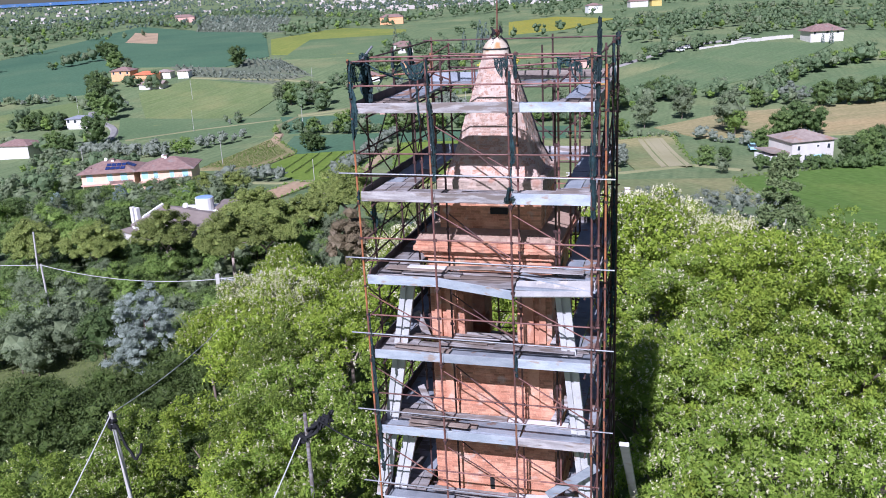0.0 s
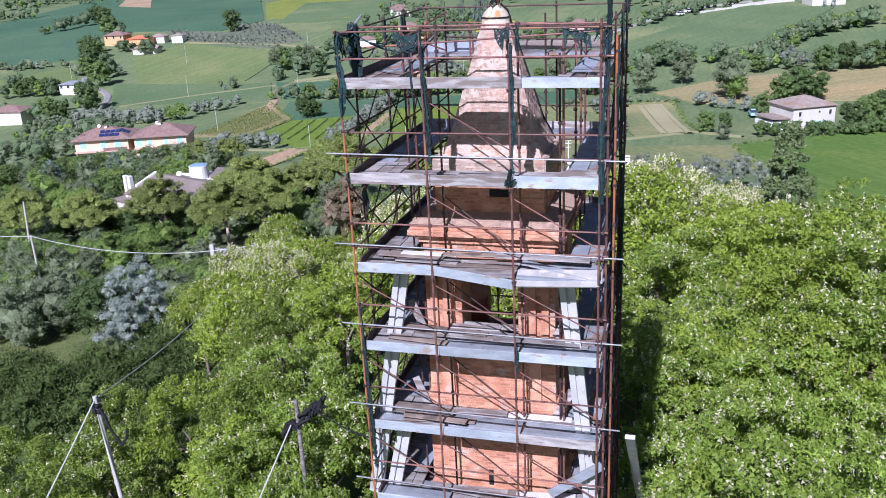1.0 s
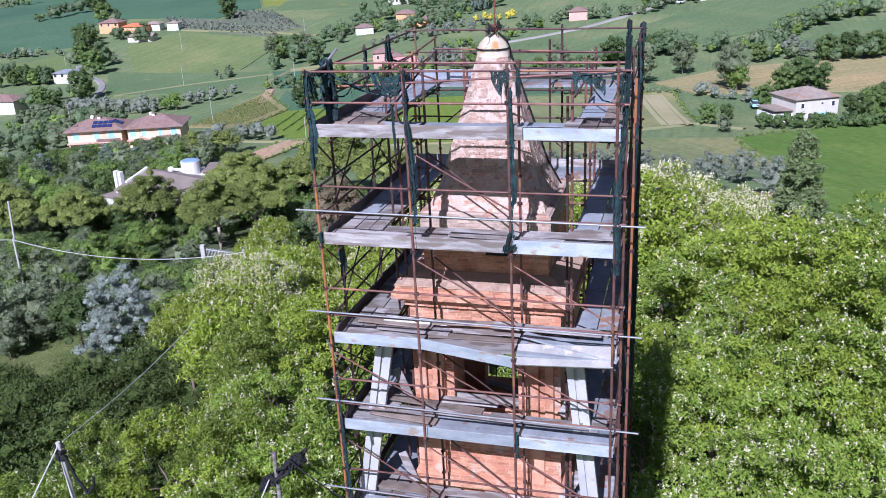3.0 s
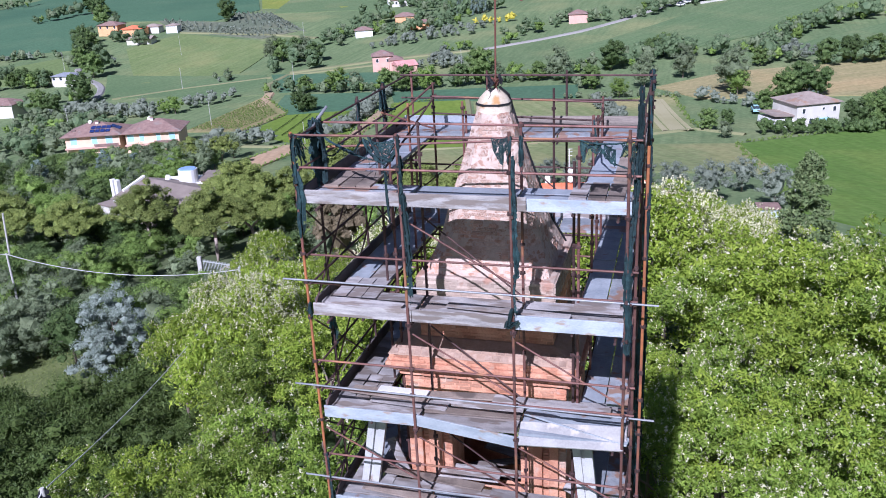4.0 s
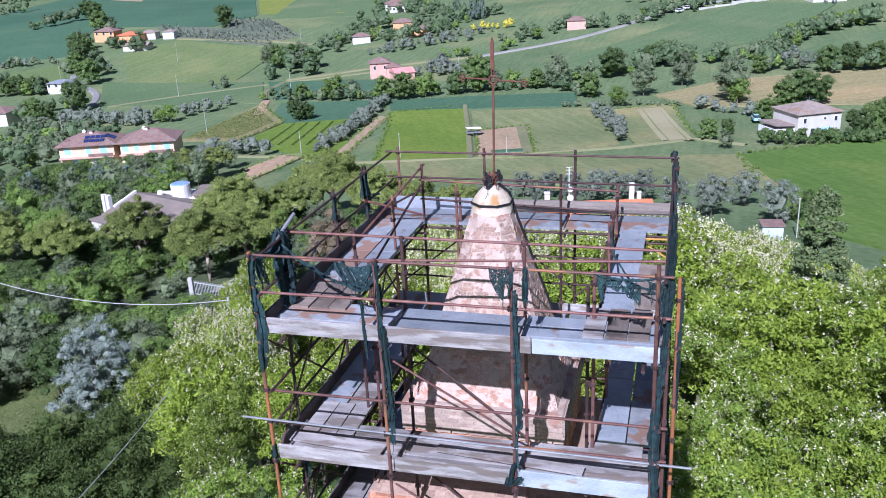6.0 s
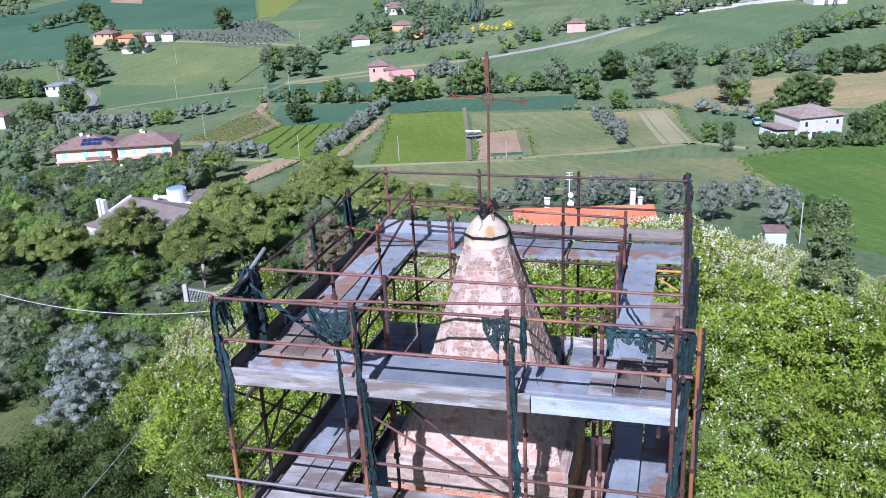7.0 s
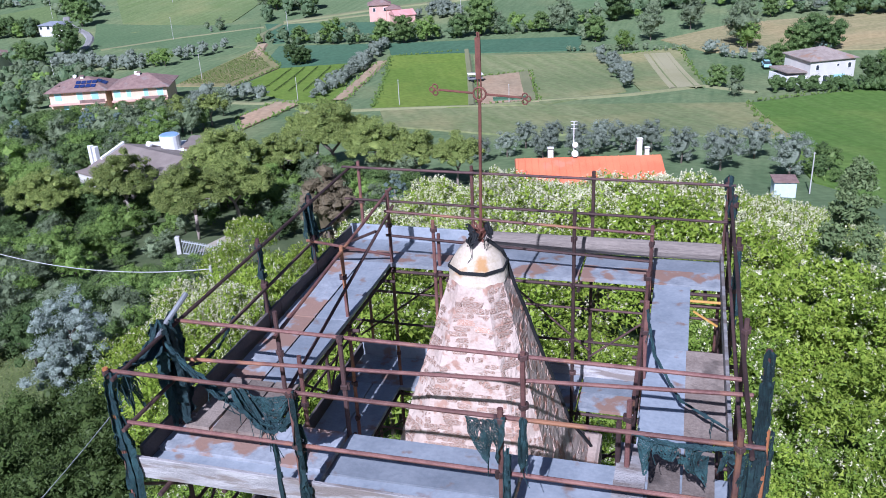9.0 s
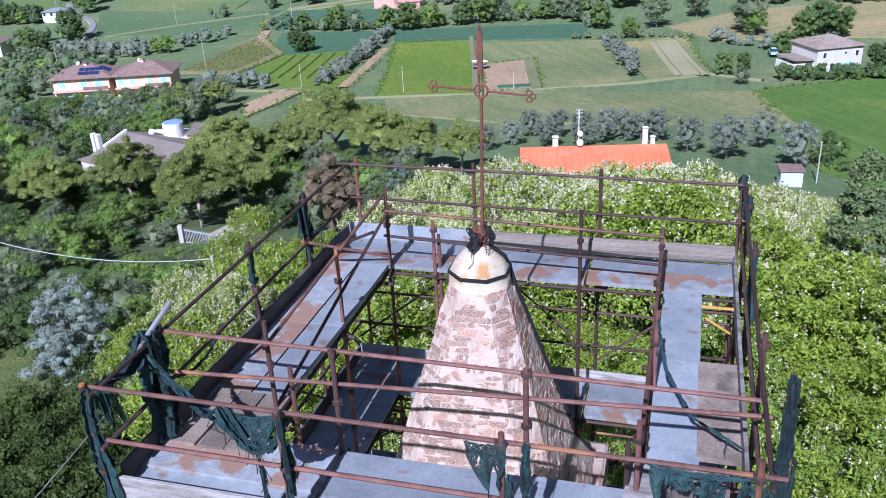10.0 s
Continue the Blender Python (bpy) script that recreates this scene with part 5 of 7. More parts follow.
def make_pine(label, seed):
    """An umbrella pine at the origin: forked leaning trunk, a wide low dome of needle clumps, flat below."""
    r = np.random.RandomState(seed)
    q = random.Random(seed)
    ob = thing("umbrella_pine", label, "tree", group="umbrella pines")
    bm = bmesh.new()
    lean = Vector((q.uniform(-0.5, 0.5), q.uniform(-0.3, 0.3), 3.2))
    ring(bm, [Vector((0, 0, -1)), lean * 0.45 + Vector((0.08, 0, 0)), lean], 0.24, 8, 0.75)
    for k in range(3 if seed % 2 else 2):
        a = k * 2.6 + q.uniform(0, 1) + seed
        tip = lean + Vector((math.cos(a) * 2.0, math.sin(a) * 1.2, 2.6))
        ring(bm, [lean, lean.lerp(tip, 0.5) + Vector((math.cos(a) * 0.4, 0, 0)), tip], 0.16, 6, 0.5)
        for j in range(4):
            b = a + (j - 1.5) * 0.9
            base = lean.lerp(tip, 0.6 + 0.1 * j)
            end = base + Vector((math.cos(b) * 2.0, math.sin(b) * 2.0, 0.35))
            ring(bm, [base, base.lerp(end, 0.5), end], 0.07, 5, 0.3)
    part("trunk", mesh_of(bm, "trunk", PINE_BARK, True), None, ob)
    n = 105
    a, f = r.uniform(0, 6.283, n), np.sqrt(r.uniform(0, 1, n))
    wide = 4.05 + 0.45 * np.sin(2 * a + seed) + 0.4 * np.sin(3 * a + 2 * seed)
    c = np.stack((np.cos(a) * f * wide, np.sin(a) * f * wide, 5.2 + 3.7 * (1 - f ** 2.2) * r.uniform(0.25, 1.0, n) + 0.25 * r.normal(size=n)), 1)
    p, d = crown_points(22000, c, r.uniform(0.7, 1.3, n), 0.66, seed + 1)
    p[:, 2] = np.maximum(p[:, 2], 4.9 + 0.25 * r.normal(size=len(p)))
    inner = np.concatenate((core_corners(c - np.array((0, 0, 0.15)), r.uniform(0.35, 0.6, n), seed + 6, BALL_20, 0.7), core_corners([(0, 0, 0)], [1.0], seed + 7, BALL_80, 1.0, 0.1) * np.array((2.6, 2.6, 0.7)) + np.array((0, 0, 5.6))))
    part("crown", leaf_mesh("crown", p, 0.105, seed + 2, PINE, upward=0.5, narrow=0.4, out=d, firm=1.8, cores=inner), None, ob)
    return ob


ACACIA_LABEL = "flowering acacia with fresh green leaves and white blossom clusters"
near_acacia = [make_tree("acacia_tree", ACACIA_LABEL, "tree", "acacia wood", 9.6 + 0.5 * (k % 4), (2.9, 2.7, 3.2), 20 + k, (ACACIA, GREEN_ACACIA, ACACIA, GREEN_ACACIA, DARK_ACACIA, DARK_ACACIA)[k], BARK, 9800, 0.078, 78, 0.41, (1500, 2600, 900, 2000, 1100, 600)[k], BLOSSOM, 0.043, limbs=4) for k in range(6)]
far_acacia = [make_tree("acacia_tree", ACACIA_LABEL, "tree", "acacia wood", 9.8 + 0.5 * k, (3.1, 2.9, 3.4), 40 + k, ACACIA, BARK, 5200, 0.13, 80, 0.66, (900, 1800, 12000)[k], BLOSSOM, 0.058, limbs=4) for k in range(3)]
shrubs = [make_tree("shrub", "dense dark green shrub on the slope", "shrub", "shrubs on the slope", 2.6, (1.9, 1.8, 1.7), 60 + k, SHRUB, BARK, 3400, 0.075, 30, 0.66, trunk_r=0.05, limbs=4, lift=0.8, core=0.42) for k in range(2)]
broad = [make_tree("broadleaf_tree", ("dark green broadleaf tree in the gardens", "mid-green broadleaf tree in the gardens", "light green broadleaf tree in the gardens", "grey-green broadleaf tree in the gardens")[k], "tree", "garden trees", 7.5, (2.9, 2.8, 3.2), 70 + k, (OAK, MID_LEAF, LIME_LEAF, GREY_LEAF)[k], BARK, 3300, 0.115, 46, 0.86, limbs=4, trunk_r=0.15, lift=4.0, full=True, core=0.48) for k in range(4)]
field_trees = [make_tree("field_tree", "full-crowned broadleaf tree standing in the fields", "tree", "field trees", 7.5, (3.0, 2.9, 3.6), 170 + k, (OAK, MID_LEAF)[k], BARK, 3200, 0.135, 60, 0.85, trunk_r=0.2, lift=3.8, full=True, core=0.62) for k in range(2)]
olives = [make_tree("olive_tree", "grey-green olive tree with a rounded crown", "tree", "olive trees", 4.2, (1.75, 1.7, 2.1), 80, OLIVE, BARK, 3200, 0.075, 44, 0.52, trunk_r=0.13, lift=2.3, full=True, core=0.5)]
pines = [make_pine("umbrella pine with a bare forked trunk and flat crown", 90 + k) for k in range(3)]

rng = random.Random(5)
BANK = surface("bank_grass", (0.098, 0.128, 0.036), (0.148, 0.178, 0.06), 0.5, 4, 0.95, bump=0)


def wood_kind(x, y):
    """What grows at x, y near the tower: none on the grassy bank and beside the garden."""
    if abs(x - 1.2) < 5.2 and abs(y - 20) < 5.0:
        return None
    if 36 < y <= 48 and x < -9.9 - 0.33 * (y - 33) or y > 48 and x < -18 + 0.1 * (y - 48):
        return None
    if y > 78 or y > 74 and x < -6 or y <= 36 and x < -20:
        return None
    return "acacia"


WOOD_X, WOOD_Y = (2, 10, 18, 26, 34, 42), (36, 46, 56, 66, 78)
WOOD_TOP = ((18.7, 16.2, 13.8, 11.6, 9.0), (16.3, 15.3, 13.2, 10.4, 7.6), (13.9, 12.3, 12.0, 9.6, 7.4), (13.2, 11.0, 8.5, 7.4, 7.2), (11.3, 9.3, 7.2, 4.9, 3.4), (9.1, 7.5, 5.7, 3.8, 3.0))


def wood_top(x, y):
    """Greatest height of the wood at x, y: a table fitted to the crown line the camera sees."""
    column = [float(np.interp(y, WOOD_Y, row)) for row in WOOD_TOP]
    return float(np.interp(x, WOOD_X, column))


step = 4.3
for iy in range(0, 17):
    for ix in range(-10, 13):
        x, y = (ix + 0.5 * (iy % 2)) * step + rng.uniform(-1.1, 1.1), 15 + iy * 3.9 + rng.uniform(-1, 1)
        if abs(x - 0.5) > 4.5 + 0.55 * y or wood_kind(x, y) is None:
            continue
        far_off = y > 43
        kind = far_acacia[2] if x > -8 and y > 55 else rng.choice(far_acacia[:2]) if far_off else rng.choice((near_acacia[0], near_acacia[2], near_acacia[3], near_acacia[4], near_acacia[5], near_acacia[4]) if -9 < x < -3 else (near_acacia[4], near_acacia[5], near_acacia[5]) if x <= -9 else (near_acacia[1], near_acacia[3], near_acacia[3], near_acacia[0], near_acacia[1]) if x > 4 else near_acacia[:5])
        plant(kind, x, y, min(1.3, wood_top(x, y) / 10.0) * rng.uniform(0.78, 0.97) if x > 2 and y > 50 else min(wood_top(x, y) / 10.0 if x > 2 else 9.0, rng.uniform(0.74, 1.12)) * (0.82 if y > 58 and x > 3 else 0.86 if y > 58 else 0.95 if y > 46 else 1.0) * (rng.uniform(0.72, 0.86) if x < -6 and y < 37 else min(1.0, 0.62 + 0.065 * (x + 9.9 + 0.33 * (y - 33))) if x < -3 and y < 48 else 0.72 if x < -7 and y > 46 else 1.0), rng.uniform(0, 6.28))

for x, y, s in ((-5.3, 23.0, 0.9), (-12.9, 25.4, 0.78), (10.2, 32.4, 0.98), (13.7, 32.3, 0.95), (7.8, 31.6, 0.95), (11.8, 30.0, 0.9), (16.2, 42.0, 1.1), (19.4, 42.0, 1.06), (18.0, 37.4, 1.1), (14.6, 34.5, 1.16), (17.2, 33.8, 1.12), (14.2, 42.8, 1.12), (21.6, 44.2, 1.0), (16.2, 44.8, 1.0), (-9.4, 23.8, 0.7), (-6.8, 18.0, 0.62), (-13.5, 23.8, 0.62), (-8.2, 29.0, 0.86), (-10.8, 31.5, 0.84), (-7.0, 33.5, 0.86), (-9.6, 36.5, 0.7), (-13.6, 29.5, 0.76), (-7.2, 27.0, 0.8), (-5.8, 30.0, 0.9), (-12.4, 45.5, 0.66), (-13.2, 50, 0.76), (-11.2, 52, 0.82), (-10.2, 47.5, 0.8), (-14.2, 55.5, 0.74), (-12, 57.5, 0.82), (-6.3, 22.0, 0.84), (9.6, 75.5, 0.76), (13.0, 76.2, 0.78), (16.4, 75.2, 0.76), (19.4, 76.0, 0.76)):
    plant(far_acacia[int(abs(x)) % 3] if y > 43 else near_acacia[int(abs(x)) % 4], x, y, min(s * 1.15, wood_top(x, y) / 10.0) if x > 15 else s, x)

# shrubs on the bank to the left
for k in range(170):
    x = rng.uniform(-36, -11)
    y = rng.uniform(30, 58)
    if y < 36 or x > -9.5 - 0.33 * (y - 33) or x < -0.62 * y - 4 or (x < -22 and 54.5 < y < 67):
        continue
    plant(rng.choice(shrubs), x, y, rng.uniform(0.8, 1.5), rng.uniform(0, 6.28), 0.3)
r = np.random.RandomState(61)
p = np.stack((r.uniform(-44, -18, 16000), r.uniform(47, 70, 16000), np.zeros(16000)), 1)
p[:, 2] = terrain(p[:, 0], p[:, 1]) + 0.22
tagged(new("bank_grass", leaf_mesh("bank_grass", p, 0.1, 62, leafy("rough_grass", (0.115, 0.155, 0.04), (0.21, 0.25, 0.085), 0.3), narrow=0.25)), "tufts of rough grass on the bank", "grass", kind="stuff")
sheet_of("grassy_bank", [(-40, 53), (-24, 50), (-19, 60), (-26, 67), (-46, 69)], "rough dry grass on a bank beside the wood", BANK, 3, 0.1, "grass")

silver = thing("silver_poplar", "silvery white-leaved poplar shrub among green trees", "tree")
part("trunk", trunk_mesh("trunk", 5.4, 0.14, 2, 1.6, 103, BARK), None, silver)
r = np.random.RandomState(103)
lobes = np.array(((0.5, 0.0, 5.9, 1.25), (-0.7, -0.3, 5.5, 1.1), (1.5, 0.2, 4.9, 1.0), (-0.1, -0.6, 4.4, 0.9), (-0.7, -0.7, 3.0, 1.1), (0.5, -0.8, 2.5, 1.1), (1.4, -0.4, 1.9, 0.9), (-1.5, -0.5, 2.2, 0.8), (0.9, 0.3, 3.6, 1.0)))
pick = r.choice(len(lobes), 170, p=lobes[:, 3] ** 2 / np.sum(lobes[:, 3] ** 2))
d = r.normal(size=(170, 3))
d /= np.linalg.norm(d, axis=1)[:, None]
c = lobes[pick, :3] + d * (lobes[pick, 3] * r.uniform(0.3, 1.45, 170))[:, None] * np.array((1.05, 1, 0.95)) + r.normal(size=(170, 3)) * 0.22
p, d = crown_points(17000, c, r.uniform(0.5, 1.6, 170), 0.37, 104)
part("crown", leaf_mesh("crown", p, 0.075, 105, SILVER, narrow=0.45, out=d, cores=core_corners(c, np.full(170, 0.27), 106)), None, silver)
silver.matrix_world = Matrix.Translation((-22.6, 57.5, ground_at(-22, 57) - 0.2)) @ Matrix.Diagonal((0.98, 0.98, 1.0, 1))
conifer = make_tree("cypress", "broad dark green cypress above the acacias", "tree", "", 17.0, (2.25, 2.2, 7.5), 111, CYPRESS, BARK, 38000, 0.1, 420, 0.55, lift=8.2, cone=True, core=0.5)
conifer.matrix_world = Matrix.Translation((18.3, 47.0, ground_at(18, 47) + 0.1))
purple = make_tree("brown_thuja", "brownish conifer beside the garden path", "tree", "", 7.0, (2.3, 2.2, 4.0), 121, DRY, BARK, 8000, 0.09, 60, 0.8, lift=4.2, limbs=0, core=0.8)
purple.matrix_world = Matrix.Translation((-10.8, 87.0, ground_at(-11, 87)))
cedars = [make_tree("blue_cedar", "spreading blue-green cedar in the gardens", "tree", "garden trees", 12, (3.8, 3.7, 4.6), 131, CEDAR, BARK, 6000, 0.12, 95, 0.85, lift=5.0, limbs=0, cone=True, core=0.75)]
for x, y, s in ((-58, 163, 0.72), (-66, 168, 0.7), (-70, 178, 0.65), (-48, 152, 0.7), (-75, 160, 0.8), (-5, 96, 0.55)):
    plant(cedars[0], x, y, s, rng.uniform(0, 6.28))

# umbrella pines and garden trees round the villa
for x, y, s in ((-54.3, 107.2, 0.98), (-45.8, 105.5, 0.88), (-37.4, 107.6, 0.95), (-25.5, 94.6, 0.93), (-22.3, 100.0, 0.93), (-20.5, 118.0, 0.92), (-27.0, 114, 1.08), (-14.5, 124, 1.25), (-18.5, 131, 1.1), (-9.0, 119, 1.0), (-3.5, 116, 0.85), (1.5, 114, 0.8), (-51.4, 177, 0.85), (-46.5, 180.5, 0.8), (-61, 120, 0.85)):
    plant(rng.choice(pines), x, y, s, rng.uniform(0, 6.28), 0.2)


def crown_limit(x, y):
    """Greatest height of a garden tree, fitted to the camera's view of gate, pine trunks, villa and peach houses."""
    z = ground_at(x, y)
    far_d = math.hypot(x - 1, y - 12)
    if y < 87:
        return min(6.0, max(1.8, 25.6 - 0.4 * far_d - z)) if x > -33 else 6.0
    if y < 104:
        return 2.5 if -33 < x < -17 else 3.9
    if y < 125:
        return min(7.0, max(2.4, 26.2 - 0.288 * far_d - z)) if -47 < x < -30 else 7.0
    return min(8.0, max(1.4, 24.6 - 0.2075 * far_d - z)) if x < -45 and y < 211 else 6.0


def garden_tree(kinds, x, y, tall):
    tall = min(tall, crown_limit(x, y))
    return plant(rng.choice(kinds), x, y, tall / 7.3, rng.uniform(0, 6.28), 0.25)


for iy in range(9):
    for k in range(14):
        x = -54 + k * 3.1 + rng.uniform(-1.2, 1.2)
        yy = 63 + iy * 3.1 + rng.uniform(-1.2, 1.2)
        if x < -0.66 * yy or x > -17.5 - 0.1 * (yy - 64) or math.hypot(x + 22.6, yy - 57.5) < 6 or math.hypot(x + 23.5, yy - 88) < 2.5:
            continue
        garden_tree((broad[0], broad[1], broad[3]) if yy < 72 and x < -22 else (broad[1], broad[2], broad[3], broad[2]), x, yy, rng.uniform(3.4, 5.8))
for iy in range(8):
    for k in range(16):
        x = -60 + k * 3.7 + rng.uniform(-1.4, 1.4)
        yy = 91 + iy * 3.8 + rng.uniform(-1.4, 1.4)
        if x < -0.66 * yy or abs(x + 23) < 2.6 and yy < 106 or x > -12 and yy < 94 or math.hypot(x + 39, yy - 118) < 8 or math.hypot(x + 35, yy - 124) < 6:
            continue
        if min(math.hypot(x - a, yy - b) for a, b in ((-47.6, 105.4), (-43.2, 103.4), (-52.8, 106.9), (-37.5, 108), (-25.6, 95), (-21.9, 98.7), (-19.4, 108.8))) > 1.8:
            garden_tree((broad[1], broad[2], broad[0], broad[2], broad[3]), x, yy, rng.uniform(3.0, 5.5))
plant(broad[2], -51.5, 116, 1.15, 1.0, 0.4)
plant(broad[1], -46.5, 110.5, 0.75, 1.0, 0.4)
plant(broad[2], -42.5, 111, 0.6, 2.0, 0.4)
for x, y, s in ((-44.5, 113.5, 0.62), (-41, 112, 0.62), (-47, 114.5, 0.7), (-39, 108.5, 0.6), (-37, 110.5, 0.55), (-49.5, 119, 0.7)):
    plant(broad[int(-x) % 3], x, y, s, x, 0.4)
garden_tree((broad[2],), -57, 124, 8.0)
for k in range(120):
    y = rng.uniform(122, 211)
    x = rng.uniform(-0.62 * y, -22 - 0.12 * y)
    if math.hypot(x + 36, y - 123) < 9 or -47 < x < -30 and y > 165:
        continue
    kind = (broad[3], olives[0], broad[2], broad[0], olives[0], broad[1])[k % 6] if x > -60 and y > 150 else (broad[0], broad[1], broad[3], broad[2])[k % 4]
    if kind is olives[0]:
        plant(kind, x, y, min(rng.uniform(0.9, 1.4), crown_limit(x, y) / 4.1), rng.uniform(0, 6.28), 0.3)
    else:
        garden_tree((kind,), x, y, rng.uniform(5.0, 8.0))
for x, y, s in ((32.2, 125.0, 1.2), (35.9, 119.7, 1.35), (43.0, 127.4, 1.2), (43.0, 114.9, 1.4), (16.3, 138.4, 1.0), (12.3, 139.3, 1.0), (19.8, 137.5, 0.95), (23.5, 137.3, 1.05), (25.7, 133.8, 1.1), (28.0, 134.5, 0.9), (30.0, 133.4, 1.1), (22.0, 132.5, 0.9), (18.5, 130, 0.9), (14, 131, 0.9), (9, 133, 0.9), (5, 130, 0.9)):
    plant(olives[0], x, y, s, rng.uniform(0, 6.28))
for x, y, h in ((46.6, 115.0, 3.4), (49.5, 118.5, 3.8), (47.5, 111.5, 2.4), (52.6, 128, 2.6)):
    garden_tree((broad[0], broad[1]), x, y, h)
# single trees in the fields: x, y, height, kind
for x, y, h, k in ((91.1, 230, 10.5, 0), (86, 226, 8.0, 1), (97, 231, 9.0, 0), (76.8, 214, 6.0, 1), (88, 188.5, 7.5, 0), (92, 190, 8.5, 1), (97, 196, 9.0, 0), (57.4, 192.7, 5.4, 1), (63.9, 199.5, 4.2, 0), (57.8, 182.3, 4.0, 3), (78.1, 236.7, 8.0, 2), (77.3, 239, 13.0, 3), (71.4, 266.4, 10.5, 3), (57.3, 254.7, 10.0, 3),
                   (53.8, 286.7, 10.5, 0), (42.7, 258.2, 7.5, 1), (47.8, 242.8, 6.5, 2), (98.4, 278, 6.5, 1), (117.8, 275, 9.0, 0), (126, 276, 9.5, 0), (133, 277, 9.0, 1), (142, 279, 10, 0), (70.3, 301, 8, 0), (75.2, 306.5, 8, 1), (-41.9, 257.5, 7.2, 0), (-39.5, 258.5, 6.0, 0),
                   (11.6, 281.6, 12, 1), (16.2, 281.7, 7.5, 3), (22.5, 281, 7.0, 2), (29.8, 278.7, 6.5, 1), (35.4, 277.6, 11.0, 3), (-35, 290.5, 9.0, 2), (-47, 297, 6, 1), (-12, 279, 9, 1), (-5.3, 280.3, 8.5, 2), (-18, 281.8, 8.0, 1), (4.8, 280.5, 8, 0), (-28.9, 289.8, 7, 3),
                   (-129.1, 315.3, 12.0, 0), (-136, 295, 9, 1), (-131, 294, 8, 0), (-146.2, 371, 11, 1), (-168.6, 357.5, 9, 0), (-163, 358, 8, 0), (-174, 357, 7, 1), (-84.4, 275.2, 6.5, 2), (-88, 276, 5.5, 2), (-178, 444, 11, 0), (-168, 421, 10, 1), (-165, 410, 11, 0), (-174, 432, 10, 0), (-171, 438, 9, 1),
                   (-162, 398, 9, 1), (-218, 566, 13, 0), (-211, 560, 12, 0), (-189, 507, 12, 1), (-68, 377, 10, 1), (-62, 374, 11, 0), (-57, 371, 11, 3), (-72, 380, 11, 3), (-53, 368, 9, 0), (-83, 342, 5, 3), (-118, 500, 13, 0), (-160, 357, 7.5, 0)):
    kinds = (field_trees[0], field_trees[1], broad[2], broad[3])
    plant(kinds[k], x, y, h / 7.4, rng.uniform(0, 6.28), 0.4)
plant(cedars[0], 95.8, 233, 0.8, 0.0)
for x, y, h in ((9.6, 464.8, 17), (12.8, 462.2, 12), (17.6, 455, 24), (20.9, 456.4, 22), (-31.4, 557, 14), (176.5, 408.0, 9), (173.0, 409.0, 7)):
    ob = plant(cedars[0], x, y, h / 11.5, h, 0.3, "slim dark cypress near the hillside farms", 1.0)
    ob.matrix_basis = ob.matrix_basis @ Matrix.Diagonal((0.36, 0.36, 1.0, 1))
for m in (*field_trees, *cedars, *near_acacia, *far_acacia, *shrubs, *broad, *olives, *pines):
    drop_model(m)


def tree_band(name, label, lines, height, material, spacing, width, seed, per=150, lumps=7, ball=BALL_80):
    """Far hedges and copses: uncountable small crowns along lines on the map."""
    r = np.random.RandomState(seed)
    pts, outs, inner = [], [], []
    for line in lines:
        for (x0, y0), (x1, y1) in zip(line, line[1:]):
            n = max(1, int(math.hypot(x1 - x0, y1 - y0) / spacing))
            for k in range(n):
                f = (k + r.uniform(0, 1)) / n
                x, y = x0 + (x1 - x0) * f + r.normal() * width, y0 + (y1 - y0) * f + r.normal() * width
                h = height * r.uniform(0.5, 1.25)
                wide = r.uniform(0.26, 0.4)
                c, s = clumps(lumps, (h * wide, h * wide, h * 0.36), r.randint(1 << 30), True)
                c = c + np.array((x, y, ground_at(x, y) + h * 0.5))
                p, d = crown_points(per, c, s, h * 0.2, r.randint(1 << 30))
                pts.append(p)
                outs.append(d)
                inner.append(core_corners(c, s * h * 0.125, r.randint(1 << 30), BALL_20))
                inner.append(core_corners([(0, 0, 0)], [1.0], r.randint(1 << 30), ball, 1.0, 0.2) * np.array((h * wide, h * wide, h * 0.38)) * 0.68 + np.array((x, y, ground_at(x, y) + h * 0.48)))
    me = leaf_mesh(name, np.concatenate(pts), height * 0.036, seed, material, out=np.concatenate(outs), narrow=0.6, firm=1.6, cores=np.concatenate(inner))
    return tagged(new(name, me), label, "trees", kind="stuff")


def copse(name, label, lines, height, spacing, width, seed, per=150, mix=(FAR_LEAF, GREY_LEAF, LIME_LEAF), lumps=7, ball=BALL_80):
    """A mixed line of trees: one sheet of crowns for each of its leaf colours."""
    for k, leaf in enumerate(mix):
        tree_band(name, label, lines, height * (1.0, 0.85, 0.75)[k], leaf, spacing * (1.0, 2.0, 2.6)[k], width, seed * 10 + k, per, lumps, ball)


tree_band("grey_hedge", "grey-green hedge running between two fields", [[(-29.5, 206), (-27.5, 213), (-26, 221), (-24.5, 232), (-22, 249), (-19, 268), (-17, 275)]], 3.8, OLIVE, 1.2, 0.8, 1)
copse("field_edge_trees", "line of mixed trees along a field edge", [[(-58, 303), (-35, 291), (-18, 282), (5, 281)], [(8, 282), (36, 278), (43, 260)]], 5.2, 2.4, 1.5, 2)
copse("hill_trees", "mixed trees in a band across the hillside", [[(69, 296), (81, 302), (96, 302), (105, 302), (120, 318), (137, 339), (157, 354), (180, 363)], [(37, 284), (54, 288), (70, 298)], [(98, 279), (106, 283), (110, 281)]], 7.5, 2.6, 2.0, 12)
copse("dark_grove", "dark leafy grove at the edge of the stubble", [[(118, 275), (127, 275), (142, 284), (160, 292)]], 8.5, 3.0, 2.0, 13, mix=(FAR_LEAF, OAK, FAR_LEAF))
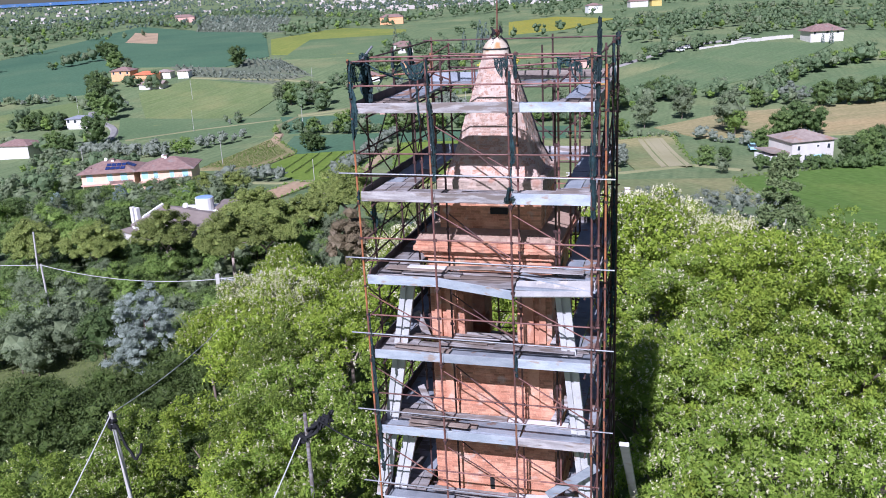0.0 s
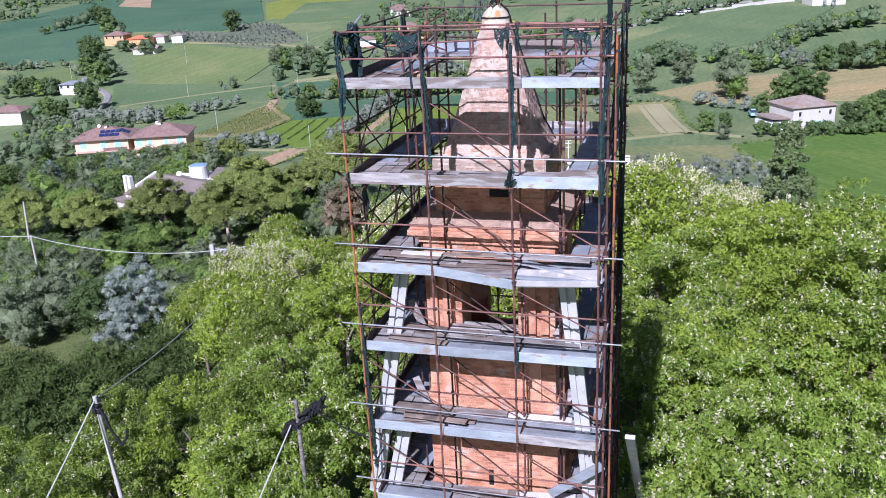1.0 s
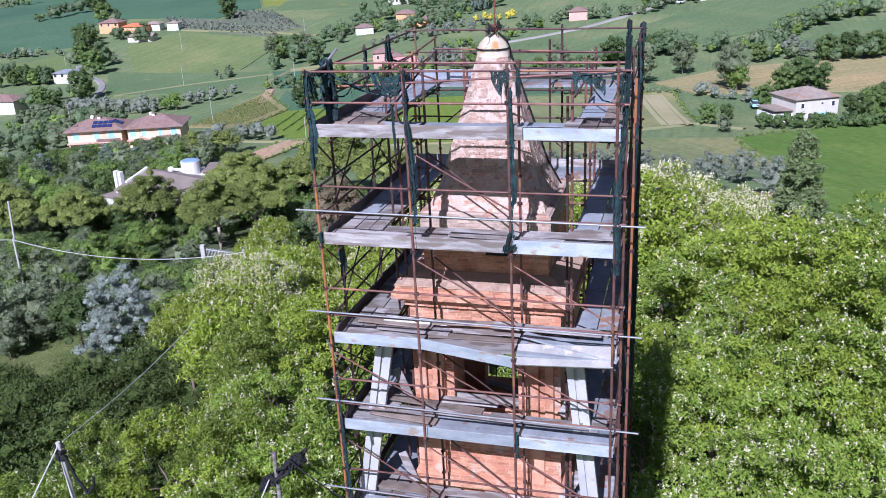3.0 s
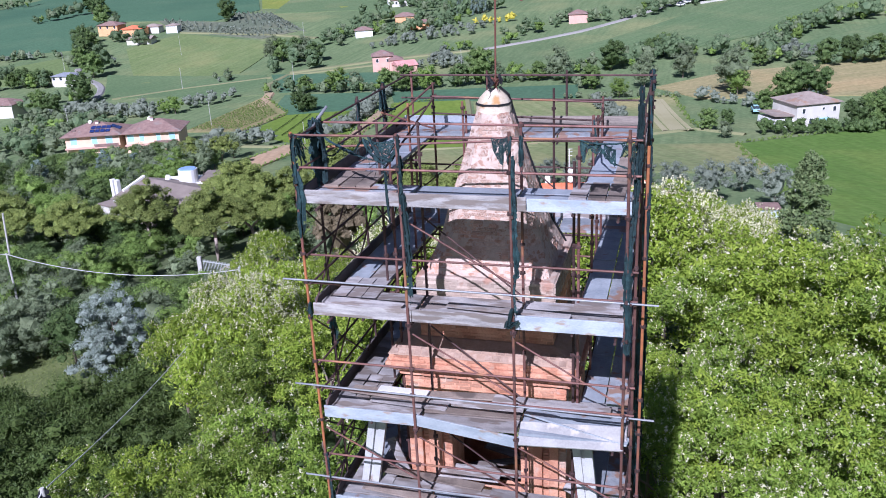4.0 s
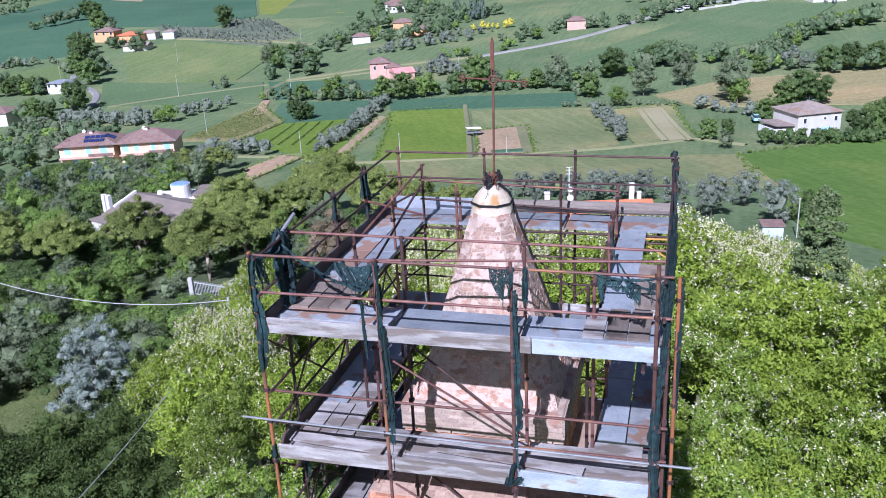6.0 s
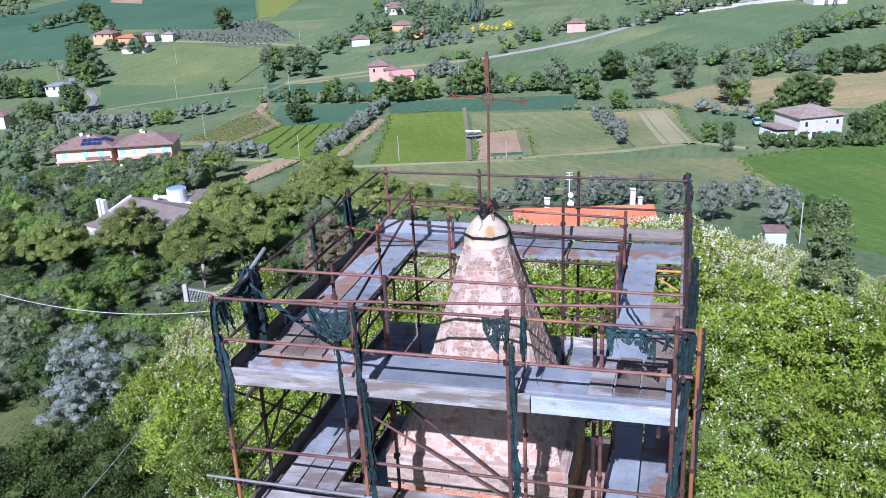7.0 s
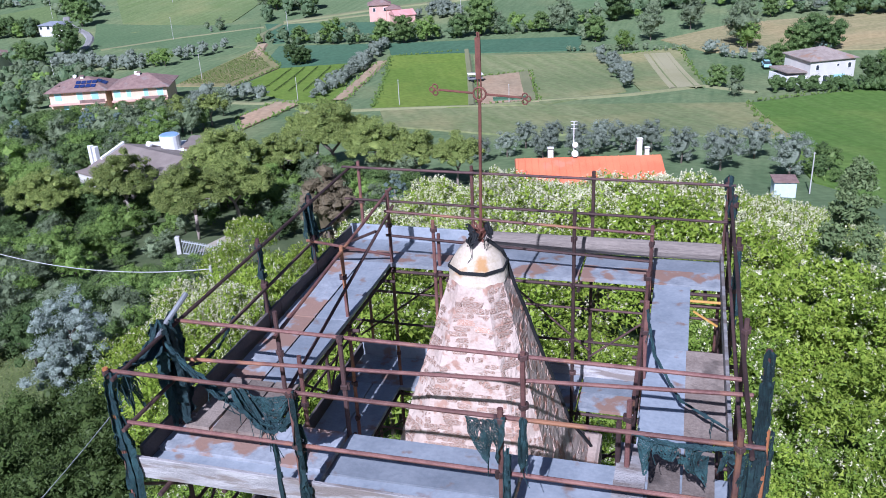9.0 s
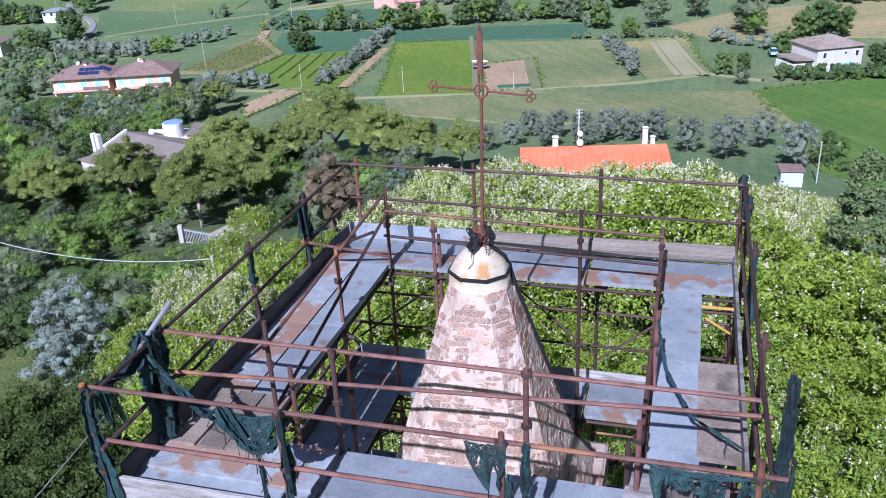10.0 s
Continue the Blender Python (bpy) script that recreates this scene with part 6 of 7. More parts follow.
copse("upper_woods", "woods and olives high on the hillside", [[(104, 566), (123, 580), (150, 634), (186, 661), (239, 694), (290, 713), (336, 686)], [(100, 457), (140, 496), (176, 534), (189, 502), (226, 459)], [(106, 428), (119, 430)], [(150, 560), (210, 590), (280, 600)], [(200, 540), (260, 520)]], 8, 4.0, 6, 14, 40, lumps=5, ball=BALL_20)
copse("plain_edge_woods", "wooded slopes above the distant plain", [[(-402, 803), (-366, 796), (-367, 901), (-399, 1095), (-362, 1068), (-268, 917)], [(-320, 633), (-316, 685)], [(-450, 900), (-420, 1050), (-330, 1180), (-240, 1250)], [(-127, 695), (-110, 732), (-91, 772), (-66, 764), (-56, 753)], [(-321, 811), (-291, 807)], [(-60, 800), (0, 830), (60, 860)], [(-430, 760), (-450, 830)], [(-210, 1180), (-100, 1000), (-50, 850)]], 10, 5.5, 10, 19, 30, lumps=5, ball=BALL_20)
copse("roadside_trees", "trees along a far hillside road", [[(27, 380), (53, 397), (81, 393), (97, 409), (111, 417), (125, 424), (141, 430)], [(-36, 428), (-12, 421), (10, 450), (30, 470)], [(5, 492), (-30, 520)], [(150, 450), (230, 520)]], 7, 4, 3, 3)
for name, label, lines in (("grass_edge", "tufts of grass along bare earth", [[(-43, 188), (-38, 205), (-32, 199), (-39, 173), (-43, 188)], [(-25, 200), (-23.6, 214), (-22.1, 226), (-20.5, 239), (-18.3, 252)], [(-22, 200), (-20.8, 214), (-19.3, 226), (-17.8, 239), (-15.6, 252)]]),
                           ("grass_edge", "uneven grass along field boundaries", [[(8, 220), (21, 223), (19, 184), (7, 184), (8, 220)], [(-15, 188), (-15, 258), (5, 259)], [(58, 175), (99, 193)], [(58, 175), (46, 112)], [(-60, 294), (-46, 257), (-54, 234)], [(43, 237), (62, 242), (56, 194)]])):
    tree_band(name, label, lines, 0.9, LIME_LEAF, 0.55, 0.4, len(lines), 12, lumps=2, ball=BALL_20)
tree_band("house_hedge", "dark hedge below the white house", [[(66, 187), (77, 187), (88, 186), (97, 190)], [(67, 185), (78, 185), (88, 184), (99, 188)]], 3.3, OAK, 1.0, 0.7, 4)
tree_band("slope_hedge", "short grey hedge on the slope", [[(40, 234), (41, 214), (40, 195)]], 4.0, OLIVE, 1.7, 0.9, 5)
tree_band("olive_cluster", "grey olives beside the white house", [[(67, 234), (72, 226), (77, 221)]], 4.2, OLIVE, 1.4, 0.9, 15)
tree_band("scrub", "pale dry scrub along a field edge", [[(33, 247), (48, 244), (64, 238)]], 2.0, GREY_LEAF, 1.1, 0.8, 16)
copse("farm_trees", "dark trees round distant farmhouses", [[(-176, 445), (-168, 421), (-160, 400), (-150, 385)], [(-201, 518), (-180, 500)], [(-150, 440), (-190, 460)], [(-160, 356), (-180, 358)], [(-240, 534), (-225, 560)]], 9, 6, 3, 6)
copse("scrub_line", "scrubby trees between hillside fields", [[(-215, 418), (-194, 419), (-178, 421)], [(-140, 300), (-128, 294)], [(-154, 400), (-146, 399)], [(-145, 300), (-175, 320)], [(-86, 342), (-80, 341)]], 5, 3.0, 2.5, 17, mix=(GREY_LEAF, FAR_LEAF, OLIVE))
copse("orchard_edge", "mixed bushes and olives between the gardens", [[(-138, 288), (-112, 264)], [(-130, 264), (-104, 242)], [(-120, 246), (-100, 228)], [(-113, 230), (-99, 214)], [(-122, 232), (-112, 214)], [(-108, 205), (-98, 196)]], 5, 2.8, 3.5, 20, mix=(GREY_LEAF, FAR_LEAF, LIME_LEAF))
tree_band("valley_wood", "dark wood beside a field track", [[(-74, 382), (-50, 366)], [(-68, 355), (-48, 353)]], 9, FAR_LEAF, 2.6, 2.5, 18)
tree_band("olive_grove", "grey-green olives in a far hollow", [[(-126, 296), (-104, 284), (-88, 277)], [(-122, 289), (-104, 279), (-92, 273)], [(-82, 285), (-72, 294)], [(-7, 324), (6, 322)], [(-57, 221), (-43, 209)]], 4.6, OLIVE, 1.6, 2.2, 7)
copse("farm_copse", "mixed copse round the hillside farms", [[(-53.7, 399.5), (-49, 423), (-41, 438), (-33, 448), (-30, 486)], [(-32, 556), (-11, 505), (0, 478), (6, 470)], [(-6, 424), (0, 421), (8, 432)], [(-30, 430), (-20, 440), (-8, 445)]], 8, 4.2, 4.0, 31)
copse("green_bushes", "round bushes along the field edge", [[(2, 363), (8, 359), (12, 363)], [(24, 361), (30, 373)]], 4.5, 2.6, 1.4, 32, mix=(LIME_LEAF, FAR_LEAF, LIME_LEAF))
tree_band("olive_band", "grey olive rows below the hillside farms", [[(-24, 392), (-13, 402), (-2, 408), (10, 411), (22, 413)], [(-30, 386), (-18, 392), (0, 398), (14, 401)]], 4.2, OLIVE, 2.0, 1.5, 33)
tree_band("broom_hedge", "yellow flowering broom on the hillside", [[(16, 424), (24, 422), (34, 419)]], 4.0, YELLOW_LEAF, 1.6, 0.8, 34)
tree_band("farm_olives", "grey olives beside the pink farm", [[(-8, 330), (0, 326), (5, 329)], [(-5, 336), (3, 335)]], 5.5, OLIVE, 1.8, 1.6, 35)
tree_band("hillside_olives", "grey olives beside the dark grove", [[(109, 291), (114, 286), (119, 281)], [(112, 296), (120, 290)]], 5.0, OLIVE, 1.8, 1.8, 36)
copse("bright_hedge", "fresh green hedge climbing the hillside", [[(122, 318), (134, 336), (146, 349), (154, 356), (164, 362), (173, 366)]], 6, 3.2, 2.0, 37, mix=(LIME_LEAF, LIME_LEAF, FAR_LEAF))
copse("lane_trees", "trees beside the lane and the white house", [[(-168, 356), (-162, 358), (-157, 357)], [(-150, 313), (-140, 312), (-132, 318)], [(-134, 296), (-142, 300)], [(-112, 262), (-96, 250), (-92, 232)], [(-101, 218), (-112, 224)]], 6.5, 3.0, 2.5, 38)
def in_field(x, y):
    """Whether a place lies on one of the open fields."""
    for _, _, _, c in FIELDS:
        side = [(b[0] - a[0]) * (y - a[1]) - (b[1] - a[1]) * (x - a[0]) for a, b in zip(c, c[1:] + c[:1])]
        if min(side) > 0 or max(side) < 0:
            return True
    return False


far_lines = []
r = random.Random(9)
for k in range(320):
    a, d = radians(r.uniform(-31, 31)), r.uniform(520, 1900)
    x, y = d * math.sin(a), d * math.cos(a)
    b, l = r.uniform(-0.5, 0.5), r.uniform(15, 70)
    ends = [(x, y), (x + l * math.cos(b), y + l * math.sin(b))]
    if not any(in_field(*e) for e in (*ends, ((ends[0][0] + ends[1][0]) / 2, (ends[0][1] + ends[1][1]) / 2))):
        far_lines.append(ends)
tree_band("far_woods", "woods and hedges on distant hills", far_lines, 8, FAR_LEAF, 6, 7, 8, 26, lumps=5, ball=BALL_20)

# ---- roads, tracks, rows and posts in the fields ----


def strip(name, line, width, material, label, category, lift=0.3):
    """A ribbon along a line on the map, laid over the land."""
    bm = bmesh.new()
    pts = []
    for (x0, y0), (x1, y1) in zip(line, line[1:]):
        n = max(2, int(math.hypot(x1 - x0, y1 - y0) / 4))
        pts += [(x0 + (x1 - x0) * k / n, y0 + (y1 - y0) * k / n) for k in range(n)]
    pts.append(line[-1])
    rows = []
    for k, (x, y) in enumerate(pts):
        a, b = pts[max(0, k - 1)], pts[min(len(pts) - 1, k + 1)]
        d = math.hypot(b[0] - a[0], b[1] - a[1])
        nx, ny = -(b[1] - a[1]) / d * width / 2, (b[0] - a[0]) / d * width / 2
        rows.append([bm.verts.new((x + s * nx, y + s * ny, ground_at(x + s * nx, y + s * ny) + lift + h)) for s, h in ((-1 - 1.6 / width, -0.7), (-1, 0), (1, 0), (1 + 1.6 / width, -0.7))])
    for a, b in zip(rows, rows[1:]):
        for k in range(3):
            bm.faces.new((a[k], a[k + 1], b[k + 1], b[k]))
    return solid(name, bm, material, label, category, kind="structure")


LANE = surface("grey_lane", (0.22, 0.215, 0.205), (0.28, 0.27, 0.26), 0.1, 2, 0.9, bump=0)
ROAD = surface("pale_road", (0.25, 0.24, 0.22), (0.31, 0.3, 0.28), 0.1, 2, 0.9, bump=0)
GRAVEL = surface("pale_gravel", (0.4, 0.35, 0.28), (0.48, 0.43, 0.36), 0.2, 2, 0.95, bump=0)
DRY_GRASS = surface("dry_grass_edge", (0.17, 0.18, 0.085), (0.22, 0.22, 0.11), 0.1, 2, 0.95, bump=0)
HAY = surface("hay_surface", (0.3, 0.28, 0.15), (0.35, 0.32, 0.19), 0.1, 2, 0.95, bump=0)
strip("road", [(16, 355), (37, 363), (57, 373), (78, 390), (101, 415), (118, 428), (150, 440)], 1.8, ROAD, "pale road climbing the far hillside", "road", 0.5)
strip("road", [(-128, 322), (-129.5, 330), (-131.5, 338), (-134.5, 347), (-139, 356), (-144, 363), (-150, 371), (-156, 380), (-161, 392)], 2.0, LANE, "grey lane past the white house", "road", 0.45)
strip("track", [(-30, 188), (6, 182), (38, 187), (55, 194), (63, 185)], 0.5, DRY_GRASS, "pale footpath across the meadow", "path", 0.45)
strip("track", [(-62, 223), (-56, 216), (-50, 210), (-42, 205), (-33, 204)], 1.3, DRY_GRASS, "pale farm track", "path", 0.4)
strip("track", [(-58, 290), (-64, 320), (-60, 340), (-20, 345)], 2.0, DRY_GRASS, "pale field edge", "path", 0.4)
strip("track", [(-120, 318), (-95, 330), (-66, 338)], 1.5, DRY_GRASS, "pale field edge", "path", 0.4)
strip("track", [(6.5, 260), (6.2, 220), (5.4, 183)], 0.9, DRY_GRASS, "pale field edge", "path", 0.42)
strip("track", [(-23.5, 200), (-22.3, 214), (-20.8, 226), (-19.2, 239), (-17, 252)], 2.4, PLOUGH, "reddish earth strip beside a hedge", "path", 0.44)
strip("track", [(-57, 272), (-58, 284), (-59, 293), (-59.5, 301)], 2.6, PLOUGH, "reddish farm track between vineyards", "path", 0.42)
strip("track", [(-136, 470), (-80, 445), (-60, 430)], 2.0, DRY_GRASS, "pale field edge", "path", 0.5)
strip("track", [(-60, 345), (-20, 356), (16, 355)], 2.5, DRY_GRASS, "pale grassy farm lane", "path", 0.5)
for x0, x1, w in ((55.6, 51.2, 2.6), (52.0, 48.0, 1.0), (57.6, 53.6, 0.8), (53.6, 49.6, 0.7)):
    strip("hay_strip", [(x0, 236), (x0 * 0.5 + x1 * 0.5, 214), (x1, 192)], w, HAY, "strip of cut pale hay", "hay", 0.42)
for k in range(5):
    strip("tyre_track", [(20.2 - 0.8 * k + 2 * (k > 2), 222), (18.4 - 0.8 * k + 2 * (k > 2), 184)], 0.35, DRY_GRASS, "line of tyre marks in the plot", "track", 0.46)
strip("green_strip", [(10, 188.5), (18, 188.5)], 3.0, TEAL, "strip of green vegetables in the plot", "crop", 0.45)
strip("garden_path", [(-22.9, 88.4), (-22.6, 91), (-21.6, 94), (-19, 99), (-14, 104)], 2.2, GRAVEL, "pale gravel drive behind the gate", "path", 0.3)


def rows_of(name, label, a, b, c, d, count, height, material, seed, gap=0.9):
    """Rows of low plants across the field with corners a, b (one end) and d, c (the other)."""
    r = np.random.RandomState(seed)
    pts = []
    for k in range(count):
        f = (k + 0.5) / count
        x0, y0, x1, y1 = a[0] + (b[0] - a[0]) * f, a[1] + (b[1] - a[1]) * f, d[0] + (c[0] - d[0]) * f, d[1] + (c[1] - d[1]) * f
        n = int(math.hypot(x1 - x0, y1 - y0) / gap)
        for j in range(n):
            g = (j + (0.5 + r.uniform(-0.15, 0.15) if gap > 2 else r.uniform(0, 1))) / n
            x, y = x0 + (x1 - x0) * g, y0 + (y1 - y0) * g
            z = ground_at(x, y) + 0.35
            pts.append(np.array((x, y, z)) + r.normal(size=(10, 3)) * np.array((0.05 + height * 0.1, 0.05 + height * 0.1, height * 0.25)) + np.array((0, 0, height * 0.4)))
    me = leaf_mesh(name, np.concatenate(pts), height * 0.28, seed, material, narrow=0.7)
    return tagged(new(name, me), label, "crop rows", kind="stuff")


rows_of("vine_rows", "rows of young vines on pale soil", (-71, 242), (-56, 236), (-49, 257), (-60, 288), 13, 0.5, LIME_LEAF, 21, 0.6)
rows_of("crop_rows", "dark rows in a bright green field", (-47, 222), (-28, 214), (-25.5, 250), (-44, 252), 5, 0.32, SHRUB, 22, 0.3)
rows_of("olive_rows", "rows of olives on a far slope", (-240, 860), (-140, 762), (-182, 1060), (-310, 1170), 16, 4.5, OLIVE, 23, 9)
rows_of("vine_rows", "greyish vine rows on a far slope", (-118, 498), (-70, 452), (-96, 514), (-122, 531), 9, 2.0, OLIVE, 24, 3)
rows_of("vine_rows", "greyish vine rows below the ridge", (-140, 478), (-90, 441), (-74, 452), (-160, 515), 16, 2.0, OLIVE, 25, 3)


def field_post(x, y, h):
    z = ground_at(x, y)
    ob = thing("field_pole", "thin pale wooden power-line pole in the fields", "pole", Matrix.Translation((x, y, z)), group="power-line poles")
    part("post", tubed((0, 0, -0.5), (0, 0, h), 0.085, 8, 0.06), CONCRETE, ob)
    part("insulator", boxed(-0.12, 0.12, -0.04, 0.04, h - 0.16, h - 0.06), CONCRETE, ob)


for x, y, h in ((-9.4, 189, 5.5), (-33, 204, 5.5), (-111, 258, 7), (-66, 247, 7), (-97, 328, 8), (-55, 325, 7), (-166, 390, 8), (-120, 410, 9), (-65, 423, 9), (42, 106, 5), (13, 184, 4), (6.0, 300, 9)):
    field_post(x, y, h)

# gate, fence and garden walls by the drive
GATE_PAINT = surface("grey_gate_paint", (0.36, 0.38, 0.4), (0.42, 0.44, 0.46), 2, 20, 0.5, bump=0)
gate = thing("garden_gate", "pale grey metal sliding gate across the drive", "gate", Matrix.Translation((-25.5, 89.0, ground_at(-25.5, 89))) @ Matrix.Rotation(radians(-26), 4, "Z"))
part("gate_frame", box(boxed(0, 4.4, -0.03, 0.03, 0.1, 0.2), 0, 4.4, -0.03, 0.03, 1.35, 1.45), GATE_PAINT, gate)
for k in range(23):
    part("bar", tubed((0.05 + k * 0.196, 0, 0.1), (0.05 + k * 0.196, 0, 1.6), 0.03, 5), GATE_PAINT, gate)
for x, y, h in ((-25.9, 89.2, 1.9), (-21.2, 86.9, 1.7)):
    solid("gate_pillar", boxed(x - 0.22, x + 0.22, y - 0.22, y + 0.22, ground_at(x, y) - 0.5, ground_at(x, y) + h, bevel=0.03), CONCRETE, "grey concrete gate pillar", "pillar", "gate pillars")
fence = thing("garden_fence", "blue-grey screen fence along the garden", "fence", Matrix.Translation((0, 0, 0)))
SCREEN = surface("blue_grey_screen", (0.13, 0.17, 0.2), (0.17, 0.21, 0.24), 2, 20, 0.8, bump=0.1)
for k in range(6):
    x0, y0 = -56 + k * 2.2, 102.5 - k * 0.4
    z = ground_at(x0, y0)
    part("fence_panel", boxed(x0, x0 + 2.15, y0 - 0.03, y0 + 0.03, z - 0.3, z + 1.4), SCREEN, fence)
# aerial on the red roof
aerial = thing("roof_aerial", "white aerial mast with two dishes on the red roof", "aerial", Matrix.Translation((14.2 - 1.4, 93, -0.3)))
part("mast", tubed((0, 0, -0.3), (0, 0, 3.6), 0.05, 6), PALE_WALL, aerial)
for z, s in ((0.4, 0.36), (1.3, 0.3)):
    part("dish", tubed((0.1, -0.15, z), (0.14, -0.25, z + 0.03), s, 14, s * 0.9), PALE_WALL, aerial, "round white dish")
for z in (2.9, 3.3, 3.6):
    part("rod", tubed((-0.32, 0, z), (0.32, 0, z), 0.025, 5), PALE_WALL, aerial)

# the far plain: a scatter of pale buildings and the sea behind
r = random.Random(71)
far_town = bmesh.new()
for k in range(620):
    a, d = radians(r.uniform(-32, 12)), r.uniform(1500, 4300)
    if r.random() < 0.35:
        a, d = radians(r.uniform(-8, 8)), r.uniform(1100, 2200)
    x, y, s = d * math.sin(a), d * math.cos(a), r.uniform(2.5, 5)
    z = ground_at(x, y)
    box(far_town, x - s, x + s, y - s * 0.7, y + s * 0.7, z - 2, z + r.uniform(3, 6))
tagged(solid("far_town", far_town, surface("far_walls", (0.42, 0.37, 0.33), (0.55, 0.52, 0.5), 0.01, 0.05, 0.9, bump=0), "scattered pale buildings of a distant town", "buildings"), kind="stuff")
sea = surface("sea", (0.07, 0.2, 0.45), (0.08, 0.23, 0.5), 0.001, 0.01, 0.3, bump=0)
bm = bmesh.new()
rows = [[bm.verts.new((d * math.sin(radians(a)), d * math.cos(radians(a)), ground_at(d * math.sin(radians(a)), d * math.cos(radians(a))) + 4)) for a in range(-40, -8, 2)] for d in (3700, 4100, 4500, 4890)]
for a, b in zip(rows, rows[1:]):
    for k in range(len(a) - 1):
        bm.faces.new((a[k], a[k + 1], b[k + 1], b[k]))
solid("sea", bm, sea, "strip of blue sea on the horizon", "sea", kind="structure")
far_lines = []
for k in range(420):
    a, d = radians(r.uniform(-32, 12)), r.uniform(1000, 3700)
    x, y = d * math.sin(a), d * math.cos(a)
    far_lines.append([(x, y), (x + r.uniform(60, 160), y + r.uniform(-30, 30))])
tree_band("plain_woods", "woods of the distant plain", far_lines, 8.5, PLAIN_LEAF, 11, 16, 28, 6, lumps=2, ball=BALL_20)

# ---- houses ----


def house(name, label, x, y, turn, w, d, h, wall, roof, rise=1.8, eave=0.6, hip=True, windows=(), chimneys=(), sink=0.5, base=None, win_material=None):
    """A house whose front faces its own -y: walls, roof, windows as (x, z, width, height) on the front."""
    z = ground_at(x, y) if base is None else base
    ob = thing(name, label, "house", Matrix.Translation((x, y, z)) @ Matrix.Rotation(radians(turn), 4, "Z"))
    part("wall", boxed(-w / 2, w / 2, -d / 2, d / 2, -sink, h), wall, ob)
    a, b = w / 2 + eave, d / 2 + eave
    ridge = max(0.2, a - b) if hip else a
    bm = bmesh.new()
    lo = [bm.verts.new(p) for p in ((-a, -b, h), (a, -b, h), (a, b, h), (-a, b, h))]
    up = [bm.verts.new(p) for p in ((-a, -b, h + 0.15), (a, -b, h + 0.15), (a, b, h + 0.15), (-a, b, h + 0.15))]
    r0, r1 = bm.verts.new((-ridge, 0, h + rise)), bm.verts.new((ridge, 0, h + rise))
    bm.faces.new(lo[::-1])
    for k in range(4):
        bm.faces.new((lo[k], lo[(k + 1) % 4], up[(k + 1) % 4], up[k]))
    bm.faces.new((up[0], up[1], r1, r0))
    bm.faces.new((up[2], up[3], r0, r1))
    bm.faces.new((up[1], up[2], r1))
    bm.faces.new((up[3], up[0], r0))
    part("roof", bm, roof, ob)
    for wx, wz, ww, wh in windows:
        f = part("window", boxed(wx - ww / 2 - 0.08, wx + ww / 2 + 0.08, -d / 2 - 0.05, -d / 2 + 0.05, wz - 0.08, wz + wh + 0.08), PALE_WALL if wall is not PALE_WALL else CONCRETE, ob)
        part("pane", boxed(wx - ww / 2, wx + ww / 2, -d / 2 - 0.07, -d / 2, wz, wz + wh), win_material or GLASS_DARK, f)
    for cx, cy, ch in chimneys:
        c = part("chimney", boxed(cx - 0.35, cx + 0.35, cy - 0.35, cy + 0.35, h + 0.2, h + rise + ch), PALE_WALL, ob)
        part("chimney_cap", boxed(cx - 0.5, cx + 0.5, cy - 0.5, cy + 0.5, h + rise + ch, h + rise + ch + 0.15), TILES, c)
    return ob


# the twin peach houses with solar panels
twin = house("peach_house", "peach two-storey house with pale blue shutters and solar panels", -87.0, 219.2, 4.5, 13.0, 10, 5.0, PEACH, TILES, 2.5, 0.9, True,
             ((-4.5, 3.0, 1.5, 1.7), (0.5, 3.0, 1.3, 1.7), (4.0, 3.0, 1.6, 1.7), (-3, 0.2, 1.2, 2.0), (2, 0.2, 1.2, 2.0)), ((-4.6, -3.2, -1.3), (0.5, -0.6, 0.2)), win_material=SHUTTER, base=-23.3)
for k in range(8):
    u = 0.0 + (k % 4) * 1.25
    v = -4.0 + (k // 4) * 1.5
    m = Matrix.Translation((u, v, 5.0 + 0.3 + (v + 5.9) * 0.38)) @ Matrix.Rotation(math.atan(0.375), 4, "X")
    part("solar_panel", boxed(-0.53, 0.53, -0.62, 0.62, 0.0, 0.06, m), SOLAR, twin, "dark blue solar panel")
twin2 = house("peach_house", "peach two-storey house with pale blue shutters and a balcony", -72.6, 220.2, 4.5, 12.8, 10, 5.0, PEACH, TILES, 2.5, 0.9, True,
              ((-5.2, 3.0, 1.5, 1.7), (-2.5, 3.0, 1.0, 1.7), (1.5, 3.0, 1.0, 1.7), (4.8, 3.0, 1.4, 1.7), (0, 0.2, 1.2, 2.0)), ((-0.6, -0.6, 0.3),), win_material=SHUTTER, base=-23.3)
for ob in (twin, twin2):
    part("balcony", boxed(-6.5, 6.5, -6.2, -5.0, 2.1, 2.4), ROSE, ob, "rose-coloured balcony slab")
    part("balcony_wall", boxed(0.6, 6.4, -6.2, -6.05, 2.4, 3.15), TILES, ob, "brownish balcony parapet")
    part("dish", tubed((-1.2, -0.4, 7.6), (-1.24, -0.6, 7.7), 0.5, 14, 0.45), PALE_WALL, ob, "round white satellite dish")
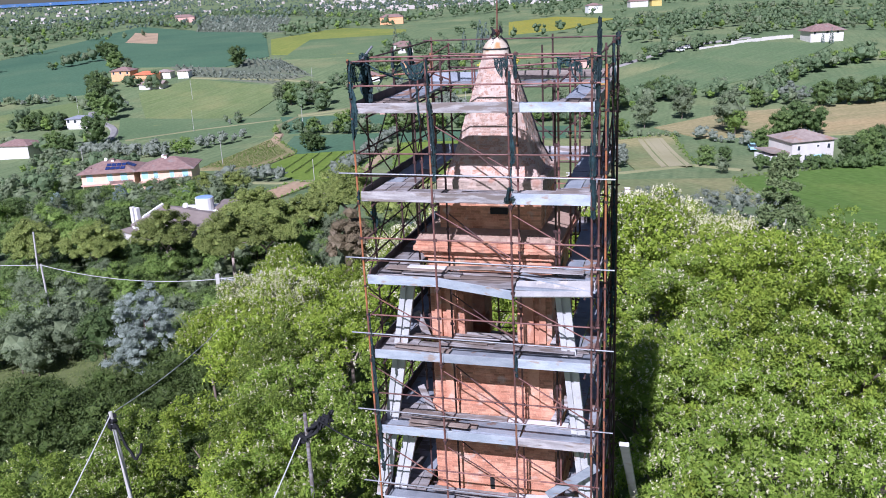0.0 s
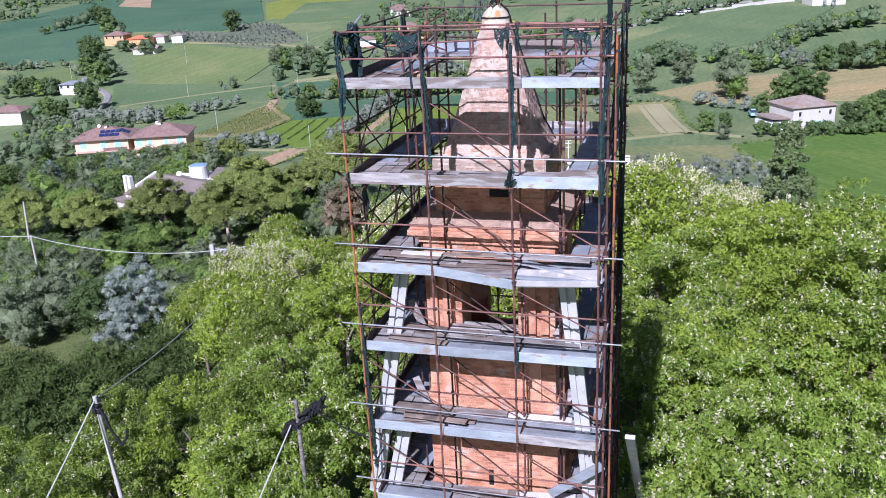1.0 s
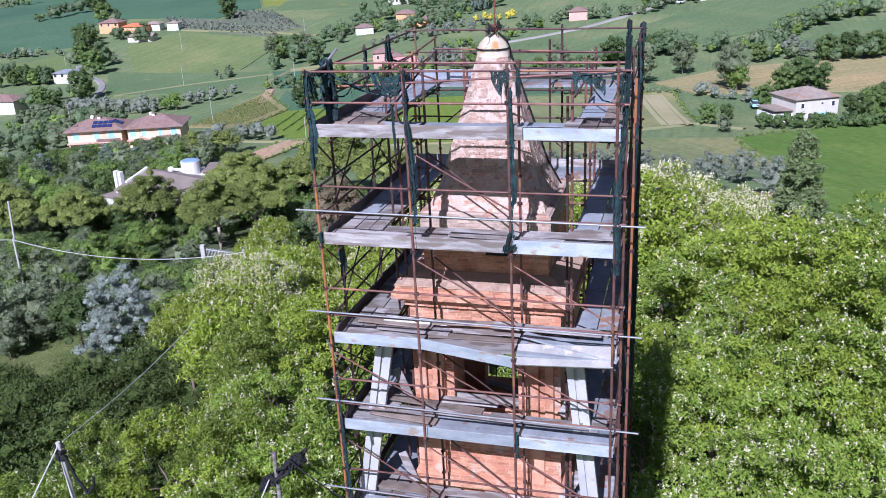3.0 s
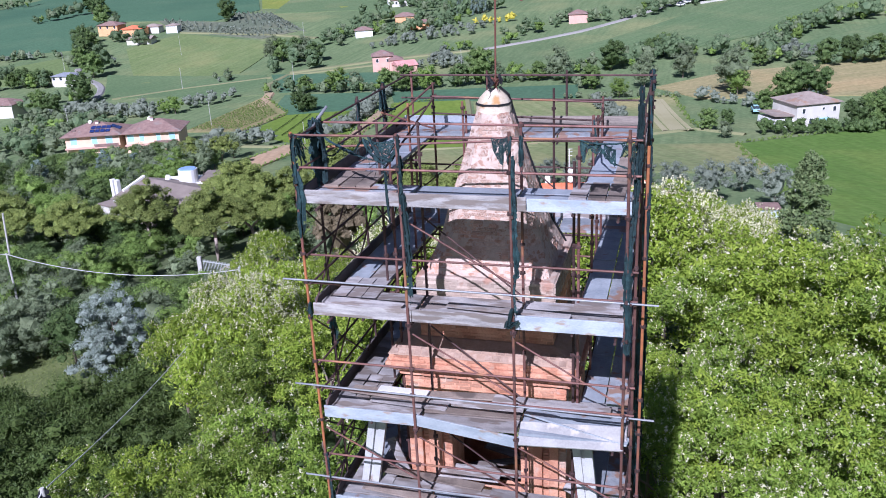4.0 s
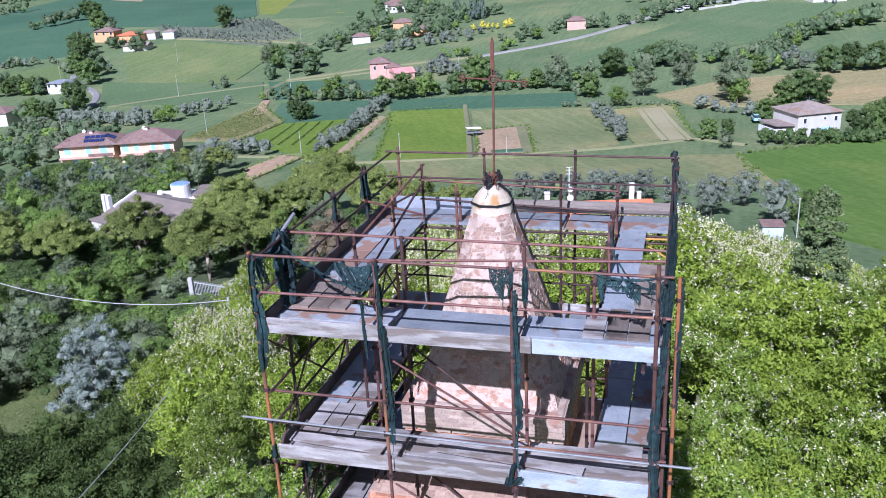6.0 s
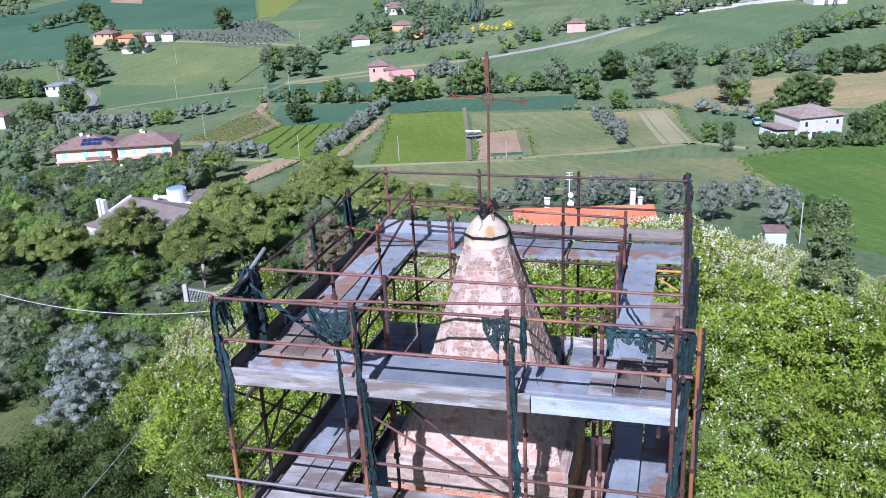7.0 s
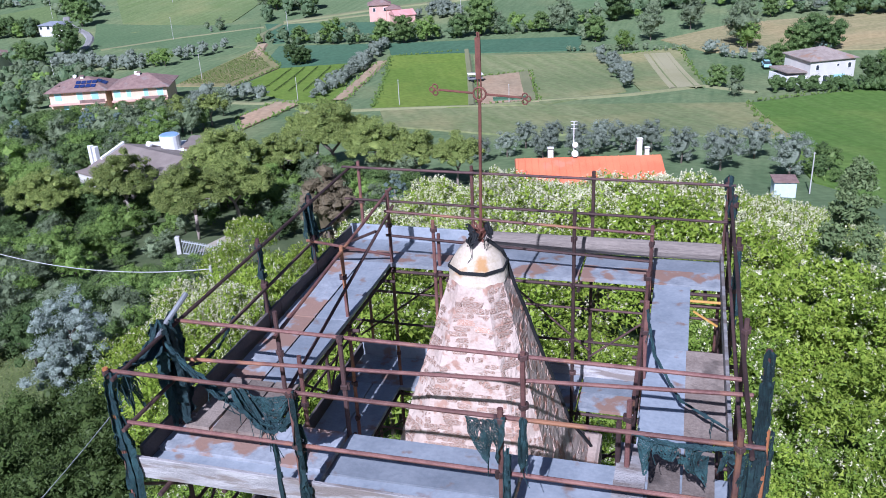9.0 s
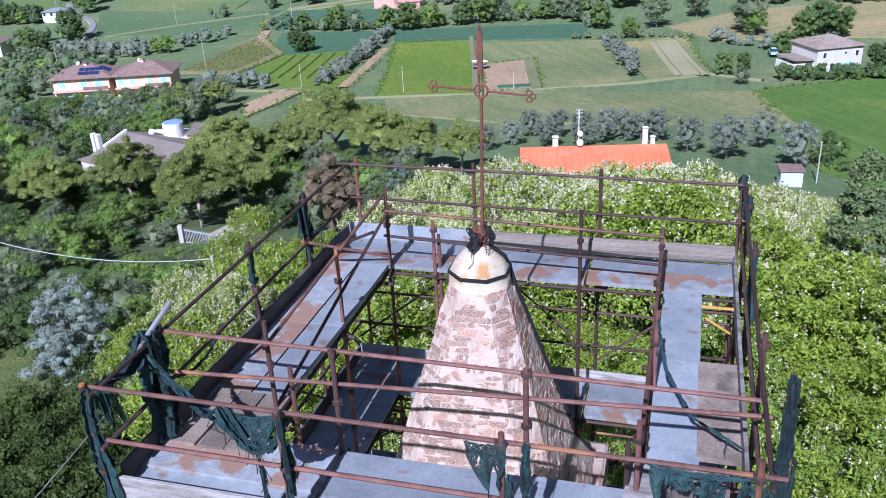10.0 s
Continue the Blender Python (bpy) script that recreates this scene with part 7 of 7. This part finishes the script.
# the white farmhouse
farm = house("white_farmhouse", "white two-storey farmhouse with a greyish tiled hip roof", 81, 199, 12, 10.5, 9.5, 5.2, CREAM, OLD_TILES, 2.0, 0.5, True,
             ((-3.6, 3.3, 0.65, 1.0), (1.2, 3.8, 0.5, 0.45), (3.9, 3.3, 0.65, 1.0), (-3.9, 0.7, 0.6, 1.0), (-1.6, 0.0, 0.9, 2.0)))
part("shed_roof", boxed(-10.3, -5.3, -4.0, 3.0, 2.3, 2.6, Matrix.Rotation(radians(4), 4, "Y")), OLD_TILES, farm, "low tiled roof of a side shed")
part("shed_wall", boxed(-10, -5.3, -3.8, 2.8, -0.5, 2.2), PALE_WALL, farm)
part("garage_door", boxed(0.1, 3.0, -4.83, -4.74, -0.2, 2.0), SHUTTER, farm, "pale blue garage door")
# the near house with an orange-red roof
red = house("red_roofed_house", "house with a bright orange-red sheet roof behind the acacias", 14.2, 93, -3, 12.9, 6.5, 5.0, PALE_WALL, RED_SHEET, 1.5, 0.6, False, (), (), base=-6.8)
for x, w, top in ((5.0, 0.24, 7.9), (5.75, 0.2, 7.0), (-3.6, 0.26, 7.2)):
    c = part("chimney", boxed(x - w, x + w, 0.2, 0.2 + 2 * w, 5.8, top, bevel=0.02), PALE_WALL, red, "slim white chimney")
    part("chimney_cap", boxed(x - w - 0.04, x + w + 0.04, 0.16, 0.24 + 2 * w, top + 0.12, top + 0.18), PALE_WALL, c)
for k in range(22):
    x = -6.8 + k * 0.65
    part("roof_seam", tubed((x, -3.85, 5.16), (x, 0, 6.53), 0.03, 5), RED_SHEET, red)
# the flat-roofed villa among the pines
# walls darkened to a shaded tan so less white shows between the pines
villa = house("villa", "low villa with a brown felt roof and white chimneys", -37.0, 117.9, -36, 11, 9, 5.2, surface("darkened_render", (0.3, 0.26, 0.21), (0.36, 0.31, 0.26), 0.6, 20, 0.85, bump=0.1), FLAT_ROOF, 1.8, 0.9, False, (), (), base=-12.0)
rear = thing("villa_rear_wing", "low white rear wing with two square white chimneys", "house", Matrix.Translation((-46.2, 122.0, -12.3)) @ Matrix.Rotation(radians(-36), 4, "Z"))
part("wall", boxed(-1.8, 1.8, -1.8, 1.8, -0.5, 3.6, bevel=0.03), CREAM, rear)
part("roof", boxed(-2.0, 2.0, -2.0, 2.0, 3.6, 3.8), FLAT_ROOF, rear)
for x in (-0.5, 0.5):
    part("chimney", boxed(x - 0.3, x + 0.3, -0.3, 0.3, 3.8, 7.0, bevel=0.03), PALE_WALL, rear, "square white chimney")
bm = bmesh.new()
a = [bm.verts.new((x, y, z)) for x in (-6.15, -5.75) for y, z in ((-3.6, 5.6), (-3.6, 6.15), (0, 7.3), (0, 6.6))]
bm.faces.new((a[0], a[1], a[2], a[3]))
bm.faces.new((a[7], a[6], a[5], a[4]))
for k in range(4):
    bm.faces.new((a[(k + 1) % 4], a[k], a[k + 4], a[(k + 1) % 4 + 4]))
part("parapet", bm, PALE_WALL, villa, "white parapet along the roof edge")
wing = thing("villa_wing", "white villa annexe with a round tower and pale blue roof", "house", Matrix.Translation((-36.2, 124.2, -12)))
part("wall", boxed(-4.0, 2.2, -2.2, 2.5, -0.5, 5.6, bevel=0.1), PALE_WALL, wing)
part("tower_wall", tubed((0, -1.2, -0.5), (0, -1.2, 7.5), 1.32, 20), PALE_WALL, wing, "round white tower wall")
part("tower_roof", tubed((0, -1.2, 7.5), (0, -1.2, 7.62), 1.26, 20, 1.1), surface("blue_membrane", (0.2, 0.32, 0.52), (0.26, 0.38, 0.58), 1, 8, 0.6, bump=0.1), wing, "pale blue round roof")
part("side_roof", boxed(1.6, 4.4, -2.0, 3.0, 5.9, 6.1), FLAT_ROOF, wing, "flat brown roof")
part("side_wall", boxed(1.8, 4.2, -1.8, 2.8, -0.5, 5.9), TILES, wing)
part("dish", tubed((-2.6, -1.9, 6.5), (-2.7, -2.1, 6.6), 0.45, 14, 0.4), PALE_WALL, wing, "round white satellite dish")
# farther farms
house("pink_farmhouse", "pink farmhouse with a tiled roof in the valley", -22.5, 331, 5, 7.5, 7, 5.5, ROSE, TILES, 2.0, 0.5, True, ((-2, 3.4, 0.8, 1.2), (1.8, 3.4, 0.8, 1.2)))
house("pink_barn", "pink barn beside the farmhouse", -14, 322, 20, 7, 7, 2.6, ROSE, surface("pink_roof", (0.55, 0.25, 0.23), (0.62, 0.32, 0.3), 0.5, 6, 0.9, bump=0.3), 1.6, 0.4, False)
house("orange_house", "orange house with a tiled roof on a hillside", -174, 476, -10, 11, 9, 5, ORANGE_WALL, TILES, 2.0, 0.6, True, ((-4, 3.4, 1, 1.4), (0, 3.4, 1, 1.4), (4, 3.4, 1, 1.4)))
house("orange_house", "orange house with an orange roof on a hillside", -160, 470, -10, 11, 8, 3.5, ORANGE_WALL, RED_SHEET, 1.6, 0.6, True)
house("farmhouse", "white outbuilding beside the orange houses", -152, 476, -8, 8, 6, 3.2, CREAM, OLD_TILES, 1.4, 0.4, True)
house("farmhouse", "small white house with a grey roof on the hillside", -141, 474, -5, 6, 6, 3.5, PALE_WALL, OLD_TILES, 1.2, 0.4, True)
house("white_barn", "long white barn on a hillside", -149, 445, -10, 13, 6, 2.4, CREAM, OLD_TILES, 1.6, 0.5, False)
house("white_house", "white house beside a field track", -152, 359, -8, 10, 7, 4, CREAM, surface("slate_roof", (0.2, 0.22, 0.27), (0.26, 0.28, 0.32), 0.5, 6, 0.8, bump=0.2), 1.2, 0.5, True, ((-4, 2.6, 1, 1.2), (-1, 2.6, 1, 1.2), (3, 2.6, 1, 1.2)))
house("white_house", "white house at the edge of the village", -150, 300, -10, 12, 9, 4.5, CREAM, TILES, 1.8, 0.5, True)
wall = bmesh.new()
for (x0, y0), (x1, y1) in zip(((118, 411), (126, 415), (135, 418), (143, 421), (152, 425), (160, 428)), ((126, 415), (135, 418), (143, 421), (152, 425), (160, 428), (168, 430))):
    z0, z1 = ground_at(x0, y0 + 1.6), ground_at(x1, y1 + 1.6)
    m = Matrix.Translation(((x0 + x1) / 2, (y0 + y1) / 2 + 2.6, (z0 + z1) / 2)) @ Matrix.Rotation(math.atan2(y1 - y0, x1 - x0), 4, "Z")
    box(wall, -4.6, 4.6, -0.15, 0.15, -1.0, 1.6 if x0 > 130 else 0.9, m)
solid("road_wall", wall, CREAM, "pale garden wall beside the hillside road", "wall", kind="structure")
house("yellow_house", "small yellow house on a far slope", 189, 806, 0, 9, 8, 5, surface("yellow_render", (0.55, 0.42, 0.12), (0.6, 0.47, 0.16), 0.6, 20, 0.85, bump=0), TILES, 2, 0.5, True)
house("farmhouse", "far house with a reddish roof", 172, 802, 5, 16, 10, 5, CREAM, TILES, 2.5, 0.5, True)
house("white_house", "white house on a far slope", 126, 760, 10, 12, 9, 6, PALE_WALL, TILES, 2, 0.5, True)
house("farmhouse", "orange house among olives far off", -46, 780, 0, 20, 10, 6, ORANGE_WALL, TILES, 2.5, 0.5, True)
house("farmhouse", "far house with a reddish tiled roof", -309, 1062, 10, 26, 12, 6, ROSE, TILES, 3, 0.5, True)
house("hill_villa", "cream villa with a red-brown hip roof on a ridge", 177, 420, 5, 16, 10, 4.6, CREAM, TILES, 3.0, 1.0, True, ((-6, 3.4, 1.2, 1.5), (0, 3.4, 1.2, 1.5), (5, 3.4, 1.2, 1.5)))
house("farmhouse", "small house with a tiled roof far off", -18, 452, 0, 10, 7, 3.2, ORANGE_WALL, TILES, 1.8, 0.5, True)
house("farmhouse", "small white house with a tiled roof far off", -37, 424, 10, 8, 6, 3, PALE_WALL, TILES, 1.6, 0.5, True)
house("farmhouse", "small house with a pale roof far off", -25, 530, 8, 12, 8, 3.6, PALE_WALL, TILES, 2, 0.5, True)
house("farmhouse", "pink house among roadside trees", 60, 398, -10, 8, 7, 3.6, ROSE, TILES, 1.8, 0.5, True)
house("farmhouse", "house with a red-brown roof among far trees", -21.7, 519, 5, 13, 8, 3.4, CREAM, TILES, 2.0, 0.6, True, ((-4, 1.2, 1, 1.2), (0, 1.2, 1, 1.2), (4, 1.2, 1, 1.2)))
house("farmhouse", "long low house with an orange roof among far trees", -10.5, 431, -4, 9, 6, 2.6, ORANGE_WALL, TILES, 1.5, 0.5, False)
house("farmhouse", "annexe of the pink farmhouse with a tiled roof", -17.6, 328, 8, 5, 6, 4.0, ROSE, TILES, 1.4, 0.4, True, ((-1, 2.0, 0.7, 1.0),))
for k in range(4):
    u, v = 4.4 + (k % 2) * 1.15, -1.4 + (k // 2) * 1.3
    m = Matrix.Translation((u, v, 5.24 + (7.4 - u) * 0.398)) @ Matrix.Rotation(math.atan(0.398), 4, "Y")
    part("solar_panel", boxed(-0.55, 0.55, -0.6, 0.6, 0.0, 0.06, m), SOLAR, twin, "dark blue solar panel")
# a trailer beside the ploughed plot
trailer = thing("farm_trailer", "small farm trailer with a pale cover beside the plot", "trailer", Matrix.Translation((7.2, 213.4, ground_at(7.2, 213.4) + 0.5)) @ Matrix.Rotation(radians(8), 4, "Z"))
part("bed", boxed(-1.7, 1.7, -0.9, 0.9, 0.4, 0.7, bevel=0.05), GALV, trailer)
part("cover", boxed(-1.8, 1.8, -1.0, 1.0, 1.5, 1.62, Matrix.Rotation(radians(3), 4, "Y"), bevel=0.04), PALE_WALL, trailer, "flat white cover")
for sx in (-1.5, 1.5):
    for sy in (-0.8, 0.8):
        part("post", tubed((sx, sy, 0.7), (sx, sy, 1.5), 0.05, 6), GALV, trailer)
        part("wheel", tubed((sx * 0.6, sy * 1.1 - 0.1, 0.2), (sx * 0.6, sy * 1.1 + 0.1, 0.2), 0.3, 12), BLACK, trailer)


def parked_car(x, y, turn, paint, label):
    ob = thing("parked_car", label, "car", Matrix.Translation((x, y, ground_at(x, y) + 0.55)) @ Matrix.Rotation(radians(turn), 4, "Z"), group="parked cars")
    part("body", loft(bmesh.new(), [[(-2.0, -0.8, z), (2.0, -0.8, z), (2.0, 0.8, z), (-2.0, 0.8, z)] for z in (0.25, 0.55, 0.85)]), paint, ob)
    part("cabin", loft(bmesh.new(), [[(-1.5 + i, -0.72 + 0.3 * i, z), (1.1 - i, -0.72 + 0.3 * i, z), (1.1 - i, 0.72 - 0.3 * i, z), (-1.5 + i, 0.72 - 0.3 * i, z)] for z, i in ((0.85, 0.0), (1.4, 0.4))]), GLASS_DARK, ob)
    part("car_roof", boxed(-1.05, 0.65, -0.58, 0.58, 1.4, 1.45, bevel=0.02), paint, ob)
    for sx in (-1.25, 1.25):
        for sy in (-0.78, 0.78):
            part("wheel", tubed((sx, sy - 0.1, 0.3), (sx, sy + 0.1, 0.3), 0.31, 12), BLACK, ob)


for x, y, turn, paint, label in ((108.2, 410.5, 35, PALE_WALL, "white car parked by the hillside road"), (113.4, 417.0, 35, PALE_WALL, "white car parked by the hillside road"), (116.5, 420.5, 33, GALV, "silver car parked by the hillside road"), (120.5, 423.5, 30, GLASS_DARK, "dark car parked by the hillside road"), (74.7, 212.8, 80, SHUTTER, "pale blue car parked beside the farmhouse")):
    parked_car(x, y, turn, paint, label)
# the garden shed
shed = thing("garden_shed", "small shed with pale blue doors and a rusty red roof", "shed", Matrix.Translation((38.5, 105, ground_at(38.5, 105))) @ Matrix.Rotation(radians(-10), 4, "Z") @ Matrix.Diagonal((0.85, 0.85, 0.9, 1)))
part("wall", boxed(-1.4, 1.4, -1.2, 1.2, -0.3, 2.2), SHED_BLUE, shed)
part("roof", boxed(-1.6, 1.6, -1.5, 1.5, 2.2, 2.35), TILES, shed)
part("door", boxed(0.1, 1.2, -1.25, -1.15, 0, 2.0), SHED_BLUE, shed)

# ---- poles and cables ----


def utility_pole(x, y, top, label, r=0.13, lean=(0, 0), material=None):
    z = ground_at(x, y)
    ob = thing("utility_pole", label, "pole", Matrix.Translation((x, y, z)))
    part("post", tubed((-lean[0], -lean[1], -0.8), (0, 0, top - z), r, 12, r * 0.75), material or CONCRETE, ob)
    return ob


p1 = utility_pole(-12.3, 27.3, 10.15, "grey concrete utility pole leaning among the acacias", 0.095, (-0.9, 0.6))
z1 = ground_at(-12.3, 27.3)
part("cable_wrap", ring(bmesh.new(), [(0.12 * math.cos(k * 1.3), 0.12 * math.sin(k * 1.3), 10.0 - z1 - 0.045 * k) for k in range(13)], 0.085, 6), BLACK, p1, "black cable wound round the top")
part("cable_tail", ring(bmesh.new(), [(0.1 + 0.9 * f ** 0.8, -0.1 - 0.15 * f, 9.75 - z1 - 1.5 * math.sin(2.3 * f) + 0.35 * f * f + 0.06 * math.sin(19 * f)) for f in [k / 16 for k in range(17)]], 0.05, 6), BLACK, p1, "loose black cable end")
p2 = utility_pole(-5.0, 24.75, 11.1, "wooden post with bundled black cable", 0.085, material=WOOD)
z2 = ground_at(-5.0, 24.75)
r = random.Random(4)
bundle = bmesh.new()
ring(bundle, [(-0.45 + 0.14 * (j if k % 2 == 0 else 9 - j) + r.uniform(-0.1, 0.1), r.uniform(-0.16, 0.16), 10.05 - z2 + 0.1 * (j if k % 2 == 0 else 9 - j) + r.uniform(-0.2, 0.2)) for k in range(9) for j in range(10)], 0.05, 5)
part("cable_knot", bundle, BLACK, p2, "tangle of black cable tied to the post")
utility_pole(-36.4, 72.4, 1.9, "pale pole beside the garden", 0.11)
utility_pole(-44.6, 88.4, 0.6, "bare pale trunk-like pole in the garden", 0.12, (0.6, 0))
utility_pole(-14.5, 61.3, 4.0, "pale concrete pole above the acacias", 0.12)
WIRE = surface("pale_cable", (0.5, 0.5, 0.5), (0.56, 0.56, 0.57), 2, 20, 0.6, bump=0)
solid("overhead_cable", ring(bmesh.new(), sag((-36.4, 72.4, 1.8), (-14.5, 61.3, 3.8), 1.05), 0.026, 6), WIRE, "pale overhead cable sagging across the gardens", "cable")
solid("overhead_cable", ring(bmesh.new(), sag((-70, 88, 1.0), (-36.4, 72.4, 1.8), 0.9), 0.026, 6), WIRE, "pale overhead cable crossing the gardens", "cable")
solid("overhead_cable", ring(bmesh.new(), sag((-12.3, 27.3, 10.05), (-14.6, 13, 4.2), 0.3), 0.022, 6), WIRE, "grey cable running down from the pole", "cable")
solid("overhead_cable", ring(bmesh.new(), sag((-12.2, 27.4, 10.1), (-14.5, 61.3, 3.7), 0.8), 0.02, 6), WIRE, "grey cable running from pole to pole", "cable")
solid("overhead_cable", ring(bmesh.new(), sag((-5.2, 24.7, 10.3), (-8.3, 14, 6.0), 0.2), 0.02, 6), WIRE, "grey cable running down from the post", "cable")
solid("overhead_cable", ring(bmesh.new(), sag((-4.6, 24.7, 10.9), (-1.3, 20.5, 12), 0.3), 0.02, 6), BLACK, "dark cable from the post to the tower", "cable")

# single bricks on the sunny side of the spire
for i, (key, (c, a, u, o, hl, hh, proud)) in enumerate(SPIRE_SINGLE):
    b = part("brick", BRICK_UNIT[key, i * 7 % 6], None, spire)
    turn = Matrix((a, o, u)).transposed().to_4x4()
    b.matrix_local = Matrix.Translation(c + o * (proud - 0.02)) @ turn @ Matrix.Diagonal((2 * hl, 0.045, 2 * hh, 1))
